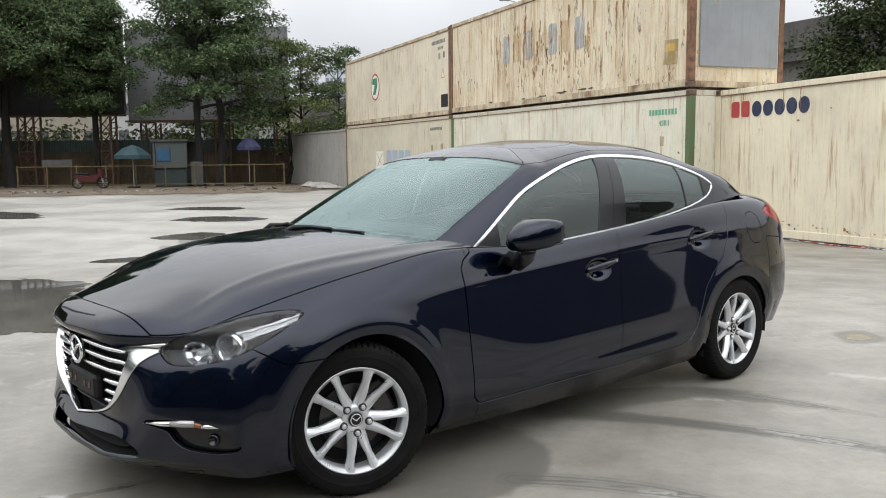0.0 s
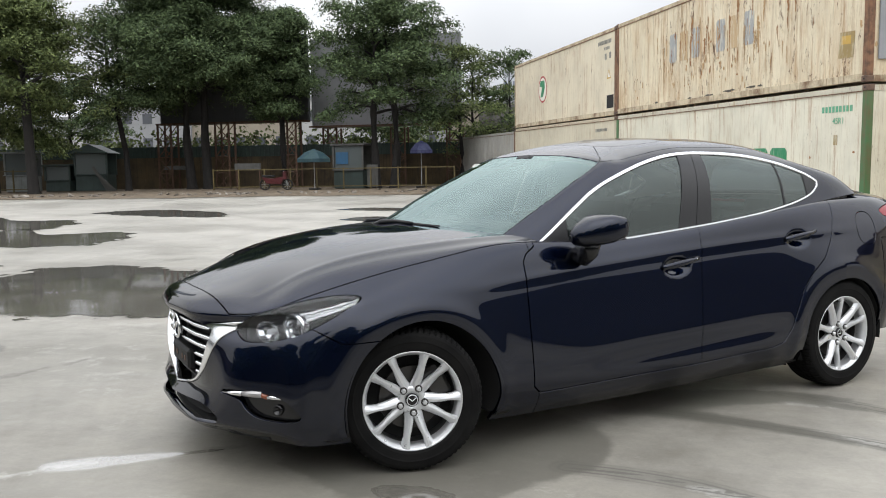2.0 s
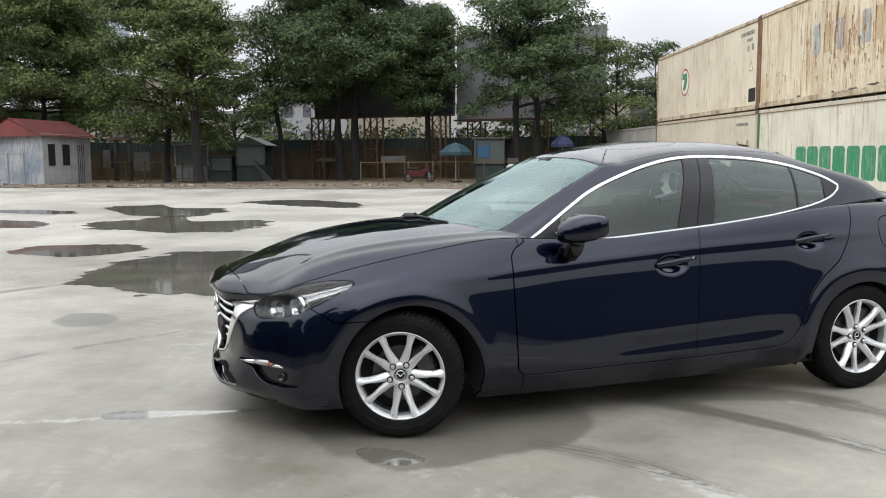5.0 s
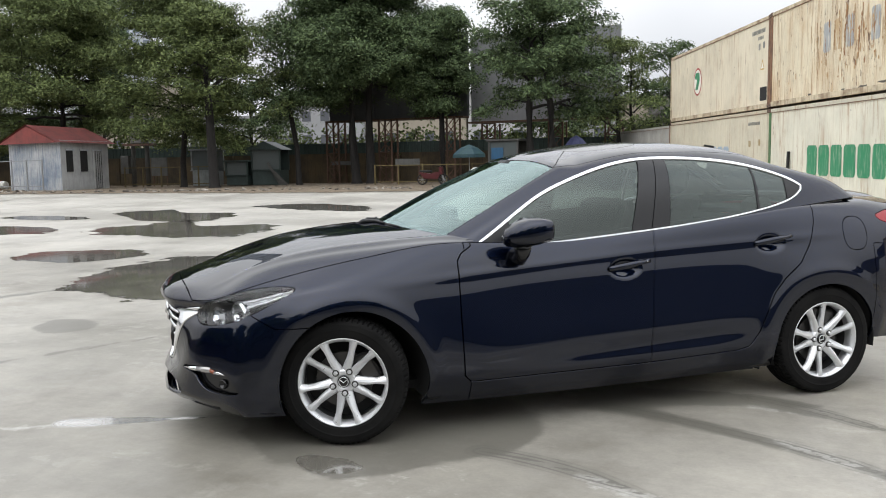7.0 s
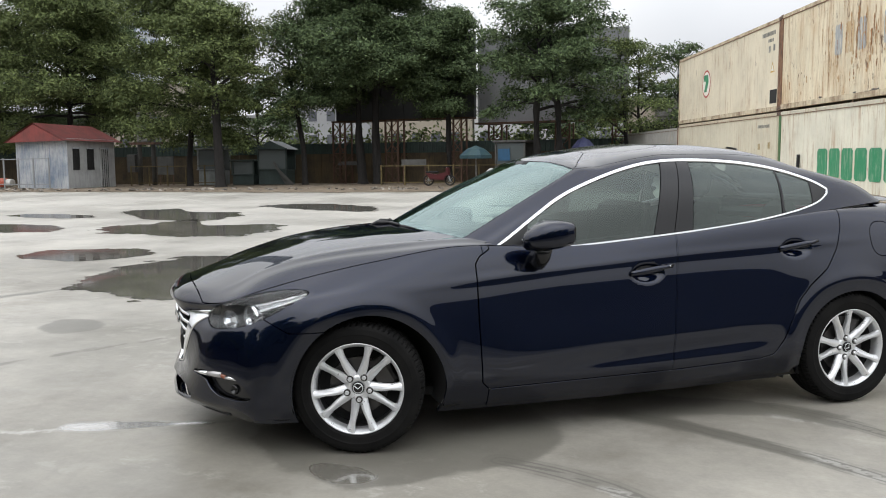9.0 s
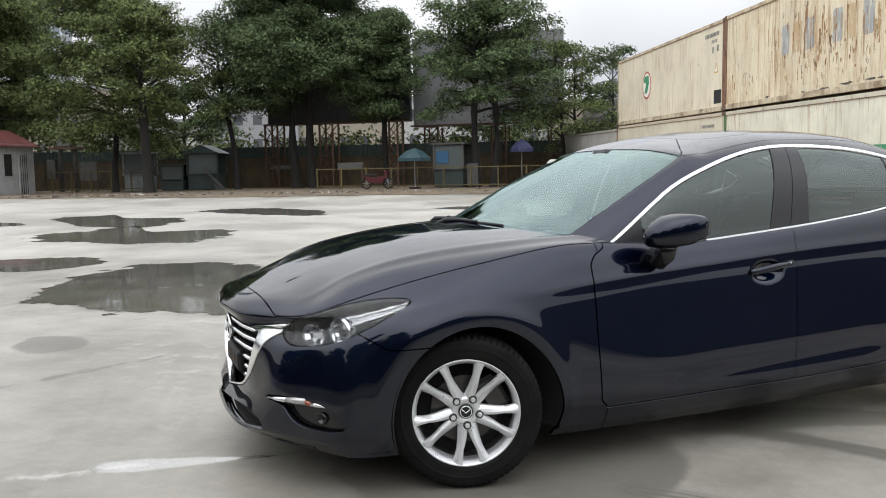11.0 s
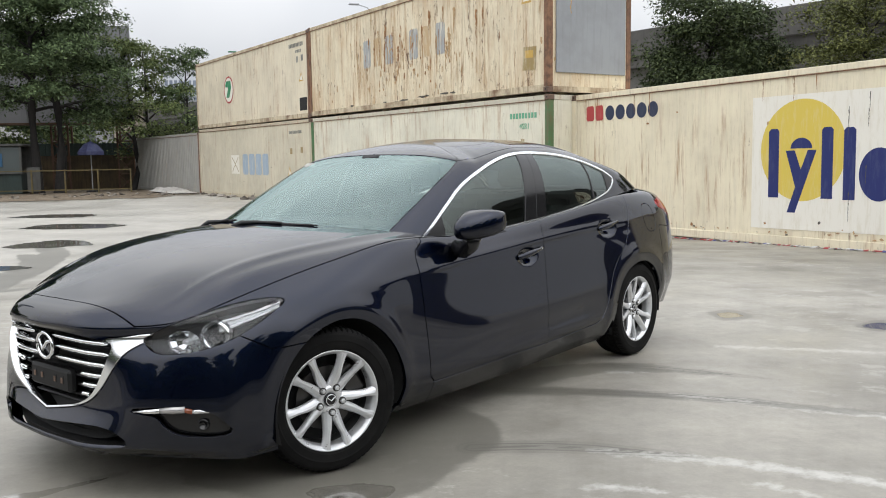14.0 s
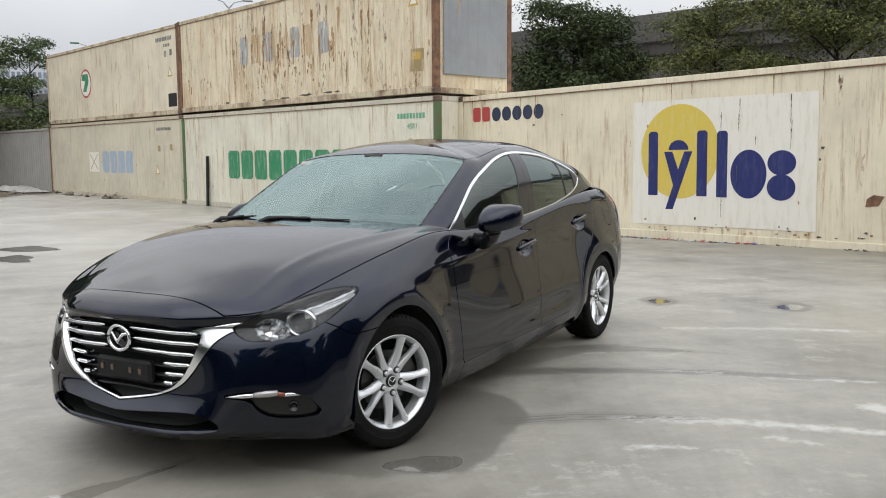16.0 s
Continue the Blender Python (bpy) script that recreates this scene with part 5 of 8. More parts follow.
for x, y, w, h, z, mat in ((-25.2, 43.5, 1.6, 0.4, 1.1, M_BOOTH_W), (-32.0, 46.2, 1.6, 0.25, 1.2, M_BOOTH_W), (-42.6, 40.2, 1.3, 1.2, 0.7, M_BOOTH_W), (-17.2, 43.0, 0.6, 1.2, 0.1, M_BOOTH_W)):
    root = empty("notice_board", pose(x, y, lie(x, y) + 0.02, 0, 0, 8), label="weathered pale board on two posts", category="board")
    part("board", boxed(-w / 2, -0.04, z, w / 2, 0.04, z + h, 0.01), mat, root)
    for sg in (-1, 1):
        part("post", boxed(sg * (w / 2 - 0.1) - 0.03, 0.045, 0, sg * (w / 2 - 0.1) + 0.03, 0.10, z + h), M_RUSTY_STEEL, root)
planks = empty("plank_stack", pose(-34.2, 42.5, lie(-34, 42.5) + 0.02, 0, 0, 10), label="pale planks leaning at the green booth", category="planks")
for i in range(4):
    part("plank", boxed(-0.08, -0.02, 0, 0.08, 0.02, 1.7 - 0.15 * i), M_BOOTH_W, planks, m=pose(i * 0.16, 0, 0, 6 * i, -32 - 3 * i, 0))
pole = empty("transformer_pole", pose(-44.6, 40.4, 0.2, 0, 0, 15), label="twin concrete posts carrying a grey transformer box", category="pole")
for sg in (-1, 1):
    part("post", tube(bmesh.new(), [Vector((sg * 0.55, 0, 0)), Vector((sg * 0.5, 0, 5.5))], [0.17, 0.13], 10), M_BOOTH_W, pole, smooth=True)
part("platform", boxed(-1.0, -0.5, 2.75, 1.0, 0.5, 2.9), M_RUSTY_STEEL, pole)
part("transformer", boxed(-0.45, -0.4, 2.902, 0.45, 0.4, 4.0, 0.05), M_VIA_LIGHT, pole)
part("switch_box", boxed(-1.35, -0.3, 0.9, -0.75, 0.2, 2.1, 0.02), M_BOOTH_W, pole)

# a motorbike by the fence
# red darkened for the shade by the fence
M_BIKE_RED = Mat("motorbike_red", (0.07, 0.012, 0.014), 0.3).m
bike = empty("motorbike", pose(-22.0, 41.0, lie(-22, 41.0) + 0.03, 0, 0, 12), label="dark red motorbike parked by the yellow fence", category="motorbike")
for x in (-0.62, 0.62):
    bm = bmesh.new()
    tube(bm, [Vector((x + 0.27 * math.cos(2 * math.pi * k / 20), 0, 0.30 + 0.27 * math.sin(2 * math.pi * k / 20))) for k in range(21)], 0.04, 6, cap=False)
    ob = part("wheel", bm, M_DARK, bike)
    bm = bmesh.new()
    for k in range(4):
        a = math.pi * k / 4
        tube(bm, [Vector((x - 0.24 * math.cos(a), 0, 0.30 - 0.24 * math.sin(a))), Vector((x + 0.24 * math.cos(a), 0, 0.30 + 0.24 * math.sin(a)))], 0.01, 4)
    part("spokes", bm, M_GALV, ob)
part("frame", plate([(-0.5, 0.35), (0.3, 0.32), (0.55, 0.75), (0.2, 0.70), (-0.1, 0.62), (-0.75, 0.70)], 0.22, "y", -0.11), M_BIKE_RED, bike)
part("seat", boxed(-0.75, -0.13, 0.70, -0.05, 0.13, 0.80, 0.03), M_DARK, bike)
part("fork", tube(bmesh.new(), [Vector((0.62, 0, 0.3)), Vector((0.42, 0, 1.0))], 0.04, 6), M_GALV, bike)
part("handlebar", tube(bmesh.new(), [Vector((0.36, -0.34, 1.02)), Vector((0.42, 0, 1.0)), Vector((0.36, 0.34, 1.02))], 0.02, 6), M_DARK, bike)
part("fairing", plate([(0.42, 0.55), (0.62, 0.6), (0.55, 1.0), (0.42, 0.98)], 0.3, "y", -0.15), M_BIKE_RED, bike)

# a toppled plastic traffic barrel beside the shed
M_ORANGE = weathered("barrel_orange_plastic", (0.42, 0.075, 0.03), (0.22, 0.05, 0.03), 0.5, 3)
M_BARREL_WHITE = weathered("barrel_white_band", (0.55, 0.54, 0.50), (0.32, 0.31, 0.29), 0.5, 3)
barrel = empty("traffic_barrel", pose(-49.43, 32.35, 0.21, 0, 90, 12), label="orange and white plastic traffic barrel lying beside the shed", category="barrel")
for z0, z1, r0, r1, mat, nm in ((0.0, 0.42, 0.34, 0.33, M_ORANGE, "drum"), (0.424, 0.72, 0.315, 0.30, M_BARREL_WHITE, "band"), (0.724, 1.25, 0.31, 0.27, M_ORANGE, "drum"), (1.254, 1.62, 0.25, 0.23, M_BARREL_WHITE, "band")):
    part(nm, tube(bmesh.new(), [Vector((-0.33, 0, z0)), Vector((-0.33, 0, (z0 + z1) / 2)), Vector((-0.33, 0, z1))], [r0, (r0 + r1) / 2 + 0.01, r1], 18), mat, barrel, smooth=False)

# rubble and litter where earth meets concrete, and at the foot of the containers
M_LITTER = leaf_mat("litter", (0.07, 0.06, 0.05), (0.34, 0.31, 0.27))
rnd = random.Random(9)
bm = bmesh.new()
for k in range(420):
    if k < 300:
        x = rnd.uniform(-48, -9)
        edge = 28.5 + (x + 36) * 0.31 if x > -36 else 27.0
        y = edge + abs(rnd.gauss(0, 2.4)) + 0.3
        sz = rnd.uniform(0.04, 0.2)
        z = lie(x, y) + 0.02
    else:
        m = on_advert(rnd.uniform(3.5, 11.5), 0, -rnd.uniform(0.02, 0.22)) if k < 380 else on_stack(rnd.uniform(-2.0, 8.0), 0, -rnd.uniform(0.1, 0.6))
        x, y = m.translation.x, m.translation.y
        z = max(lie(x, y), m.translation.z)
        sz = rnd.uniform(0.02, 0.06) if k < 380 else rnd.uniform(0.06, 0.25)
    r = bmesh.ops.create_cube(bm, size=sz, matrix=Matrix.Translation((x, y, z + sz * 0.12)) @ pose(0, 0, 0, rnd.uniform(-30, 30), rnd.uniform(-30, 30), rnd.uniform(0, 360)) @ Matrix.Diagonal((rnd.uniform(0.5, 1.6), rnd.uniform(0.5, 1.3), rnd.uniform(0.15, 0.5), 1)))
tagged(part("litter", bm, M_LITTER), "scattered rubble and litter along the edges of the yard", "litter", kind="stuff")
# a torn barrier tape, red, white and blue, along the foot of the cream container
m_tape = Mat("barrier_tape", (0.5, 0.5, 0.5), 0.5)
geo = m_tape.n.new("ShaderNodeNewGeometry")
band = m_tape.ramp(geo.outputs["Random Per Island"], [(0.0, (0.36, 0.05, 0.05)), (0.3, (0.55, 0.55, 0.54)), (0.72, (0.07, 0.09, 0.30)), (0.9, (0.42, 0.40, 0.36))])
m_tape.n[band.node.name].color_ramp.interpolation = "CONSTANT"
m_tape.to("Base Color", band)
bm = bmesh.new()
x = 2.2
while x < 7.4:
    w = rnd.uniform(0.03, 0.09)
    if rnd.random() < 0.82:
        mt = on_advert(x, 0, -0.10 - 0.05 * math.sin(x * 2.3) - rnd.uniform(0, 0.03))
        zt = max(lie(mt.translation.x, mt.translation.y), mt.translation.z) + 0.012
        bmesh.ops.create_cube(bm, size=1, matrix=Matrix.Translation((mt.translation.x, mt.translation.y, zt)) @ pose(0, 0, 0, rnd.uniform(-14, 14), rnd.uniform(-8, 8), ADVERT_ANG + rnd.uniform(-25, 25)) @ Matrix.Diagonal((w, rnd.uniform(0.04, 0.09), 0.012, 1)))
    x += w * 0.98
tagged(part("barrier_tape", bm, m_tape.m), "torn red, white and blue barrier tape on the concrete", "tape", kind="stuff")
M_TARP = weathered("pale_tarpaulin", (0.42, 0.40, 0.37), (0.2, 0.19, 0.17), 0.8, 2)
bm = bmesh.new()
bmesh.ops.create_grid(bm, x_segments=24, y_segments=8, size=1.0)
for v in bm.verts:
    edge = 1 - max(abs(v.co.x), abs(v.co.y)) ** 3
    v.co = Vector((v.co.x * 2.2, v.co.y * 0.55, 0.04 + 0.22 * edge * (0.6 + noise.noise(Vector((v.co.x * 3, v.co.y * 3, 2.0))))))
tagged(part("tarpaulin", bm, M_TARP, m=on_stack(-1.5, 0.05, -0.9), smooth=True), "crumpled pale tarpaulin on the ground by the containers", "tarpaulin")

# ---- added behind the camera, unseen: plain walls and trees closing the yard, darkening reflections ----
M_BACK = weathered("plain_grey_wall", (0.10, 0.10, 0.098), (0.06, 0.06, 0.058), 0.85, 0.3)
for name, x0, y0, x1, y1, h in (("wall_south", -70, -18, 34, -18.4, 5.2), ("wall_east", 34, -18, 34.4, 9.4, 5.2), ("wall_west", -70, -18, -70.4, 38, 4.5)):
    ob = part(name, boxed(min(x0, x1), min(y0, y1), -0.3, max(x0, x1), max(y0, y1), h), M_BACK)
    tagged(ob, "unseen plain grey wall added to close the yard", "wall", kind="structure")
for i, (x, y, h) in enumerate(((-26, -15, 9), (-17, -14.5, 8), (-8, -15, 8.5), (1, -14.8, 7.6), (10, -15, 8), (19, -14.5, 8.5), (27, -13, 9))):
    tree(x, y, h, 4.0, 2.0, 50 + i, M_LEAF_DARK, "unseen dark tree added for the car's reflections", 0.2, 20, 90, 0.2, pad=0.24)

# ---- the car ----
# Its own frame: s metres behind the front axle, y to its left, z up; in the mesh x is -s.
g = Mat("navy_car_paint", (0.006, 0.009, 0.020), 0.40, 1.0, 0.5, 1.0)
g.set("Specular Tint", (0.09, 0.15, 0.30, 1))
g.to("Base Color", g.ramp(g.noise(900, 2), [(0.4, (0.0026, 0.0049, 0.0140)), (0.7, (0.0054, 0.0100, 0.0285))]))
g.set("Coat IOR", 1.52)
M_PAINT = g.m
M_BLACK_TRIM = Mat("black_trim", (0.012, 0.012, 0.013), 0.42).m
g = Mat("black_plastic", (0.018, 0.018, 0.019), 0.6)
g.bump(g.noise(260, 3), 0.15, 0.001)
M_PLASTIC = g.m
M_GLOSS_BLACK = Mat("gloss_black", (0.008, 0.008, 0.009), 0.12).m
M_CHROME = Mat("chrome", (0.80, 0.81, 0.82), 0.16, 1.0).m
M_REFLECTOR = Mat("reflector_silver", (0.88, 0.89, 0.90), 0.16, 1.0).m
M_BLADE = Mat("blade_silver", (0.30, 0.305, 0.31), 0.38, 1.0).m
M_SATIN = Mat("satin_chrome", (0.74, 0.75, 0.76), 0.28, 0.8).m
# rim alloy darkened for the shade inside the wheel
M_BARREL = Mat("rim_barrel_shaded", (0.09, 0.09, 0.09), 0.4, 0.6).m
g = Mat("alloy", (0.68, 0.69, 0.70), 0.36, 0.6)
g.to("Roughness", g.grey(g.noise(30, 4), 0.3, 0.7, 0.26, 0.40))
M_ALLOY = g.m
# steel darkened as well, for the shade behind the spokes
M_STEEL = Mat("brake_steel", (0.075, 0.072, 0.07), 0.4, 0.9).m
g = Mat("tyre_rubber", (0.007, 0.007, 0.007), 0.75, spec=0.12)
g.to("Base Color", g.ramp(g.noise(9, 5), [(0.35, (0.0045, 0.0045, 0.0046)), (0.7, (0.0105, 0.0102, 0.0097))]))
g.bump(g.noise(120, 3), 0.2, 0.002)
M_RUBBER = g.m
M_LINER = Mat("wheel_well_plastic", (0.010, 0.010, 0.010), 0.85).m
M_SEAT = Mat("seat_fabric", (0.030, 0.029, 0.028), 0.8).m
M_DASH = Mat("dashboard_plastic", (0.045, 0.047, 0.048), 0.65).m
M_HEADLINER = Mat("headliner_cloth", (0.42, 0.41, 0.38), 0.9).m
M_RED = Mat("tail_lamp_red", (0.27, 0.006, 0.010), 0.10, spec=0.45).m
M_AMBER = Mat("amber_lens", (0.22, 0.06, 0.025), 0.15, coat=0.5).m
M_LAMP_GREY = Mat("lamp_housing_black", (0.026, 0.026, 0.028), 0.30).m
M_PLATE_BLACK = Mat("plate_holder_black", (0.010, 0.010, 0.010), 0.6, spec=0.25).m


def glass(name, tint, ior=1.5, rough=0.0, gloss=(1, 1, 1)):
    m = bpy.data.materials.new(name)
    m.use_nodes = True
    n, l = m.node_tree.nodes, m.node_tree.links
    n.clear()
    out, mixs = n.new("ShaderNodeOutputMaterial"), n.new("ShaderNodeMixShader")
    tr, gl, fr = n.new("ShaderNodeBsdfTransparent"), n.new("ShaderNodeBsdfGlossy"), n.new("ShaderNodeFresnel")
    tr.inputs[0].default_value, gl.inputs[0].default_value = (*tint, 1), (*gloss, 1)
    gl.inputs["Roughness"].default_value, fr.inputs[0].default_value = rough, ior
    l.new(fr.outputs[0], mixs.inputs[0]), l.new(tr.outputs[0], mixs.inputs[1]), l.new(gl.outputs[0], mixs.inputs[2])
    l.new(mixs.outputs[0], out.inputs[0])
    return m


G_WIND = glass("windscreen_glass", (0.84, 0.93, 0.90), 2.2, 0.0, (0.78, 0.98, 0.96))
G_SIDE = glass("tinted_side_glass", (0.28, 0.34, 0.32), 1.8, 0.0, (0.90, 1.0, 0.95))
G_REAR = glass("rear_window_glass", (0.62, 0.72, 0.69), 1.5)
G_LENS = glass("clear_lamp_lens", (0.95, 0.96, 0.97), 1.45)


def pchip(x, y, xs):
    """Smooth curve through points that never overshoots; y may hold several columns."""
    x, y = np.asarray(x, float), np.asarray(y, float)
    h = np.diff(x)[:, None]
    d = np.diff(y, axis=0) / h
    m = np.zeros_like(y)
    w1, w2 = 2 * h[1:] + h[:-1], h[1:] + 2 * h[:-1]
    same = d[:-1] * d[1:] > 0
    with np.errstate(divide="ignore", invalid="ignore"):
        hm = (w1 + w2) / (w1 / d[:-1] + w2 / d[1:])
    m[1:-1] = np.where(same, hm, 0)
    m[0], m[-1] = d[0], d[-1]
    i = np.clip(np.searchsorted(x, xs) - 1, 0, len(x) - 2)
    hh = (x[i + 1] - x[i])[:, None]
    t = ((xs - x[i])[:, None]) / hh
    return (2 * t**3 - 3 * t**2 + 1) * y[i] + (t**3 - 2 * t**2 + t) * hh * m[i] + (-2 * t**3 + 3 * t**2) * y[i + 1] + (t**3 - t**2) * hh * m[i + 1]


class Skin:
    """A triangle sheet with normals and the two numbers (column, row) of the net that it was drawn from."""

    def __init__(self, V, N, U, F):
        self.V, self.N, self.U, self.F = V, N, U, F

    @staticmethod
    def loft(rows, nu, nv, soft_u=6, soft_v=2):
        A = np.array(rows, float)
        R, C, _ = A.shape
        cu = np.concatenate([[0], np.cumsum(np.linalg.norm(np.diff(A, axis=1), axis=2).mean(axis=0) + 1e-6)])
        rv = np.concatenate([[0], np.cumsum(np.linalg.norm(np.diff(A, axis=0), axis=2).mean(axis=1) + 1e-6)])
        us, vs = np.linspace(0, cu[-1], nu), np.linspace(0, rv[-1], nv)
        g1 = np.stack([pchip(cu, A[r], us) for r in range(R)])
        P = np.stack([pchip(rv, g1[:, i], vs) for i in range(nu)], axis=1)
        for _ in range(soft_u):
            lo, hi = P[:, 1:2] * [1, -1, 1], P[:, -2:-1] * [1, -1, 1]
            Q = np.concatenate([lo, P, hi], axis=1)
            P = 0.25 * Q[:, :-2] + 0.5 * Q[:, 1:-1] + 0.25 * Q[:, 2:]
        for _ in range(soft_v):
            last = 0.5 * P[-1] + 0.5 * P[-2]
            last[:, 1] = P[-1][:, 1]
            P[1:-1] = 0.25 * P[:-2] + 0.5 * P[1:-1] + 0.25 * P[2:]
            P[-1] = last
        ci, ri = np.interp(us, cu, np.arange(C)), np.interp(vs, rv, np.arange(R))
        sk = Skin(P.reshape(-1, 3), None, np.stack(np.meshgrid(ci, ri), axis=2).reshape(-1, 2), None)
        j, i = np.meshgrid(np.arange(nv - 1), np.arange(nu - 1), indexing="ij")
        a = (j * nu + i).ravel()
        sk.F = np.concatenate([np.stack([a, a + 1, a + nu + 1], 1), np.stack([a, a + nu + 1, a + nu], 1)])
        sk.shape = (nv, nu)
        sk.renormal()
        return sk

    def renormal(self):
        nv, nu = self.shape
        P = self.V.reshape(nv, nu, 3)
        N = np.cross(np.gradient(P, axis=0), np.gradient(P, axis=1))
        N /= np.linalg.norm(N, axis=2, keepdims=True) + 1e-9
        N[:, 0, 1], N[:, -1, 1] = 0, 0
        near_mid = np.clip(np.abs(P[:, :, 1]) / 0.34, 0, 1)
        top_rows = np.linspace(0, 1, nv)[:, None] > 0.6
        N[:, :, 1] *= np.where(top_rows, near_mid * (1.6 - 0.6 * near_mid), 1.0)
        N = N.reshape(-1, 3)
        self.N = N / (np.linalg.norm(N, axis=1, keepdims=True) + 1e-9)

    def push(self, f):
        self.V = self.V + self.N * f(*self.V.T)[:, None]
        self.renormal()

    def pick(self, F):
        used, inv = np.unique(F.ravel(), return_inverse=True)
        return Skin(self.V[used], self.N[used], self.U[used], inv.reshape(-1, 3))

    def cut(self, f):
        """Parts this sheet along f = 0: the part where f < 0, and the rest. f takes s, y, z, column, row."""
        val = np.asarray(f(*self.V.T, *self.U.T), float)
        val = np.where(np.abs(val) < 1e-5, 1e-5, val)
        ins = val < 0
        k = ins[self.F].sum(axis=1)
        fin, fout = [self.F[k == 3]], [self.F[k == 0]]
        V, N, U, made = [], [], [], {}
        base = len(self.V)

        def mid(a, b):
            key = (a, b) if a < b else (b, a)
            if key not in made:
                t = val[key[0]] / (val[key[0]] - val[key[1]])
                for L, S in ((V, self.V), (N, self.N), (U, self.U)):
                    L.append(S[key[0]] * (1 - t) + S[key[1]] * t)
                made[key] = base + len(V) - 1
            return made[key]

        ti, to = [], []
        for tri in self.F[(k == 1) | (k == 2)]:
            n_in = ins[tri].sum()
            lone = n_in == 1
            j = int(np.argmax(ins[tri] == lone))
            a, b, c3 = int(tri[j]), int(tri[(j + 1) % 3]), int(tri[(j + 2) % 3])
            ab, ac = mid(a, b), mid(a, c3)
            one, two = [(a, ab, ac)], [(ab, b, c3), (ab, c3, ac)]
            (ti if lone else to).extend(one)
            (to if lone else ti).extend(two)
        if V:
            nn = np.array(N)
            whole = Skin(np.concatenate([self.V, V]), np.concatenate([self.N, nn / np.linalg.norm(nn, axis=1, keepdims=True)]), np.concatenate([self.U, U]), None)
        else:
            whole = self
        if ti:
            fin.append(np.array(ti))
        if to:
            fout.append(np.array(to))
        return whole.pick(np.concatenate(fin)), whole.pick(np.concatenate(fout))

    def inward(self, d):
        return Skin(self.V - self.N * d, self.N, self.U, self.F)


def skin_part(name, sk, material, parent, label="", gap=0.0026, lip=0.016, both=False, y_only=None):
    """A body panel: the sheet drawn back a hair from its edges, with its edges turned inwards. both: also the mirrored half."""
    V, N, F = sk.V.copy(), sk.N.copy(), sk.F
    e = np.concatenate([F[:, [0, 1]], F[:, [1, 2]], F[:, [2, 0]]])
    third = np.concatenate([F[:, 2], F[:, 0], F[:, 1]])
    key = np.sort(e, axis=1)
    _, first, cnt = np.unique(key, axis=0, return_index=True, return_counts=True)
    rim = first[cnt == 1]
    rim = rim[~((np.abs(V[e[rim, 0], 1]) < 1e-4) & (np.abs(V[e[rim, 1], 1]) < 1e-4))]
    move = np.zeros_like(V)
    if len(rim):
        a, b, c3 = e[rim, 0], e[rim, 1], third[rim]
        t = V[b] - V[a]
        t /= np.linalg.norm(t, axis=1, keepdims=True) + 1e-9
        w = V[c3] - V[a]
        w = w - t * (w * t).sum(1, keepdims=True)
        w /= np.linalg.norm(w, axis=1, keepdims=True) + 1e-9
        np.add.at(move, a, w)
        np.add.at(move, b, w)
        ln = np.linalg.norm(move, axis=1, keepdims=True)
        move = np.where(ln > 1e-6, move / np.maximum(ln, 1e-6), 0) * gap
        for _ in range(3):
            acc = move * 2
            np.add.at(acc, a, move[b]), np.add.at(acc, b, move[a])
            ln = np.linalg.norm(acc, axis=1, keepdims=True)
            move = np.where(ln > 1e-6, acc / np.maximum(ln, 1e-6), 0) * gap
        on_rim = np.zeros(len(V), bool)
        on_rim[a], on_rim[b] = True, True
        for p, q in ((e[:, 0], e[:, 1]), (e[:, 1], e[:, 0])):
            close = on_rim[p] & ~on_rim[q] & (np.linalg.norm(V[p] - V[q], axis=1) < gap * 1.5)
            move[q[close]] = move[p[close]]
    V = V + move
    nV = len(V)
    vs, ns = [V], [N]
    fs = [F]
    if lip and len(rim):
        a, b = e[rim, 0], e[rim, 1]
        m = len(rim)
        q = np.concatenate([V[a], V[b], V[b] - N[b] * lip, V[a] - N[a] * lip])
        out = -move / (np.linalg.norm(move, axis=1, keepdims=True) + 1e-9)
        vs.append(q)
        ns.append(np.concatenate([out[a] * 0.8 + N[a] * 0.6, out[b] * 0.8 + N[b] * 0.6, out[b], out[a]]))
        i = nV + np.arange(m)
        fs += [np.stack([i + m, i, i + 3 * m], 1), np.stack([i + m, i + 3 * m, i + 2 * m], 1)]
    V, N, F = np.concatenate(vs), np.concatenate(ns), np.concatenate(fs)
    N = N / (np.linalg.norm(N, axis=1, keepdims=True) + 1e-9)
    made = []
    for sgn in ((1, -1) if both else (1,)) if y_only is None else y_only:
        W, M2 = V * [-1, sgn, 1], N * [-1, sgn, 1]
        G = F if sgn < 0 else F[:, ::-1]
        made.append((W, M2, G))
    return made


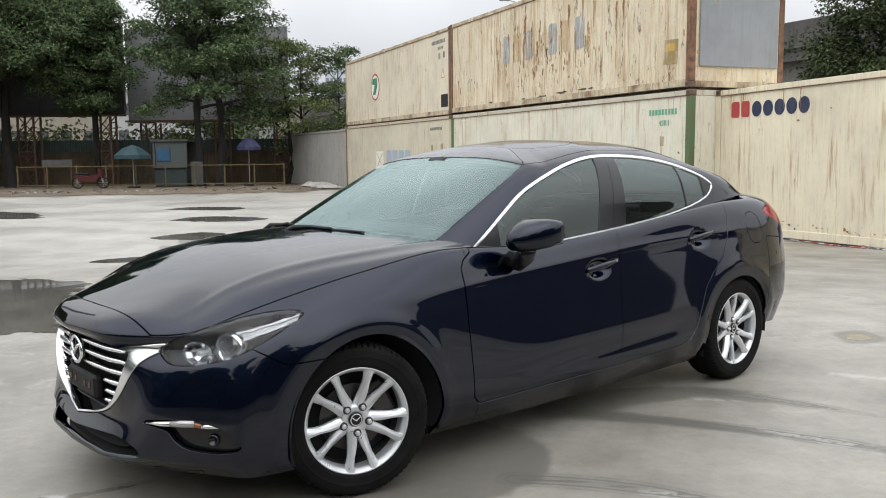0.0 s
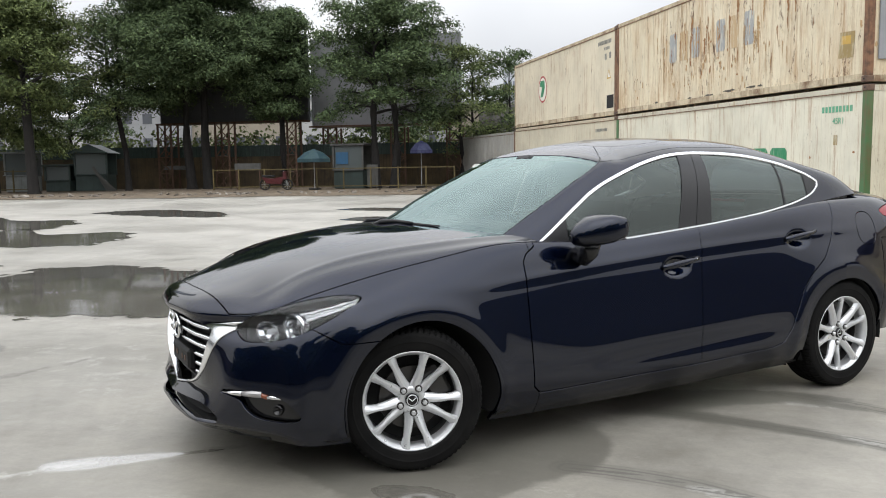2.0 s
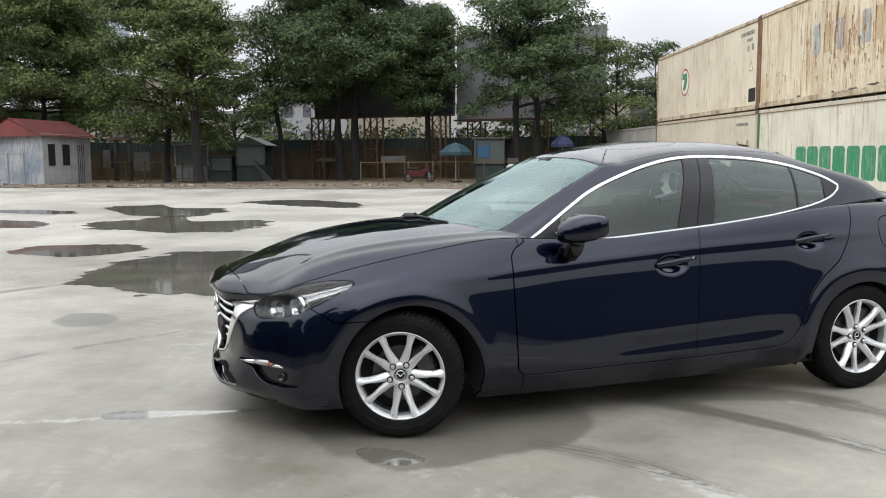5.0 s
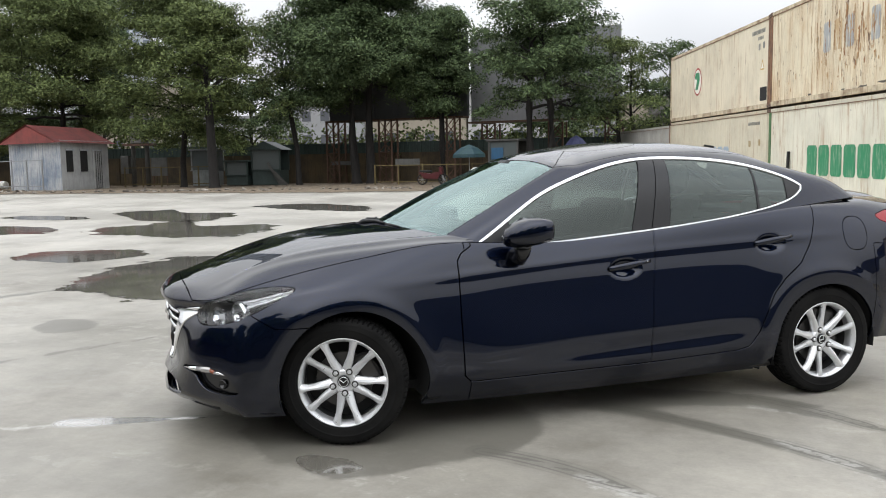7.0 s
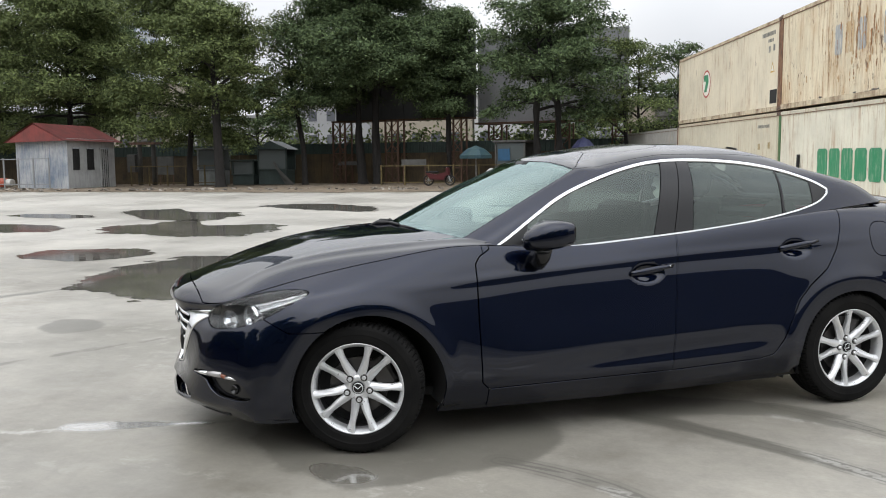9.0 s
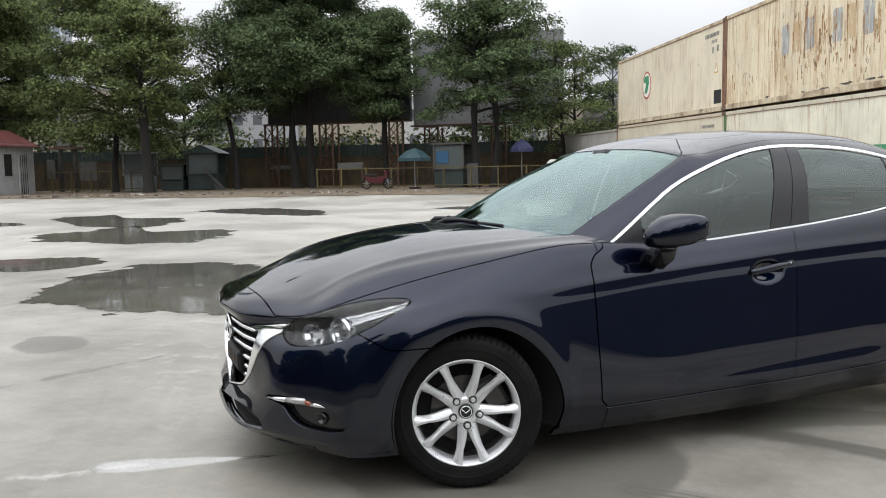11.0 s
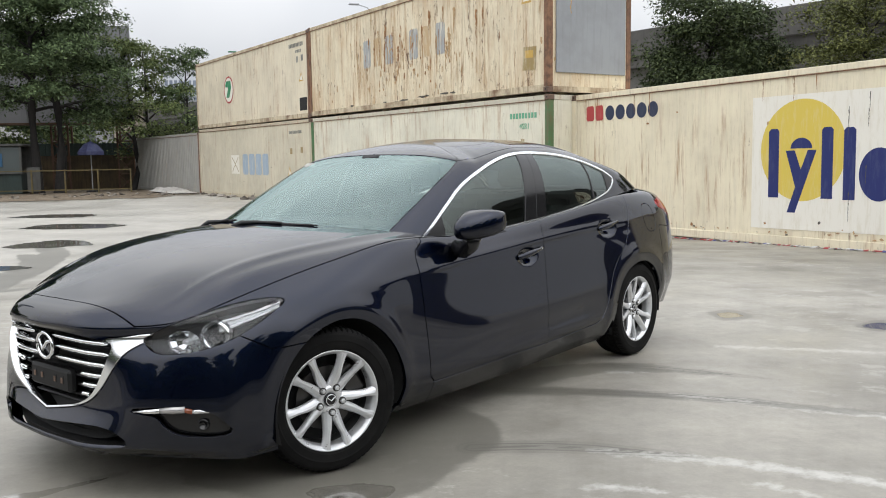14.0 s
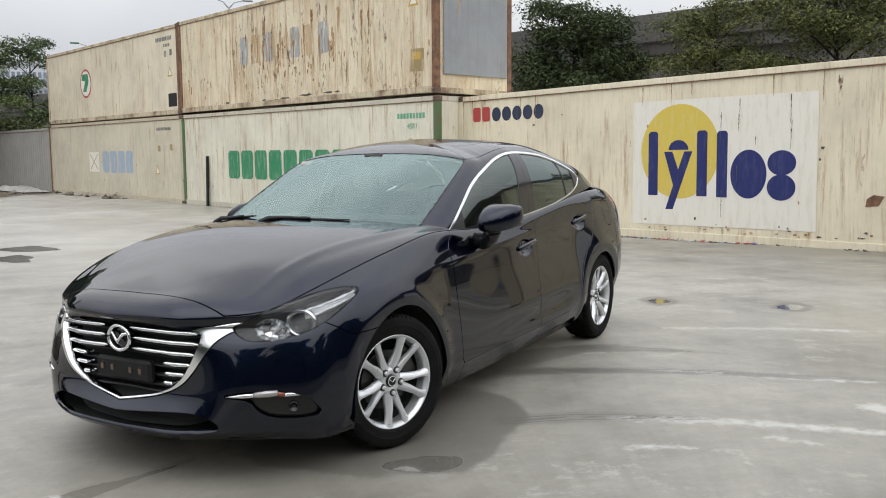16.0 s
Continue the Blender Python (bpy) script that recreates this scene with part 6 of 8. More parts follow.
def flush(name, pieces, material, parent, label="", merge=False):
    """Mesh objects out of pieces; merged into one when they are halves of one panel."""
    if merge:
        off, Ws, Ns, Gs = 0, [], [], []
        for W, M2, G in pieces:
            Ws.append(W), Ns.append(M2), Gs.append(G + off)
            off += len(W)
        pieces = [(np.concatenate(Ws), np.concatenate(Ns), np.concatenate(Gs))]
    obs = []
    for W, M2, G in pieces:
        c0 = np.cross(W[G[:, 1]] - W[G[:, 0]], W[G[:, 2]] - W[G[:, 0]])
        wrong = ((c0 * (M2[G[:, 0]] + M2[G[:, 1]] + M2[G[:, 2]])).sum(1) < 0)
        G = np.where(wrong[:, None], G[:, ::-1], G)
        me = bpy.data.meshes.new(name)
        me.from_pydata(W.tolist(), [], G.tolist())
        me.materials.append(material)
        me.shade_smooth()
        me.normals_split_custom_set_from_vertices(M2.tolist())
        ob = new(name, me)
        ob.parent = parent
        if label:
            tagged(ob, label)
        obs.append(ob)
    return obs


def inside_poly(a, b, poly):
    """Signed distance to a closed outline, below zero inside."""
    P = np.array(poly, float)
    Q = np.roll(P, -1, axis=0)
    best = np.full(a.shape, 1e9)
    odd = np.zeros(a.shape, bool)
    for (x0, y0), (x1, y1) in zip(P, Q):
        dx, dy = x1 - x0, y1 - y0
        t = np.clip(((a - x0) * dx + (b - y0) * dy) / (dx * dx + dy * dy + 1e-12), 0, 1)
        best = np.minimum(best, np.hypot(a - x0 - t * dx, b - y0 - t * dy))
        if y0 != y1:
            odd ^= ((y0 > b) != (y1 > b)) & (a < (x1 - x0) * (b - y0) / (y1 - y0) + x0)
    return np.where(odd, -best, best)


def rounded(poly, k=4):
    """The outline with its corners cut smooth (Chaikin)."""
    P = [Vector(p) for p in poly]
    for _ in range(k):
        P = [q for i in range(len(P)) for q in (P[i] * 0.75 + P[(i + 1) % len(P)] * 0.25, P[i] * 0.25 + P[(i + 1) % len(P)] * 0.75)]
    return [tuple(p) for p in P]


def curve(a, b, pts):
    """b on a smooth curve through pts at a."""
    P = np.array(pts, float)
    return pchip(P[:, 0], P[:, 1:2], np.clip(a, P[0, 0], P[-1, 0]).ravel())[:, 0].reshape(a.shape)


# the net of the lower body, front centre round to rear centre, from its lower edge up and over to the middle
SILL_EDGE = [(-0.77, 0, 0.19), (-0.755, 0.28, 0.19), (-0.665, 0.50, 0.20), (-0.55, 0.665, 0.188), (-0.42, 0.80, 0.178), (-0.22, 0.82, 0.176), (0.10, 0.83, 0.176), (0.55, 0.82, 0.165), (1.10, 0.81, 0.16), (1.65, 0.81, 0.165), (2.20, 0.82, 0.18), (2.70, 0.83, 0.21), (3.05, 0.83, 0.30), (3.30, 0.78, 0.28), (3.44, 0.62, 0.30), (3.50, 0.32, 0.30), (3.52, 0, 0.30)]
SILL = [(-0.84, 0, 0.25), (-0.82, 0.28, 0.25), (-0.732, 0.5, 0.255), (-0.605, 0.675, 0.26), (-0.47, 0.815, 0.26), (-0.22, 0.855, 0.26), (0.1, 0.87, 0.25), (0.55, 0.862, 0.235), (1.1, 0.857, 0.232), (1.65, 0.858, 0.236), (2.2, 0.864, 0.248), (2.7, 0.868, 0.28), (3.05, 0.857, 0.355), (3.33, 0.8, 0.37), (3.49, 0.62, 0.385), (3.55, 0.32, 0.39), (3.57, 0, 0.39)]
LOWER_SIDE = [(-0.76, 0, 0.38), (-0.757, 0.28, 0.385), (-0.718, 0.51, 0.395), (-0.592, 0.695, 0.405), (-0.45, 0.826, 0.41), (-0.22, 0.868, 0.42), (0.1, 0.893, 0.39), (0.55, 0.888, 0.335), (1.1, 0.887, 0.33), (1.65, 0.889, 0.338), (2.2, 0.895, 0.36), (2.7, 0.903, 0.43), (3.05, 0.889, 0.47), (3.36, 0.82, 0.48), (3.54, 0.62, 0.48), (3.605, 0.32, 0.48), (3.62, 0, 0.48)]
WAIST = [(-0.788, 0, 0.55), (-0.772, 0.28, 0.555), (-0.676, 0.52, 0.57), (-0.558, 0.69, 0.58), (-0.43, 0.8, 0.6), (-0.22, 0.868, 0.62), (0.1, 0.884, 0.63), (0.55, 0.862, 0.62), (1.1, 0.851, 0.62), (1.65, 0.853, 0.63), (2.2, 0.864, 0.64), (2.7, 0.905, 0.66), (3.05, 0.897, 0.66), (3.37, 0.815, 0.65), (3.56, 0.62, 0.64), (3.62, 0.32, 0.63), (3.635, 0, 0.63)]
SHOULDER = [(-0.803, 0, 0.66), (-0.776, 0.28, 0.66), (-0.64, 0.5, 0.645), (-0.535, 0.655, 0.655), (-0.405, 0.765, 0.7), (-0.22, 0.835, 0.735), (0.1, 0.857, 0.765), (0.55, 0.834, 0.79), (1.1, 0.825, 0.8), (1.65, 0.826, 0.82), (2.2, 0.832, 0.85), (2.7, 0.858, 0.88), (3.05, 0.855, 0.9), (3.36, 0.785, 0.9), (3.5, 0.6, 0.9), (3.555, 0.32, 0.9), (3.57, 0, 0.9)]
BELT_EDGE = [(-0.822, 0, 0.69), (-0.795, 0.25, 0.694), (-0.672, 0.47, 0.694), (-0.578, 0.61, 0.708), (-0.42, 0.695, 0.765), (-0.2, 0.735, 0.825), (0.1, 0.755, 0.885), (0.55, 0.765, 0.945), (1.1, 0.775, 0.925), (1.65, 0.78, 0.963), (2.2, 0.782, 1.022), (2.7, 0.775, 1.068), (3.05, 0.745, 1.073), (3.3, 0.69, 1.055), (3.42, 0.55, 1.065), (3.46, 0.3, 1.078), (3.47, 0, 1.082)]
DECK_EDGE = [(-0.79, 0, 0.735), (-0.77, 0.22, 0.738), (-0.655, 0.42, 0.742), (-0.535, 0.54, 0.76), (-0.38, 0.6, 0.83), (-0.18, 0.635, 0.886), (0.12, 0.65, 0.934), (0.5, 0.66, 0.968), (1.1, 0.66, 0.99), (1.65, 0.66, 0.97), (2.2, 0.66, 1.03), (2.7, 0.66, 1.085), (3.05, 0.62, 1.097), (3.25, 0.58, 1.088), (3.36, 0.45, 1.088), (3.4, 0.25, 1.098), (3.41, 0, 1.1)]
DECK_SIDE = [(-0.7, 0, 0.778), (-0.68, 0.15, 0.78), (-0.58, 0.25, 0.805), (-0.47, 0.3, 0.845), (-0.3, 0.33, 0.897), (-0.1, 0.34, 0.945), (0.18, 0.35, 0.981), (0.46, 0.36, 0.998), (1.1, 0.36, 1.035), (1.65, 0.36, 0.98), (2.2, 0.36, 1.03), (2.7, 0.36, 1.085), (3.0, 0.35, 1.098), (3.15, 0.33, 1.095), (3.25, 0.25, 1.098), (3.3, 0.14, 1.1), (3.32, 0, 1.105)]
DECK_MIDDLE = [(-0.62, 0, 0.812), (-0.58, 0, 0.828), (-0.48, 0, 0.86), (-0.38, 0, 0.89), (-0.22, 0, 0.933), (-0.04, 0, 0.97), (0.2, 0, 0.994), (0.42, 0, 1.006), (1.1, 0, 1.04), (1.65, 0, 0.99), (2.2, 0, 1.03), (2.7, 0, 1.09), (2.95, 0, 1.1), (3.05, 0, 1.1), (3.12, 0, 1.1), (3.18, 0, 1.1), (3.22, 0, 1.105)]
NET = [SILL_EDGE, SILL, LOWER_SIDE, WAIST, SHOULDER, BELT_EDGE, DECK_EDGE, DECK_SIDE, DECK_MIDDLE]
# the net of the glasshouse and roof
GLASS_FOOT = [(0.36, 0, 0.993), (0.4, 0.32, 0.984), (0.49, 0.56, 0.973), (0.575, 0.69, 0.957), (0.68, 0.745, 0.93), (0.95, 0.765, 0.905), (1.3, 0.771, 0.925), (1.65, 0.774, 0.953), (2.1, 0.775, 1.003), (2.45, 0.766, 1.04), (2.8, 0.742, 1.078), (3.06, 0.67, 1.098), (3.1, 0.45, 1.098), (3.11, 0.22, 1.1), (3.12, 0, 1.1)]
GLASS_MIDDLE = [(0.76, 0, 1.19), (0.79, 0.31, 1.183), (0.86, 0.55, 1.165), (0.915, 0.655, 1.145), (0.99, 0.7, 1.13), (1.15, 0.722, 1.13), (1.4, 0.73, 1.15), (1.68, 0.732, 1.17), (2.08, 0.73, 1.19), (2.38, 0.715, 1.204), (2.68, 0.695, 1.218), (2.89, 0.625, 1.205), (2.87, 0.42, 1.218), (2.89, 0.2, 1.228), (2.9, 0, 1.23)]
ROOF_RAIL = [(1.17, 0, 1.35), (1.175, 0.3, 1.342), (1.185, 0.52, 1.318), (1.2, 0.6, 1.3), (1.27, 0.632, 1.29), (1.37, 0.635, 1.305), (1.55, 0.628, 1.335), (1.72, 0.622, 1.352), (2.05, 0.615, 1.352), (2.28, 0.6, 1.341), (2.445, 0.582, 1.326), (2.53, 0.525, 1.306), (2.555, 0.38, 1.335), (2.555, 0.2, 1.353), (2.55, 0, 1.358)]
ROOF_EDGE = [(1.24, 0, 1.372), (1.24, 0.26, 1.366), (1.25, 0.44, 1.348), (1.27, 0.5, 1.337), (1.32, 0.53, 1.335), (1.41, 0.535, 1.352), (1.57, 0.53, 1.38), (1.73, 0.525, 1.394), (2.03, 0.52, 1.395), (2.24, 0.5, 1.387), (2.36, 0.475, 1.371), (2.43, 0.42, 1.36), (2.45, 0.31, 1.37), (2.46, 0.16, 1.38), (2.46, 0.16, 1.38)]
ROOF_SIDE = [(1.38, 0, 1.405), (1.385, 0.13, 1.402), (1.40, 0.22, 1.396), (1.42, 0.26, 1.393), (1.46, 0.27, 1.398), (1.53, 0.275, 1.408), (1.65, 0.275, 1.422), (1.78, 0.275, 1.430), (1.99, 0.27, 1.430), (2.15, 0.26, 1.422), (2.24, 0.24, 1.412), (2.29, 0.21, 1.405), (2.33, 0.15, 1.402), (2.345, 0.08, 1.404), (2.35, 0, 1.405)]
ROOF_MIDDLE = [(1.52, 0, 1.425), (1.53, 0, 1.427), (1.55, 0, 1.430), (1.57, 0, 1.432), (1.60, 0, 1.434), (1.65, 0, 1.437), (1.74, 0, 1.440), (1.83, 0, 1.442), (1.93, 0, 1.440), (2.02, 0, 1.437), (2.09, 0, 1.433), (2.14, 0, 1.430), (2.19, 0, 1.426), (2.22, 0, 1.424), (2.25, 0, 1.420)]
TOP = [GLASS_FOOT, GLASS_MIDDLE, ROOF_RAIL, ROOF_EDGE, ROOF_SIDE, ROOF_MIDDLE]
body = Skin.loft(NET, 420, 150, 10, 5)
top = Skin.loft(TOP, 330, 110, 4)


def bowl(s0, z0, rs, rz, depth):
    """A shallow dish in the side, for the fingers behind a door handle."""
    def f(s, y, z):
        r = ((s - s0) / rs) ** 2 + ((z - z0) / rz) ** 2
        return np.where((r < 1) & (y > 0.5), -depth * np.clip(1 - r, 0, 1) ** 1.5, 0.0)
    return f


HANDLES = ((1.50, 0.785, 0.819), (2.375, 0.878, 0.818))
for hs, hz, _ in HANDLES:
    body.push(bowl(hs - 0.018, hz - 0.010, 0.098, 0.050, 0.026))


# shallow crease along the doors and swage over the arches
def swage(s, y, z):
    line = 0.775 + 0.062 * (s - 0.6) + 0.02 * np.sin(s * 1.2)
    k = np.exp(-(((z - line) / 0.022) ** 2)) * np.clip((s - 0.15) / 0.5, 0, 1) * np.clip((2.9 - s) / 0.4, 0, 1)
    low = np.exp(-(((z - 0.36 - 0.05 * (s - 1.2)) / 0.05) ** 2)) * np.clip((s - 0.7) / 0.5, 0, 1) * np.clip((2.3 - s) / 0.3, 0, 1)
    flare = sum(np.exp(-(((np.hypot(s - c0, z - 0.310) - 0.395) / 0.045) ** 2)) for c0 in (0.03, 2.70))
    return np.where(y > 0.6, 0.004 * k - 0.009 * low + 0.007 * flare * (z > 0.2), 0.0)


body.push(swage)


def hood_crease(s, y, z):
    line = 0.512 + 0.145 * (s + 0.57)
    k = np.exp(-(((y - line) / 0.022) ** 2)) * np.clip((s + 0.62) / 0.25, 0, 1)
    k2 = np.exp(-(((y - line - 0.055) / 0.03) ** 2)) * np.clip((s + 0.45) / 0.3, 0, 1)
    return np.where((s < 0.7) & (z > 0.7 + 0.2 * (s + 0.6)), 0.0030 * k - 0.0035 * k2, 0.0)


body.push(hood_crease)

car = empty("car", pose(-0.892, 3.688, 0, 0, 0, math.degrees(math.atan2(-0.7285, -0.685))), label="dark navy blue four-door saloon parked on damp concrete", category="car")

ARCHES = ((0.040, 0.315, 0.339), (2.705, 0.302, 0.331))
DOOR_F = [(0.655, 1.3), (0.655, 0.925), (0.60, 0.895), (0.576, 0.86), (0.577, 0.60), (0.584, 0.305), (0.62, 0.270), (1.60, 0.284), (1.612, 0.38), (1.645, 0.72), (1.668, 0.975), (1.70, 1.3)]
DOOR_R = [(1.70, 1.3), (1.668, 0.975), (1.645, 0.72), (1.612, 0.38), (1.60, 0.284), (2.12, 0.306), (2.20, 0.325), (2.26, 0.40), (2.31, 0.50), (2.36, 0.60), (2.43, 0.68), (2.53, 0.76), (2.60, 0.86), (2.645, 0.97), (2.66, 1.05), (2.66, 1.3)]
# lower body: remove the wheel arches and the part under the cabin
_, body = body.cut(lambda s, y, z, c, r: np.where(y > 0.5, np.minimum(*[np.hypot(s - s0, z - z0) - r0 - 0.026 * (s0 < 1) * np.clip((s - s0) / 0.3, 0, 1) * np.clip((0.60 - z) / 0.3, 0, 1) for s0, z0, r0 in ARCHES]), 1.0))
cowl, body = body.cut(lambda s, y, z, c, r: np.where(r > 5.0 - 0.02, np.maximum(np.maximum(0.50 + 0.32 * y * y - s, s - 2.96), (5.0 - r) * 0.1), 0.2))
cowl, _ = cowl.cut(lambda s, y, z, c, r: np.maximum(s - 0.82, np.abs(y) - 0.735))
hood, body = body.cut(lambda s, y, z, c, r: np.maximum(np.maximum((5.0 - r) * 0.1, s - 0.9), -0.716 + 0.22 * y * y - s))
door_f, body = body.cut(lambda s, y, z, c, r: np.where(y > 0.55, inside_poly(s, z, DOOR_F), 1.0))
door_r, body = body.cut(lambda s, y, z, c, r: np.where(y > 0.55, inside_poly(s, z, DOOR_R), 1.0))
LAMP = rounded([(a + 0.034 * (0.30 - a) / 0.59, b) for a, b in ((-0.290, 0.640), (-0.262, 0.660), (-0.171, 0.706), (-0.06, 0.735), (0.06, 0.764), (0.20, 0.779), (0.300, 0.770), (0.23, 0.728), (0.12, 0.668), (0.02, 0.627), (-0.10, 0.600), (-0.20, 0.592), (-0.25, 0.600))], 2)
lamp, body = body.cut(lambda s, y, z, c, r: np.where((s < 0) & (y > 0.3), inside_poly(0.83 * s + 0.56 * y, z, LAMP), 1.0))
GRILLE = rounded([(-0.3, 0.668), (0, 0.668), (0.24, 0.660), (0.405, 0.636), (0.41, 0.60), (0.375, 0.51), (0.320, 0.43), (0.217, 0.378), (0.10, 0.354), (0, 0.338), (-0.1, 0.322), (-0.3, 0.322)], 2)
grille_hole, body = body.cut(lambda s, y, z, c, r: np.where(s < -0.4, inside_poly(y, z, GRILLE), 1.0))
WING = rounded([(-0.3, 0.60), (0.34, 0.60), (0.375, 0.650), (0.42, 0.652), (0.545, 0.672), (0.568, 0.650), (0.515, 0.636), (0.466, 0.600), (0.434, 0.55), (0.386, 0.472), (0.328, 0.414), (0.222, 0.367), (0.105, 0.344), (0, 0.328), (-0.1, 0.312), (-0.3, 0.312)], 2)
chrome_wing, body = body.cut(lambda s, y, z, c, r: np.where((s < -0.4) & (r < 4.99), inside_poly(y, z, WING), 1.0))
INTAKE = rounded([(-0.3, 0.292), (0, 0.292), (0.12, 0.299), (0.25, 0.309), (0.36, 0.315), (0.43, 0.306), (0.475, 0.285), (0.50, 0.260), (0.47, 0.240), (0.25, 0.226), (0, 0.223), (-0.3, 0.223)], 2)
intake_hole, body = body.cut(lambda s, y, z, c, r: np.where(s < -0.4, inside_poly(y, z, INTAKE), 1.0))
FOG = rounded([(-0.09, 0.392), (0.03, 0.402), (0.17, 0.395), (0.24, 0.370), (0.30, 0.312), (0.295, 0.292), (0.20, 0.286), (0.10, 0.292), (0.045, 0.325), (0.02, 0.370), (-0.09, 0.380)], 2)
fog_hole, body = body.cut(lambda s, y, z, c, r: np.where((s < -0.3) & (y > 0.4), inside_poly(0.655 * s + 0.755 * y, z, FOG), 1.0))
TAIL = rounded([(2.215, 0.992), (2.42, 1.028), (2.70, 1.035), (3.30, 1.01), (3.30, 0.90), (2.85, 0.865), (2.66, 0.862), (2.48, 0.905)], 1)
tail, body = body.cut(lambda s, y, z, c, r: np.where((s > 2.9) & (y > 0.2), inside_poly(s - y, z, TAIL), 1.0))
fuel, body = body.cut(lambda s, y, z, c, r: np.where(y > 0.6, (np.abs((s - 2.905) / 0.078) ** 2.6 + np.abs((z - 0.905) / 0.092) ** 2.6) ** (1 / 2.6) - 1, 1.0) * 0.08)
bumper_f, body = body.cut(lambda s, y, z, c, r: np.where(s < 0.2, np.where(r > 5.0, s + 0.4, 0.86 * (z - np.maximum(0.648 - 0.605 * (s + 0.405), 0.592))), 1.0))
bumper_r, body = body.cut(lambda s, y, z, c, r: np.where(s > 2.7, np.maximum(3.02 - s, z - 0.80 - 0.10 * np.clip(3.5 - s, -1, 0.5)), 1.0))
fender, body = body.cut(lambda s, y, z, c, r: np.where(s < 1.0, np.maximum(s - 0.62, -(z - 0.30) + 0 * s - 0.3), 1.0))

flush("hood", skin_part("hood", hood, M_PAINT, car, both=True, gap=0.0034), M_PAINT, car, merge=True)
for sk, nm in ((door_f, "front_door"), (door_r, "rear_door"), (fender, "front_fender")):
    for side_y in (1, -1):
        ob = flush(nm, skin_part(nm, sk, M_PAINT, car, y_only=(side_y,), gap=0.0026 if nm == "front_fender" else 0.0044), M_PAINT, car)[0]
        if side_y == 1 and nm == "front_door":
            D_FRONT = ob
        if side_y == 1 and nm == "rear_door":
            D_REAR = ob
flush("front_bumper", skin_part("b", bumper_f, M_PAINT, car, both=True), M_PAINT, car, merge=True)
flush("rear_bumper", skin_part("b", bumper_r, M_PAINT, car, both=True), M_PAINT, car, merge=True)
flush("body_shell", skin_part("b", body, M_PAINT, car, both=True), M_PAINT, car, merge=True)
flush("fuel_flap", skin_part("b", fuel, M_PAINT, car), M_PAINT, car)
wing_sk = chrome_wing.inward(-0.006)
flush("grille_surround", skin_part("b", wing_sk, M_CHROME, car, both=True, lip=0.03), M_CHROME, car, "bright chrome wing-shaped surround", merge=True)
LAMPS_F = flush("headlight", skin_part("b", lamp, G_LENS, car, both=True, lip=0.02), G_LENS, car, "clear headlight with chrome reflectors")
flush("tail_light", skin_part("b", tail, M_RED, car, both=True), M_RED, car, "dark red tail light")
for ob in LAMPS_F:
    ob.visible_shadow = False
for sgn, ob in zip((1, -1), LAMPS_F):
    shell = lamp.inward(0.065)
    W = shell.V * [-1, sgn, 1]
    flush("lamp_housing", [(W, shell.N * [-1, sgn, 1], shell.F)], M_LAMP_GREY, ob)
for sgn in (1, -1):
    sk = fog_hole.inward(0.028)
    flush("fog_pocket", [(sk.V * [-1, sgn, 1], sk.N * [-1, sgn, 1], sk.F)], M_GLOSS_BLACK, car)
for hole, d in ((grille_hole, 0.075), (intake_hole, 0.10)):
    sk = hole.inward(d)
    flush("grille_backing", [(sk.V * [-1, 1, 1], sk.N * [-1, 1, 1], sk.F), (sk.V * [-1, -1, 1], sk.N * [-1, -1, 1], sk.F)], M_DARK, car, merge=True)

# glasshouse
DLO = [(0.655, 0.903), (0.856, 0.908), (1.095, 0.916), (1.406, 0.940), (1.75, 0.968), (2.074, 1.002), (2.30, 1.036), (2.46, 1.068), (2.58, 1.105), (2.640, 1.150), (2.645, 1.178), (2.60, 1.206), (2.53, 1.238), (2.36, 1.293), (2.16, 1.327), (1.96, 1.343), (1.76, 1.347), (1.62, 1.340), (1.478, 1.316), (1.314, 1.271), (1.081, 1.184), (0.912, 1.077), (0.792, 0.993)]
DLO = rounded(DLO[:1] * 3 + DLO[1:9] + DLO[9:10] * 2 + DLO[10:11] * 3 + DLO[11:], 2)
wind, top = top.cut(lambda s, y, z, c, r: np.maximum(np.maximum((c - 2.72) * 0.12, (r - 1.96) * 0.2), (0.03 - r) * 0.2))
rear_glass, top = top.cut(lambda s, y, z, c, r: np.maximum(np.maximum((11.4 - c) * 0.12, (r - 1.96) * 0.2), (0.10 - r) * 0.2))
dlo, top = top.cut(lambda s, y, z, c, r: np.where((y > 0.45) & (c > 3), inside_poly(s, z, DLO), 1.0))
BELT = [(0.6, 0.903), (0.856, 0.908), (1.095, 0.916), (1.406, 0.940), (1.75, 0.968), (2.074, 1.002), (2.30, 1.036), (2.46, 1.068), (2.58, 1.105), (2.70, 1.18)]
inner, chrome = dlo.cut(lambda s, y, z, c, r: inside_poly(s, z, DLO) + 0.0088 + 0.0034 * np.clip((z - curve(s, z, BELT) - 0.015) / 0.04, 0, 1))


def lean(s, z, s0, k):
    return s - s0 - k * (z - 0.96)


glass_f, inner = inner.cut(lambda s, y, z, c, r: np.maximum(0.875 - s, lean(s, z, 1.553, 0.26)))
glass_r, inner = inner.cut(lambda s, y, z, c, r: np.maximum(-lean(s, z, 1.777, 0.11), lean(s, z, 2.328, 0.03)))
glass_q, inner = inner.cut(lambda s, y, z, c, r: np.maximum(2.348 - s, s - 2.535))
pillar_f, inner = inner.cut(lambda s, y, z, c, r: np.maximum(1.2 - s, lean(s, z, 1.668, 0.21)))
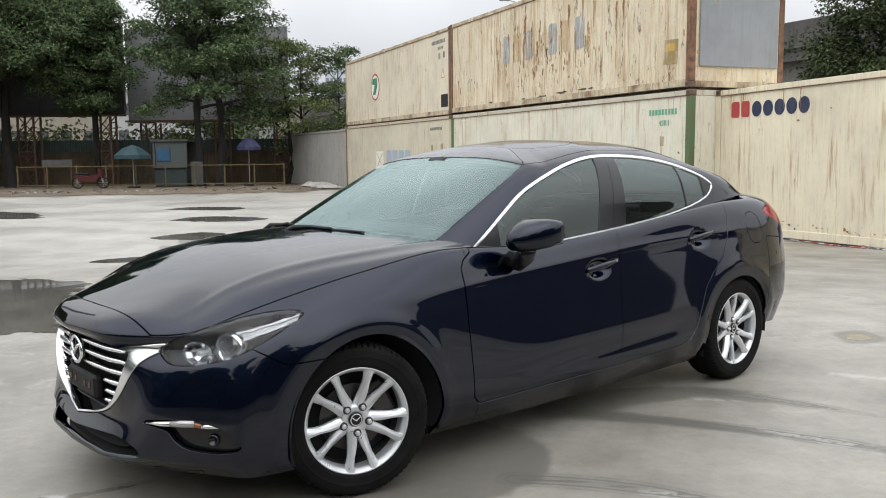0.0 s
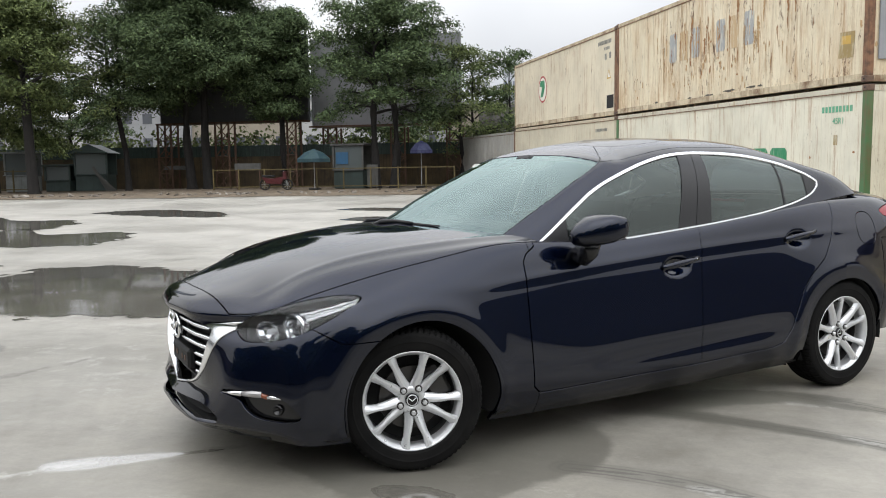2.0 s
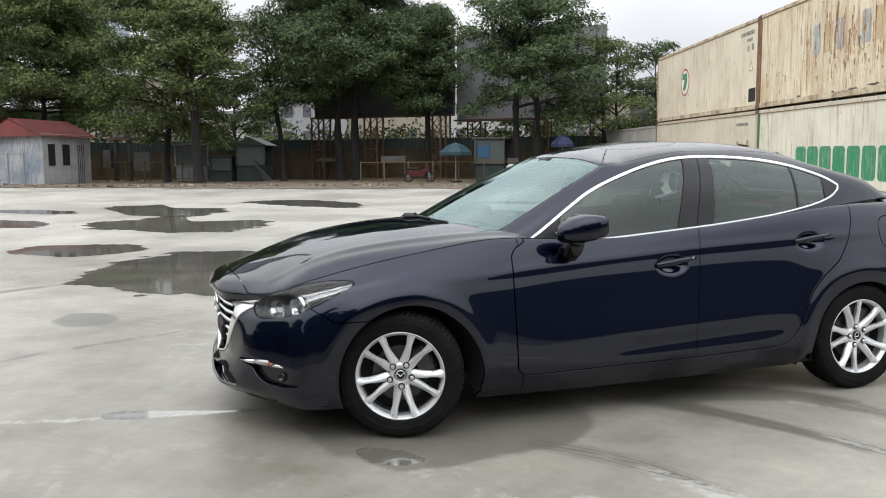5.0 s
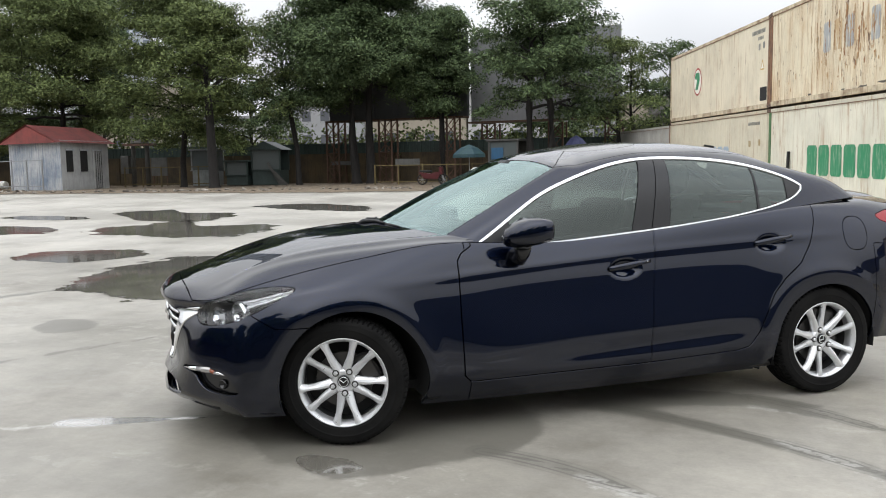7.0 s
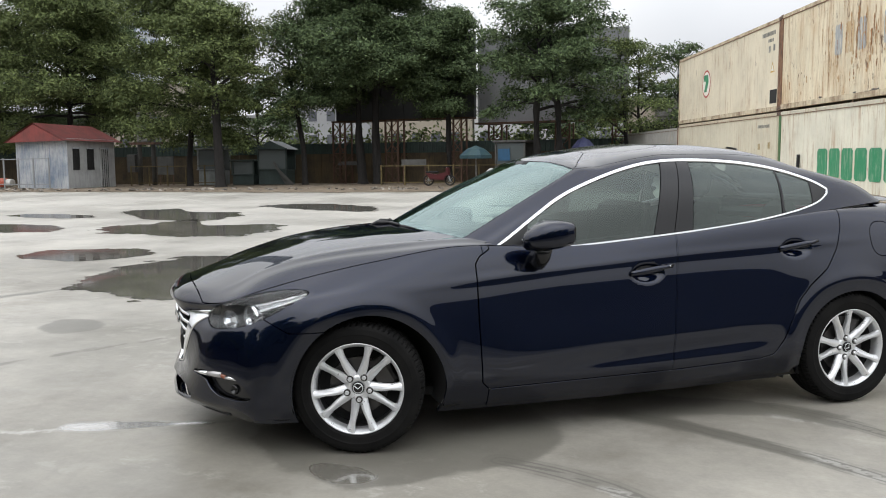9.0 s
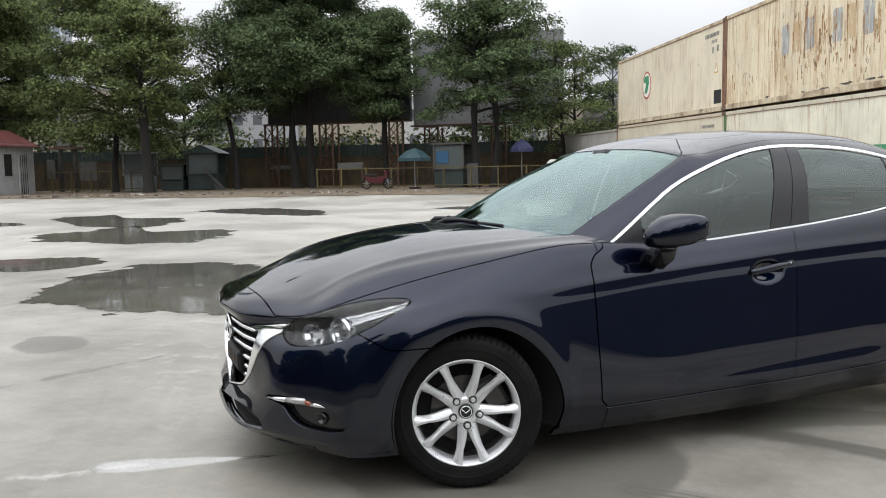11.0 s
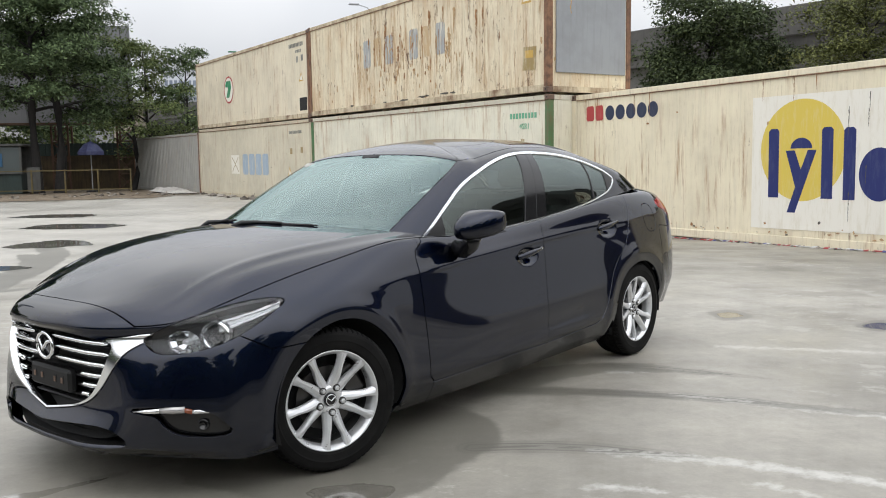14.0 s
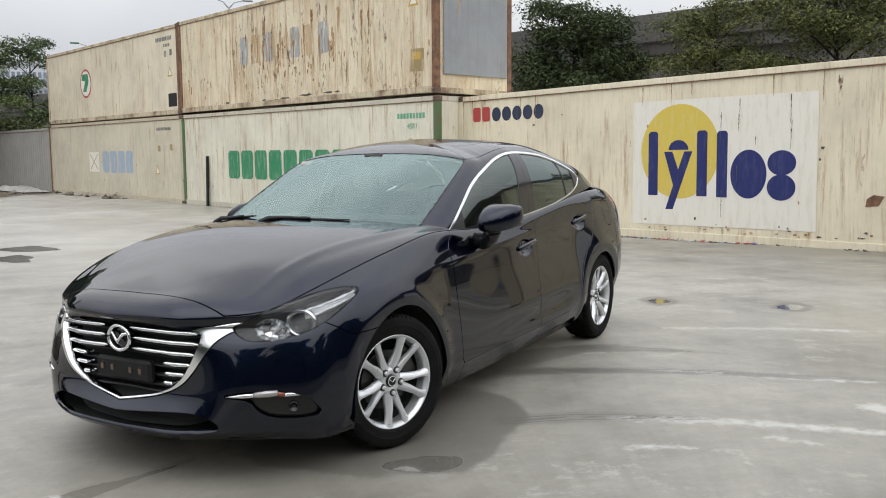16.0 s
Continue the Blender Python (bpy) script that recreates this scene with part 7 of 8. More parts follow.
pillar_r, inner = inner.cut(lambda s, y, z, c, r: np.maximum(1.2 - s, s - 2.1))
SUNROOF = rounded([(1.36, -0.45), (1.36, 0.45), (1.86, 0.47), (1.86, -0.47)], 2)
roof_glass, top = top.cut(lambda s, y, z, c, r: np.where(z > 1.3, inside_poly(s, y, SUNROOF), 1.0))
panel, top = top.cut(lambda s, y, z, c, r: np.maximum(np.maximum((2.70 - c) * 0.1, (c - 11.4) * 0.1), 0.12 * (1.97 + 0.42 * np.clip((c - 2.8) / 0.9, 0, 1) * np.clip((11.4 - c) / 0.9, 0, 1) - r)))
flush("roof_panel", skin_part("b", panel, M_PAINT, car, both=True, gap=0.0025, lip=0.012), M_PAINT, car, merge=True)
flush("roof", skin_part("b", top, M_PAINT, car, both=True, lip=0.012), M_PAINT, car, "navy roof, pillars and cant rails", merge=True)
flush("sunroof", skin_part("b", roof_glass, M_GLOSS_BLACK, car, both=True), M_GLOSS_BLACK, car, "dark glass sunroof panel", merge=True)
for ob in flush("windscreen", skin_part("b", wind.inward(0.003), G_WIND, car, both=True, lip=0), G_WIND, car, "pale green windscreen", merge=True):
    ob.visible_shadow = False
for ob in flush("rear_window", skin_part("b", rear_glass.inward(0.003), G_REAR, car, both=True, lip=0), G_REAR, car, merge=True):
    ob.visible_shadow = False
for nm, sk in (("front_side_window", glass_f), ("rear_side_window", glass_r), ("quarter_window", glass_q)):
    for ob in flush(nm, skin_part("b", sk.inward(0.004), G_SIDE, car, both=True, lip=0), G_SIDE, car, "tinted side window"):
        ob.visible_shadow = False
flush("window_trim", skin_part("b", chrome.inward(-0.004), M_CHROME, car, both=True, gap=0.0004, lip=0.010), M_CHROME, car, "bright chrome window surround")
for sk in (pillar_f, pillar_r):
    flush("pillar_cover", skin_part("b", sk, M_GLOSS_BLACK, car, both=True), M_GLOSS_BLACK, car, "gloss black door pillar")
sail, inner = inner.cut(lambda s, y, z, c, r: s - 1.3)
divider, inner = inner.cut(lambda s, y, z, c, r: s - 2.45)
for nm, sk in (("mirror_sail", sail), ("window_divider", divider), ("window_corner", inner)):
    flush(nm, skin_part("b", sk, M_BLACK_TRIM, car, both=True), M_BLACK_TRIM, car)


# ---- wheels ----
def lathe(profile, n, wave=None):
    """Turns a profile (radius, y) round the y axis."""
    bm = bmesh.new()
    rings = []
    for k in range(n):
        a = 2 * math.pi * k / n
        ring = []
        for i, (r, y) in enumerate(profile):
            rr = r + (wave(k, i, r, y) if wave else 0)
            ring.append(bm.verts.new((rr * math.cos(a), y, rr * math.sin(a))))
        rings.append(ring)
    for k in range(n):
        a, b = rings[k], rings[(k + 1) % n]
        for i in range(len(profile) - 1):
            bm.faces.new((a[i], a[i + 1], b[i + 1], b[i]))
    bmesh.ops.recalc_face_normals(bm, faces=bm.faces)
    return bm


TREAD_HALF = [(0.206, 0.078), (0.2105, 0.0935), (0.226, 0.1000), (0.255, 0.1035), (0.262, 0.1055), (0.268, 0.1045), (0.290, 0.1015), (0.302, 0.097), (0.311, 0.090), (0.3165, 0.080), (0.319, 0.0725), (0.321, 0.058), (0.312, 0.056), (0.312, 0.049), (0.3215, 0.047), (0.3225, 0.022), (0.313, 0.020), (0.313, 0.011), (0.3225, 0.009)]
TREAD_HALF = [(0.206 + (r - 0.206) * 0.848, y) for r, y in TREAD_HALF]
TYRE_PROFILE = TREAD_HALF + [(r, -y) for r, y in reversed(TREAD_HALF)]


def tread(k, i, r, y):
    if abs(y) > 0.060 and r > 0.290:
        return -0.008 if (k % 4) == 0 else 0.0
    if r > 0.3028 and abs(y) > 0.02:
        return -0.006 if (k % 4) == (1 if y > 0 else 2) else 0.0
    return 0.0


SPOKE = ((0.036, 17.0, 0.020, 0.0685, 0.030), (0.070, 16.5, 0.0215, 0.0735, 0.034), (0.095, 14.6, 0.0205, 0.0785, 0.034), (0.122, 14.2, 0.0185, 0.0845, 0.032), (0.155, 14.8, 0.0155, 0.0903, 0.030), (0.183, 15.2, 0.0180, 0.0937, 0.027), (0.200, 15.4, 0.0215, 0.0950, 0.025), (0.211, 15.4, 0.0270, 0.0956, 0.024))


def spoke_mesh(mid_a, side):
    """One of a pair of ridged spokes that straddle a wheel nut; its outer flank falls away towards the wide opening."""
    bm = bmesh.new()
    sec = []
    for r, off, w, y, d in SPOKE:
        a = radians(mid_a + side * off)
        c, s = math.cos(a), math.sin(a)
        row = []
        for u, dy in ((-0.85, -d), (-1.0, -0.011), (-0.78, -0.0025), (-0.25, 0.0), (0.25, -0.0035), (0.80, -0.013), (1.0, -0.020), (0.86, -d)):
            q = side * u * w
            row.append(bm.verts.new((r * c - q * s, y + dy, r * s + q * c)))
        sec.append(row)
    for p, q in zip(sec, sec[1:]):
        for i in range(7):
            bm.faces.new((p[i], p[i + 1], q[i + 1], q[i]))
        bm.faces.new((p[7], p[0], q[0], q[7]))
    bmesh.ops.recalc_face_normals(bm, faces=bm.faces)
    return bm


def wheel(m, inner=False):
    w = new("wheel")
    w.empty_display_size = 0.2
    w.parent = car
    w.matrix_basis = m
    part("tyre", lathe(TYRE_PROFILE, 288, tread), M_RUBBER, w, "worn black rubber tyre", smooth=False)
    part("rim_barrel", lathe([(0.196, -0.085), (0.1978, 0.031)], 96), M_BARREL, w, smooth=True)
    rim = lathe([(0.1975, 0.030), (0.1985, 0.050), (0.1990, 0.074), (0.2020, 0.0805), (0.2090, 0.0885), (0.2120, 0.0930), (0.2165, 0.0960), (0.2195, 0.0945), (0.2205, 0.090), (0.217, 0.082)], 120)
    part("rim", rim, M_ALLOY, w, "silver alloy rim", smooth=True)
    for k in range(5):
        for sg in (-1, 1):
            part("spoke", spoke_mesh(49 + 72 * k, sg), M_ALLOY, w)
    part("hub", lathe([(0.0, 0.060), (0.030, 0.064), (0.036, 0.069), (0.050, 0.069), (0.060, 0.064), (0.065, 0.054), (0.065, 0.02)], 60), M_ALLOY, w, smooth=True)
    part("centre_cap", lathe([(0.0, 0.0755), (0.021, 0.0755), (0.027, 0.074), (0.0295, 0.070), (0.0295, 0.06)], 40), M_GLOSS_BLACK, w, "gloss black centre cap", smooth=True)
    part("cap_ring", lathe([(0.021, 0.0762), (0.0232, 0.0768), (0.0248, 0.0757)], 40), M_SATIN, w, smooth=True)
    bm = bmesh.new()
    tube(bm, [(-0.016, 0.0768, 0.010), (0.0, 0.0770, -0.004), (0.016, 0.0768, 0.010)], 0.0022, 6)
    part("cap_emblem", bm, M_SATIN, w)
    for k in range(5):
        a = radians(49 + 72 * k)
        x, z = 0.0565 * math.cos(a), 0.0565 * math.sin(a)
        # raised dark disc standing in for the shade of a sunk pocket
        bm = lathe([(0.0, 0.0672), (0.0165, 0.0672), (0.0175, 0.061)], 20)
        part("nut_recess", bm, M_STEEL, w, m=pose(x, 0.0062, z))
        bm = lathe([(0.0, 0.085), (0.0075, 0.0845), (0.0108, 0.081), (0.0115, 0.066)], 6)
        part("wheel_nut", bm, M_SATIN, w, m=pose(x, 0.0, z))
    part("brake_disc", lathe([(0.05, 0.018), (0.055, 0.022), (0.138, 0.022), (0.140, 0.010), (0.05, 0.008)], 60), M_STEEL, w, smooth=False)
    bm = boxed(-0.05, -0.03, -0.075, 0.05, 0.045, 0.075, 0.015)
    part("brake_caliper", bm, M_STEEL, w, "grey brake caliper", m=pose(-0.112, 0.0, 0.06, 0, 28, 0))
    # black disc added as the dark seen between the spokes
    part("wheel_back", lathe([(0.0, -0.02), (0.20, -0.03)], 40), M_LINER, w)
    for ob in w.children:
        if not ob.name.startswith("tyre"):
            ob.matrix_basis = Matrix.Diagonal((0.968, 1, 0.968, 1)) @ ob.matrix_basis
    return w


HUB_Y = 0.767
STEER = -17.0
wheel(pose(-0.02, HUB_Y, 0.318, 0, 0, STEER))
wheel(pose(-2.70, HUB_Y + 0.016, 0.318) @ pose(0, 0, 0, 0, 47, 0))
wheel(pose(0, -HUB_Y, 0.318, 0, 0, 180 + STEER) @ pose(0, 0, 0, 0, 20, 0))
wheel(pose(-2.70, -HUB_Y, 0.318, 0, 0, 180))
for s0, z0, r0 in ARCHES:
    for sg in (1, -1):
        bm = bmesh.new()
        prev = None
        for k in range(33):
            a = radians(-18 + (216 if s0 < 1 else 206) * k / 32)
            R = r0 + 0.011 + (0.026 * min(1, max(0, -math.cos(a) * 1.1)) * min(1, max(0, (0.29 - 0.34 * math.sin(a)) / 0.3)) if s0 < 1 else 0)
            ring = [bm.verts.new((-s0 + R * math.cos(a), sg * yy, z0 + R * math.sin(a))) for yy in (0.42, 0.865)]
            ring.insert(0, bm.verts.new((-s0 + 0.04 * math.cos(a), sg * 0.42, z0 + 0.04 * math.sin(a))))
            if prev:
                for i in range(2):
                    bm.faces.new((prev[i], prev[i + 1], ring[i + 1], ring[i]))
            prev = ring
        part("wheel_arch_liner", bm, M_LINER, car, "black plastic wheel arch liner", smooth=True)
part("undertray", plate([(0.758, 0), (0.742, 0.28), (0.668, 0.50), (0.57, 0.665), (0.30, 0.70), (0.30, -0.70), (0.57, -0.665), (0.668, -0.50), (0.742, -0.28)], 0.02, "z", 0.195), M_LINER, car)
part("underbody", boxed(-3.0, -0.66, 0.21, 0.40, 0.66, 0.25), M_LINER, car)
part("splash_guard", boxed(-2.335, 0.68, 0.165, -2.325, 0.80, 0.26, 0.004), M_PLASTIC, car)
part("tow_eye", boxed(0.40, 0.60, 0.19, 0.44, 0.62, 0.21, 0.006), M_STEEL, car)
for sg in (1, -1):
    bm = plate([(-0.42, 0.165), (-2.28, 0.175), (-2.28, 0.30), (-0.42, 0.30)], 0.02, "y", sg * 0.79)
    part("side_skirt", bm, M_BLACK_TRIM, car)

# cowl, wipers
flush("cowl_panel", skin_part("b", cowl.inward(0.018), M_PLASTIC, car, both=True, lip=0.0), M_PLASTIC, car, "black plastic cowl below the windscreen", merge=True)


def near(sk, fa, a, fb, b):
    """The place and outward direction on a sheet where two measures come nearest to a and b."""
    s, y, z = sk.V.T
    i = np.argmin((fa(s, y, z) - a) ** 2 + (fb(s, y, z) - b) ** 2)
    return Vector((-sk.V[i, 0], sk.V[i, 1], sk.V[i, 2])), Vector((-sk.N[i, 0], sk.N[i, 1], sk.N[i, 2])).normalized()


def on_glass(y, r):
    """A point on the windscreen, signed y, height share r."""
    i = np.argmin((wind.V[:, 1] - abs(y)) ** 2 + (wind.U[:, 1] * 0.2 - r * 0.2) ** 2)
    v = wind.V[i] + wind.N[i] * 0.012
    return Vector((-v[0], math.copysign(v[1], y) if abs(y) > 0.01 else 0.0, v[2]))


for pts in (((-0.16, -0.02), (-0.08, 0.04), (0.10, 0.055), (0.33, 0.045)), ((-0.60, -0.02), (-0.52, 0.05), (-0.42, 0.065), (-0.30, 0.06))):
    bm = bmesh.new()
    ps = [on_glass(y, max(r, 0.03)) + Vector((0.0, 0, 0.0)) for y, r in pts]
    ps[0] += Vector((0.10, 0, -0.02))
    tube(bm, [ps[0], ps[0] * 0.5 + ps[1] * 0.5 + Vector((0.02, 0, 0.012)), ps[1], ps[2]], [0.014, 0.012, 0.009, 0.007], 8)
    blade = bmesh.new()
    tube(blade, [on_glass(pts[1][0] - 0.10, 0.04), ps[1] - Vector((0.012, 0, 0.008)), ps[2] - Vector((0.01, 0, 0.006)), ps[3]], [0.005, 0.008, 0.008, 0.004], 6)
    wip = part("wiper", bm, M_PLASTIC, car, "black wiper arm", smooth=True)
    part("wiper_blade", blade, M_PLASTIC, wip, smooth=True)


# ---- mirrors and handles ----
def mirror_shell():
    """The housing: a rounded wedge, fuller in front, flat behind. x back to front, y outwards."""
    bm = bmesh.new()
    n = 28
    secs = []
    for x, y0, y1, z0, z1, p in ((-0.985, 0.875, 1.058, 0.952, 1.055, 4.6), (-0.97, 0.868, 1.064, 0.944, 1.062, 4.6), (-0.92, 0.858, 1.062, 0.930, 1.066, 4.0), (-0.87, 0.853, 1.046, 0.924, 1.060, 3.4), (-0.82, 0.856, 1.012, 0.924, 1.040, 2.5), (-0.785, 0.866, 0.970, 0.930, 1.012, 2.3), (-0.765, 0.882, 0.93, 0.945, 0.985, 2.1)):
        ring = []
        for k in range(n):
            a = 2 * math.pi * k / n
            c, s = math.cos(a), math.sin(a)
            cy, cz = (y0 + y1) / 2, (z0 + z1) / 2
            skew = 0.10 * (cy - 0.95)
            yy = cy + (y1 - y0) / 2 * math.copysign(abs(c) ** (2 / p), c)
            zz = cz + (z1 - z0) / 2 * math.copysign(abs(s) ** (2 / p), s) + 0.10 * (yy - 0.95) * (1 if s < 0 else -0.25)
            ring.append(bm.verts.new((x - 0.25 * (yy - 0.95) * 0.4, yy, zz)))
        secs.append(ring)
    for p, q in zip(secs, secs[1:]):
        for k in range(n):
            bm.faces.new((p[k], p[(k + 1) % n], q[(k + 1) % n], q[k]))
    bm.faces.new(secs[0])
    bm.faces.new(secs[-1][::-1])
    bmesh.ops.recalc_face_normals(bm, faces=bm.faces)
    return bm


def mirrored(bm):
    for v in bm.verts:
        v.co.y = -v.co.y
    bmesh.ops.reverse_faces(bm, faces=bm.faces)
    return bm


for sg in (1, -1):
    flip = (lambda b: b) if sg > 0 else mirrored
    mir = part("door_mirror", flip(mirror_shell()), M_PAINT, car, "navy door mirror", smooth=True)
    bm = bmesh.new()
    tube(bm, [(-0.87, 0.80, 0.872), (-0.875, 0.86, 0.868), (-0.870, 0.905, 0.895), (-0.868, 0.925, 0.945)], [0.042, 0.044, 0.046, 0.052], 14)
    part("mirror_foot", flip(bm), M_GLOSS_BLACK, mir, "gloss black mirror foot", smooth=True)
    bm = boxed(-0.992, 0.885, 0.962, -0.987, 1.05, 1.045, 0.002)
    part("mirror_glass", flip(bm), M_CHROME, mir)
    bm = bmesh.new()
    tube(bm, [(-0.80, 0.885, 0.9455), (-0.87, 0.985, 0.9475), (-0.93, 1.045, 0.953), (-0.975, 1.063, 0.959)], 0.004, 6)
    part("mirror_seam", flip(bm), M_GLOSS_BLACK, mir)
    if sg > 0:
        mir.matrix_basis = Matrix.Translation((-0.94, 0.86, 0.995)) @ Matrix.Diagonal((0.86, 0.92, 1.0, 1)) @ Matrix.Translation((0.94, -0.86, -0.995))
    else:
        # this one is folded in against the door
        mir.matrix_basis = Matrix.Translation((-0.88, -0.845, -0.01)) @ pose(0, 0, 0, 0, 0, -80) @ Matrix.Translation((0.86, 0.87, 0))

for (hs, hz, hy), door in zip(HANDLES, (D_FRONT, D_REAR)):
    bm = bmesh.new()
    secs = []
    for k in range(13):
        t = k / 12
        s = hs - 0.115 + 0.235 * t
        z = hz + 0.010 + 0.034 * (t - 0.5)
        out = hy + 0.031 * math.sin(math.pi * (0.12 + 0.76 * t)) ** 0.6
        h = 0.0085 + 0.0085 * math.sin(math.pi * min(1, t * 1.1 + 0.1)) ** 0.5 if t < 0.9 else 0.012
        ring = [bm.verts.new((-s, out + 0.011 * math.cos(a), z + h * math.sin(a))) for a in [2 * math.pi * i / 12 for i in range(12)]]
        secs.append(ring)
    for p, q in zip(secs, secs[1:]):
        for i in range(12):
            bm.faces.new((p[i], p[(i + 1) % 12], q[(i + 1) % 12], q[i]))
    bm.faces.new(secs[0]), bm.faces.new(secs[-1])
    bmesh.ops.recalc_face_normals(bm, faces=bm.faces)
    hnd = part("door_handle", bm, M_PAINT, door, "navy pull handle", smooth=True)
    if door is D_FRONT:
        p = Vector((-(hs + 0.098), hy + 0.030, hz + 0.025))
        part("key_button", boxed(-0.004, -0.003, -0.004, 0.004, 0.003, 0.004, 0.0015), M_SATIN, door, m=Matrix.Translation(p))

M_CLEAR_GREY = Mat("clear_ribbed_plastic", (0.42, 0.41, 0.40), 0.10, 0.5).m
M_DIFFUSER = Mat("lamp_diffuser_white", (0.72, 0.73, 0.74), 0.35).m
# ---- front face ----
FRONT_S = [(0.0, -0.800), (0.15, -0.795), (0.28, -0.780), (0.40, -0.745), (0.50, -0.660)]


def face_s(y):
    a = abs(y)
    for (y0, s0), (y1, s1) in zip(FRONT_S, FRONT_S[1:]):
        if a <= y1:
            return s0 + (s1 - s0) * (a - y0) / (y1 - y0)
    return FRONT_S[-1][1]


def slat(y0, y1, z0, droop, h=0.0085):
    """A chrome blade that follows the curve of the nose."""
    bm = bmesh.new()
    prev = None
    k = 14
    for i in range(k + 1):
        y = y0 + (y1 - y0) * i / k
        z = z0 - droop * abs(y)
        s = face_s(y) + 0.026 + 0.07 * max(0.0, 0.65 - z)
        e = 0.35 if i in (0, k) else 1.0
        ring = [bm.verts.new((-s + dx, y, z + dz)) for dx, dz in ((0.012, 0.0), (0.009, h * e * 0.8), (0.0, h * e), (-0.03, h * 0.5), (-0.03, -h * 0.5), (0.0, -h * e), (0.009, -h * e * 0.8))]
        if prev:
            n = len(ring)
            for j in range(n):
                bm.faces.new((prev[j], prev[(j + 1) % n], ring[(j + 1) % n], ring[j]))
        prev = ring
    bmesh.ops.recalc_face_normals(bm, faces=bm.faces)
    return bm


def reach(z):
    """Half width of the grille opening at a height."""
    P = [(0.345, 0.02), (0.375, 0.22), (0.43, 0.325), (0.51, 0.385), (0.60, 0.425), (0.634, 0.42), (0.66, 0.25)]
    for (z0, y0), (z1, y1) in zip(P, P[1:]):
        if z0 <= z <= z1:
            return y0 + (y1 - y0) * (z - z0) / (z1 - z0)
    return 0.2


for z0, y_in in ((0.640, 0.075), (0.597, 0.085), (0.552, 0.075), (0.507, 0.235), (0.465, 0.235), (0.425, 0.225)):
    for sg in (1, -1):
        y1 = min(reach(z0 - 0.02) * 0.965 - 0.004, 0.395)
        part("grille_slat", slat(sg * y_in, sg * y1, z0, 0.035), M_CHROME, car, "polished chrome grille slat", smooth=True)
for z0 in (0.62, 0.575, 0.53, 0.485, 0.445, 0.405, 0.375):
    part("grille_fin", slat(-reach(z0), reach(z0), z0, 0.035, 0.005), M_PLASTIC, car, "black grille fin", m=pose(-0.03, 0, 0))
bm = bmesh.new()
n = 40
pts = [(0.782, 0.010 + 0.062 * math.cos(2 * math.pi * k / n), 0.589 + 0.051 * math.sin(2 * math.pi * k / n)) for k in range(n + 1)]
tube(bm, pts, 0.0085, 10, cap=False)
badge = part("emblem", bm, M_CHROME, car, "chrome oval ring with a plain winged shape", smooth=True)
bm = bmesh.new()
tube(bm, [(0.782, 0.066, 0.611), (0.787, 0.040, 0.607), (0.790, 0.010, 0.574), (0.787, -0.020, 0.607), (0.782, -0.046, 0.611)], [0.005, 0.008, 0.009, 0.008, 0.005], 10)
part("emblem_wing", bm, M_CHROME, badge, smooth=True)
part("emblem_back", lathe([(0.0, 0.0), (0.058, 0.0), (0.058, -0.02)], 32), M_GLOSS_BLACK, badge, m=pose(0.770, 0.010, 0.589, 0, 0, -90) @ Matrix.Diagonal((1, 1, 0.84, 1)))
bm = boxed(0.732, -0.156, 0.408, 0.772, 0.166, 0.500, 0.012)
holder = part("plate_holder", bm, M_PLATE_BLACK, car, "empty black number plate holder")
for y, z in ((-0.112, 0.458), (-0.052, 0.458), (0.055, 0.456), (0.112, 0.456)):
    # thin black block standing for the shade within the slot
    part("holder_slot", boxed(0.770, y - 0.013, z - 0.018, 0.7735, y + 0.013, z + 0.018, 0.003), M_DARK, holder)
    part("rusty_clip", boxed(0.7736, y - 0.009, z - 0.012, 0.775, y + 0.006, z + 0.010, 0.002), M_CAST, holder)
part("crash_bar", boxed(0.64, -0.3, 0.37, 0.69, 0.3, 0.43, 0.01), M_PLASTIC, car)
# lower intake: fins and lip
for z0 in (0.262, 0.285):
    bm = slat(-0.42, 0.42, z0, 0.0, 0.004)
    part("intake_fin", bm, M_PLATE_BLACK, car, m=pose(-0.02, 0, 0))

P_FOG = lambda s, y, z: 0.655 * s + 0.755 * y
P_LAMP = lambda s, y, z: (0.83 * s + 0.56 * y - 0.0173) / 0.9424
HEIGHT = lambda s, y, z: z


def dressed(bm, sg):
    return bm if sg > 0 else mirrored(bm)


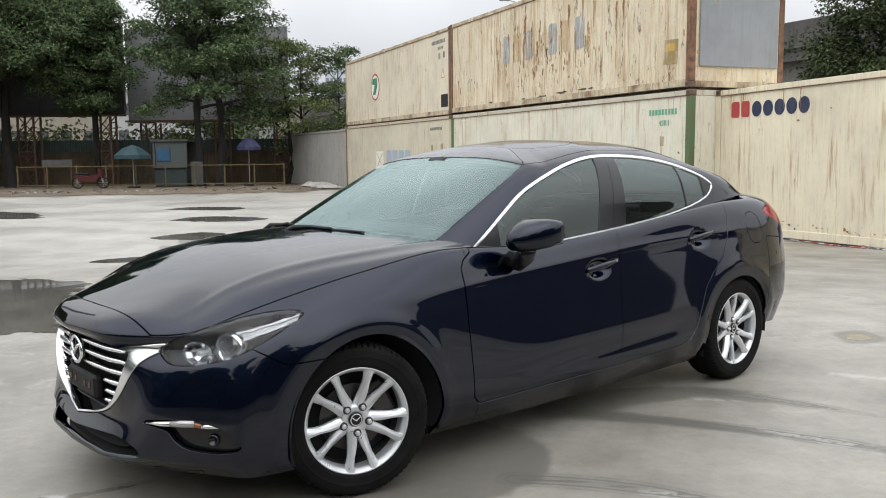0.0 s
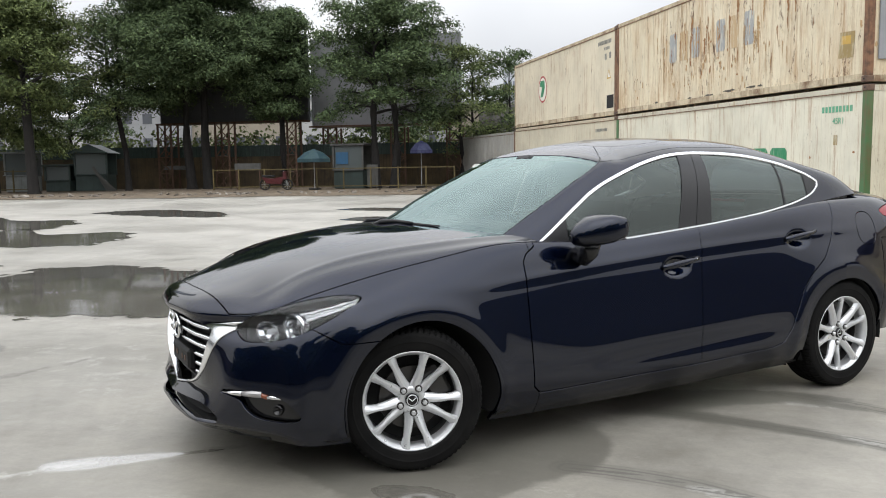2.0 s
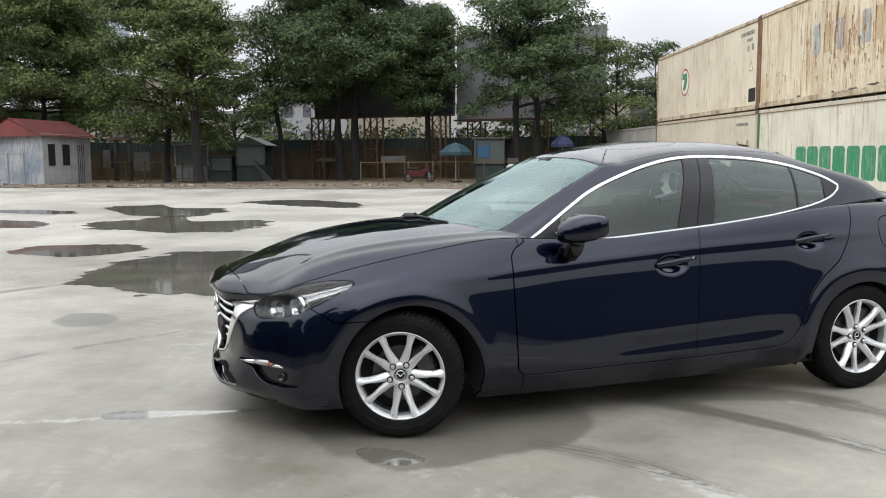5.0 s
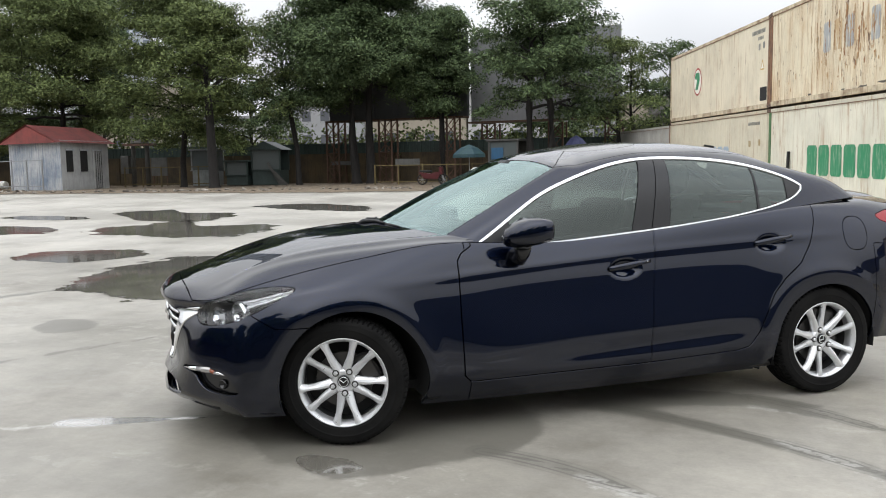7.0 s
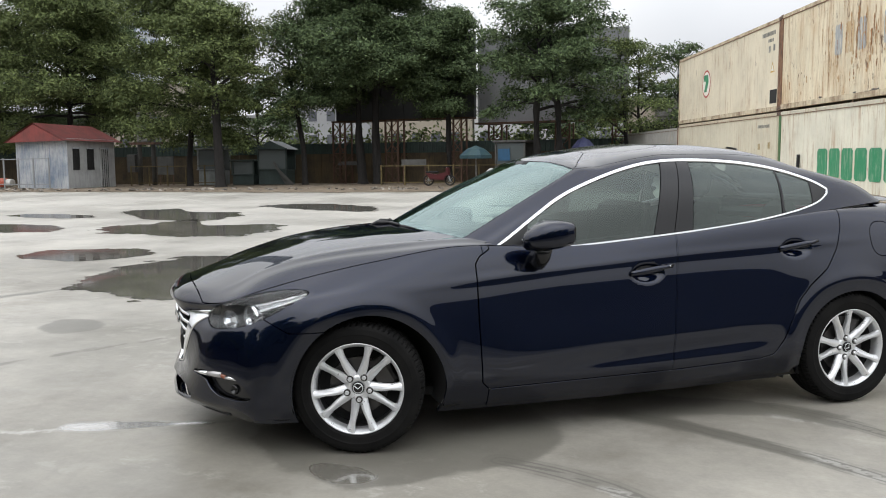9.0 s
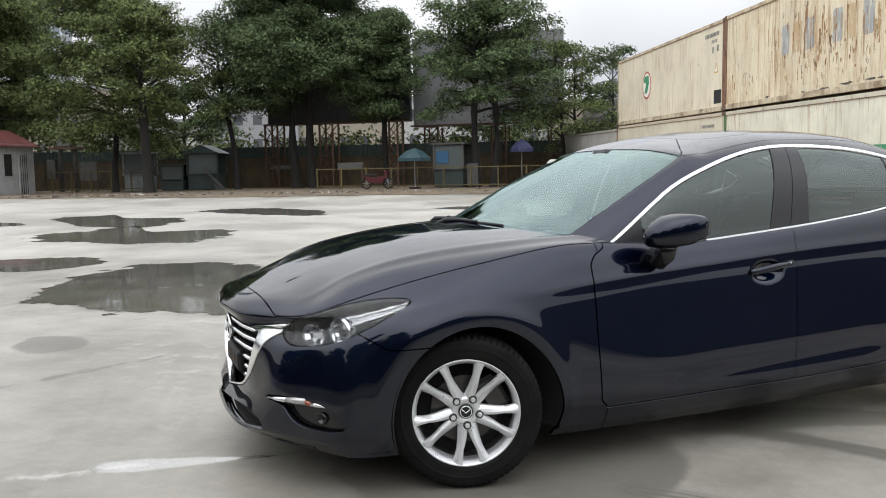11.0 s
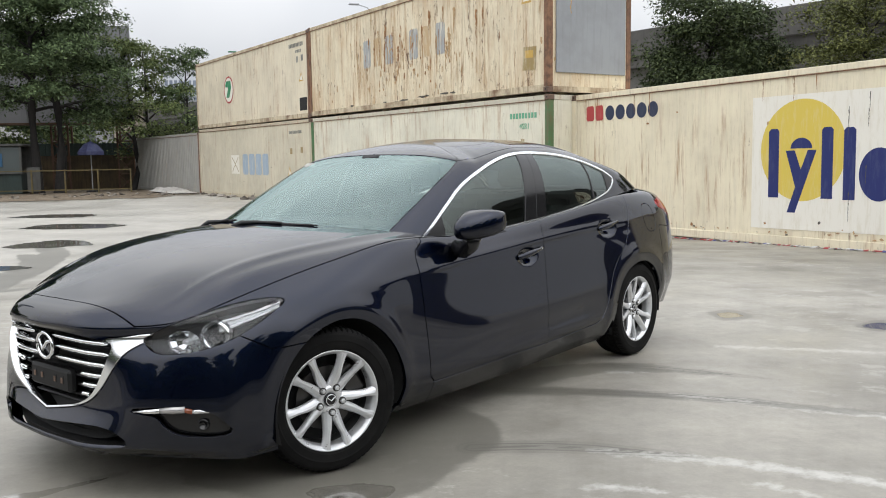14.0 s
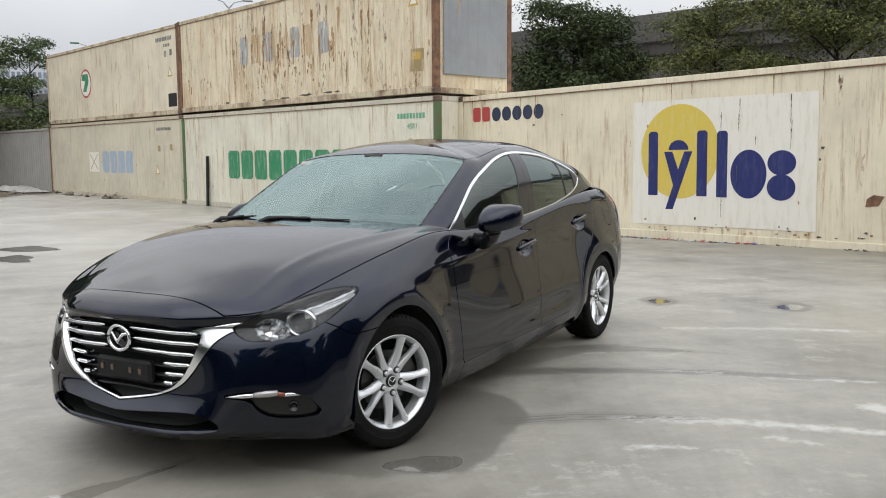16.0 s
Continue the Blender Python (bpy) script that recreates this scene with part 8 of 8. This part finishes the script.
for sg in (1, -1):
    # fog corner: chrome blade, clear and amber indicator, round lamp
    path = [near(fog_hole, P_FOG, p, HEIGHT, z)[0] + near(fog_hole, P_FOG, p, HEIGHT, z)[1] * -0.004 for p, z in ((-0.075, 0.386), (-0.02, 0.389), (0.03, 0.390))]
    bm = tube(bmesh.new(), path, [0.004, 0.0095, 0.011], 10)
    fog = part("fog_trim", dressed(bm, sg), M_CHROME, car, "chrome fog light trim", smooth=True)
    path = [near(fog_hole, P_FOG, p, HEIGHT, z)[0] + near(fog_hole, P_FOG, p, HEIGHT, z)[1] * -0.006 for p, z in ((0.03, 0.390), (0.075, 0.390), (0.12, 0.388))]
    part("indicator_lens", dressed(tube(bmesh.new(), path, [0.012, 0.015, 0.014], 10), sg), M_CLEAR_GREY, fog, "clear indicator lens", smooth=True)
    path = [near(fog_hole, P_FOG, p, HEIGHT, z)[0] + near(fog_hole, P_FOG, p, HEIGHT, z)[1] * -0.006 for p, z in ((0.118, 0.388), (0.15, 0.386))]
    part("indicator_amber", dressed(tube(bmesh.new(), path, [0.0110, 0.0105], 10), sg), M_AMBER, fog, "amber indicator bulb cover", smooth=True)
    path = [near(fog_hole, P_FOG, p, HEIGHT, z)[0] + near(fog_hole, P_FOG, p, HEIGHT, z)[1] * -0.006 for p, z in ((0.15, 0.386), (0.185, 0.383), (0.215, 0.374))]
    part("trim_end", dressed(tube(bmesh.new(), path, [0.011, 0.009, 0.003], 10), sg), M_CHROME, fog, smooth=True)
    p, nrm = near(fog_hole, P_FOG, 0.185, HEIGHT, 0.330)
    rot = nrm.to_track_quat("Y", "Z").to_matrix().to_4x4()
    bm = lathe([(0.0, -0.016), (0.012, -0.014), (0.016, -0.004), (0.021, -0.002), (0.023, -0.015)], 28)
    bm.transform(Matrix.Translation(p - nrm * 0.012) @ rot)
    part("fog_lamp", dressed(bm, sg), M_GLOSS_BLACK, fog, "small round fog lamp", smooth=True)
    # headlight inside
    lens = LAMPS_F[0 if sg > 0 else 1]
    p, nrm = near(lamp, P_LAMP, -0.018, HEIGHT, 0.662)
    axis = Vector((0.93, 0.36, 0.02)).normalized()
    rot = axis.to_track_quat("Y", "Z").to_matrix().to_4x4()
    c0 = Matrix.Translation(p - nrm * 0.026 - axis * 0.012) @ rot @ Matrix.Diagonal((1.50, 1.0, 1.36, 1))
    for nm, prof, mat in (("projector_ring", [(0.031, 0.004), (0.034, 0.012), (0.040, 0.014), (0.044, 0.008), (0.045, -0.02)], M_REFLECTOR), ("projector_bowl", [(0.031, 0.004), (0.027, -0.012), (0.018, -0.022)], M_REFLECTOR), ("projector_lens", [(0.0, 0.006), (0.008, 0.005), (0.015, 0.0), (0.0185, -0.008), (0.0195, -0.02)], M_GLOSS_BLACK)):
        bm = lathe(prof, 36)
        bm.transform(c0)
        part(nm, dressed(bm, sg), mat, lens, smooth=True)
    p, nrm = near(lamp, P_LAMP, -0.135, HEIGHT, 0.640)
    c0 = Matrix.Translation(p - nrm * 0.026) @ rot @ Matrix.Diagonal((1.86, 1.0, 1.42, 1))
    # the inner lamp: a bowl of ten polished facets round a capped bulb
    rim = [(0.036, 0.012), (0.034, 0.004), (0.026, -0.010), (0.014, -0.018), (0.006, -0.019)]
    for k in range(10):
        bm = bmesh.new()
        cols = []
        for a in (k * 36 + 1.5, k * 36 + 34.5):
            ca, sa = math.cos(radians(a)), math.sin(radians(a))
            cols.append([bm.verts.new((r * ca * 1.12, d, r * sa * 0.92)) for r, d in rim])
        for i in range(len(rim) - 1):
            bm.faces.new((cols[0][i], cols[0][i + 1], cols[1][i + 1], cols[1][i]))
        bm.normal_update()
        for f in bm.faces:
            if f.normal.y < 0:
                f.normal_flip()
        bm.transform(c0)
        part("reflector_facet", dressed(bm, sg), M_REFLECTOR, lens)
    bm = lathe([(0.0, 0.008), (0.005, 0.007), (0.008, 0.003), (0.009, -0.018)], 20)
    bm.transform(c0)
    part("bulb_cap", dressed(bm, sg), M_SATIN, lens, smooth=True)
    for q0, q1, lo0, lo1, hi0, hi1, mat, nm in ((0.012, 0.265, 0.672, 0.746, 0.712, 0.768, M_BLADE, "light_blade"), (0.02, 0.262, 0.673, 0.746, 0.682, 0.7505, M_DIFFUSER, "light_diffuser"), (0.02, 0.262, 0.702, 0.7615, 0.711, 0.767, M_DIFFUSER, "light_diffuser")):
        bm = bmesh.new()
        prev = None
        depth_in = 0.016 if nm == "light_blade" else 0.011
        for k in range(9):
            t = k / 8
            q = q0 + (q1 - q0) * t
            a, na = near(lamp, P_LAMP, q, HEIGHT, lo0 + (lo1 - lo0) * t)
            b, nb = near(lamp, P_LAMP, q, HEIGHT, hi0 + (hi1 - hi0) * t)
            row = [bm.verts.new(a - na * depth_in), bm.verts.new(b - nb * depth_in), bm.verts.new(b - nb * (depth_in + 0.014)), bm.verts.new(a - na * (depth_in + 0.014))]
            if prev:
                for i in range(4):
                    bm.faces.new((prev[i], prev[(i + 1) % 4], row[(i + 1) % 4], row[i]))
            prev = row
        bmesh.ops.recalc_face_normals(bm, faces=bm.faces)
        part(nm, dressed(bm, sg), mat, lens, "bright running light blade")

# ---- rear details ----
bm = bmesh.new()
prev = None
for k in range(25):
    y = -0.60 + 1.2 * k / 24
    s = 3.415 - 0.10 * (abs(y) / 0.6) ** 3
    h = 0.030 * (1 - (abs(y) / 0.62) ** 6)
    zb = 1.100 - 0.040 * (abs(y) / 0.6) ** 2
    row = [bm.verts.new((-(s - 0.15), y, zb - 0.004)), bm.verts.new((-(s - 0.06), y, zb + h * 0.4)), bm.verts.new((-(s - 0.01), y, zb + h * 0.8)), bm.verts.new((-(s + 0.008), y, zb - 0.003 + h * 0.8)), bm.verts.new((-(s + 0.002), y, zb - 0.04))]
    if prev:
        for i in range(4):
            bm.faces.new((prev[i], prev[i + 1], row[i + 1], row[i]))
    prev = row
bmesh.ops.recalc_face_normals(bm, faces=bm.faces)
part("boot_spoiler", bm, M_PAINT, car, "navy lip spoiler on the boot lid", smooth=True)

# ---- cabin ----
sk = top.inward(0.03)
flush("headliner", [(sk.V * [-1, 1, 1], -sk.N * [-1, 1, 1], sk.F), (sk.V * [-1, -1, 1], -sk.N * [-1, -1, 1], sk.F)], M_HEADLINER, car, "light grey headliner", merge=True)
sk = roof_glass.inward(0.03)
flush("sunroof_blind", [(sk.V * [-1, 1, 1], -sk.N * [-1, 1, 1], sk.F), (sk.V * [-1, -1, 1], -sk.N * [-1, -1, 1], sk.F)], M_HEADLINER, car, merge=True)
part("cabin_floor", boxed(-2.95, -0.70, 0.30, -0.55, 0.70, 0.34), M_SEAT, car)
part("bulkhead", boxed(-0.60, -0.72, 0.28, -0.55, 0.72, 0.90), M_DASH, car)
bm = plate([(-0.56, 0.93), (-0.80, 0.945), (-1.02, 0.93), (-1.09, 0.88), (-1.08, 0.72), (-0.98, 0.55), (-0.58, 0.50)], 1.38, "y", -0.69)
dash = part("dashboard", bm, M_DASH, car, "dark grey dashboard")
bm = boxed(-1.07, 0.24, 0.925, -0.86, 0.56, 0.985, 0.02)
part("instrument_hood", bm, M_DASH, dash)
part("screen", boxed(-1.02, -0.11, 0.935, -0.995, 0.11, 1.03, 0.006), M_GLOSS_BLACK, dash)
for sg in (1, -1):
    part("door_lining", plate([(-0.60, 0.30), (-0.62, 0.92), (-1.10, 0.942), (-1.42, 0.968), (-1.76, 0.998), (-2.08, 1.02), (-2.30, 1.045), (-2.40, 1.05), (-2.40, 0.30)], 0.03, "y", sg * 0.735 - 0.015), M_SEAT, car)
bm = bmesh.new()
pts = [(0.0, 0.185 * math.cos(2 * math.pi * k / 32), 0.185 * math.sin(2 * math.pi * k / 32)) for k in range(33)]
tube(bm, pts, 0.015, 8, cap=False)
box(bm, -0.02, -0.17, -0.02, 0.01, 0.17, 0.03)
box(bm, -0.02, -0.025, -0.17, 0.01, 0.025, 0.0)
part("steering_wheel", bm, M_GLOSS_BLACK, car, "black steering wheel", m=pose(-1.20, 0.36, 0.87, 0, 22, 0), smooth=False)


def seat(x, y, w, rear=False):
    bm = boxed(-0.26, -w / 2, 0.0, 0.26, w / 2, 0.17, 0.05)
    ob = part("rear_seat" if rear else "front_seat", bm, M_SEAT, car, "dark cloth seat", m=pose(x, y, 0.40))
    bm = boxed(-0.07, -w / 2, 0.0, 0.07, w / 2, 0.50 if rear else 0.60, 0.05)
    part("backrest", bm, M_SEAT, ob, m=pose(-0.25, 0, 0.12, 0, -20, 0))
    for yy in ((0,) if not rear else (-0.36, 0.36)):
        bm = boxed(-0.045, -0.13, 0, 0.045, 0.13, 0.17, 0.04)
        part("headrest", bm, M_SEAT, ob, m=pose(-0.475, yy, 0.735 if not rear else 0.53, 0, -14, 0))
    return ob


seat(-1.55, 0.37, 0.50)
seat(-1.55, -0.37, 0.50)
seat(-2.12, 0.0, 1.30, True)
part("parcel_shelf", boxed(-3.05, -0.62, 0.99, -2.62, 0.62, 1.02, 0.01), M_SEAT, car)
bm = boxed(-1.225, -0.12, 1.265, -1.195, 0.12, 1.325, 0.015)
part("rear_view_mirror", bm, M_PLASTIC, car)
M_STICKER = Mat("pale_sticker", (0.62, 0.70, 0.70), 0.5).m
def on_screen(name, y0, y1, r0, r1, material, label):
    """A thin patch that lies on the inside of the windscreen."""
    bm = bmesh.new()
    rows = []
    for i in range(5):
        row = []
        for k in range(7):
            p = on_glass(y0 + (y1 - y0) * k / 6, r0 + (r1 - r0) * i / 4)
            row.append(bm.verts.new((p.x - 0.016, y0 + (y1 - y0) * k / 6, p.z - 0.016)))
        rows.append(row)
    for p, q in zip(rows, rows[1:]):
        for k in range(6):
            bm.faces.new((p[k], p[k + 1], q[k + 1], q[k]))
    return part(name, bm, material, car, label)


on_screen("sticker", -0.56, -0.47, 1.72, 1.86, M_STICKER, "small pale sticker on the windscreen")
on_screen("sensor_shade", -0.15, 0.15, 1.70, 1.95, M_GLOSS_BLACK, "black sensor shade on the windscreen")
part("mirror_console", boxed(-1.21, -0.07, 1.31, -1.12, 0.07, 1.345, 0.015), M_PLASTIC, car)
p0 = on_glass(-0.50, 1.72)
part("windscreen_sticker", boxed(-0.002, -0.04, -0.016, 0.002, 0.04, 0.016), M_HEADLINER, car, "small pale windscreen sticker", m=Matrix.Translation(p0 + Vector((-0.022, 0, -0.008))) @ pose(0, 0, 0, 0, -52, 0))
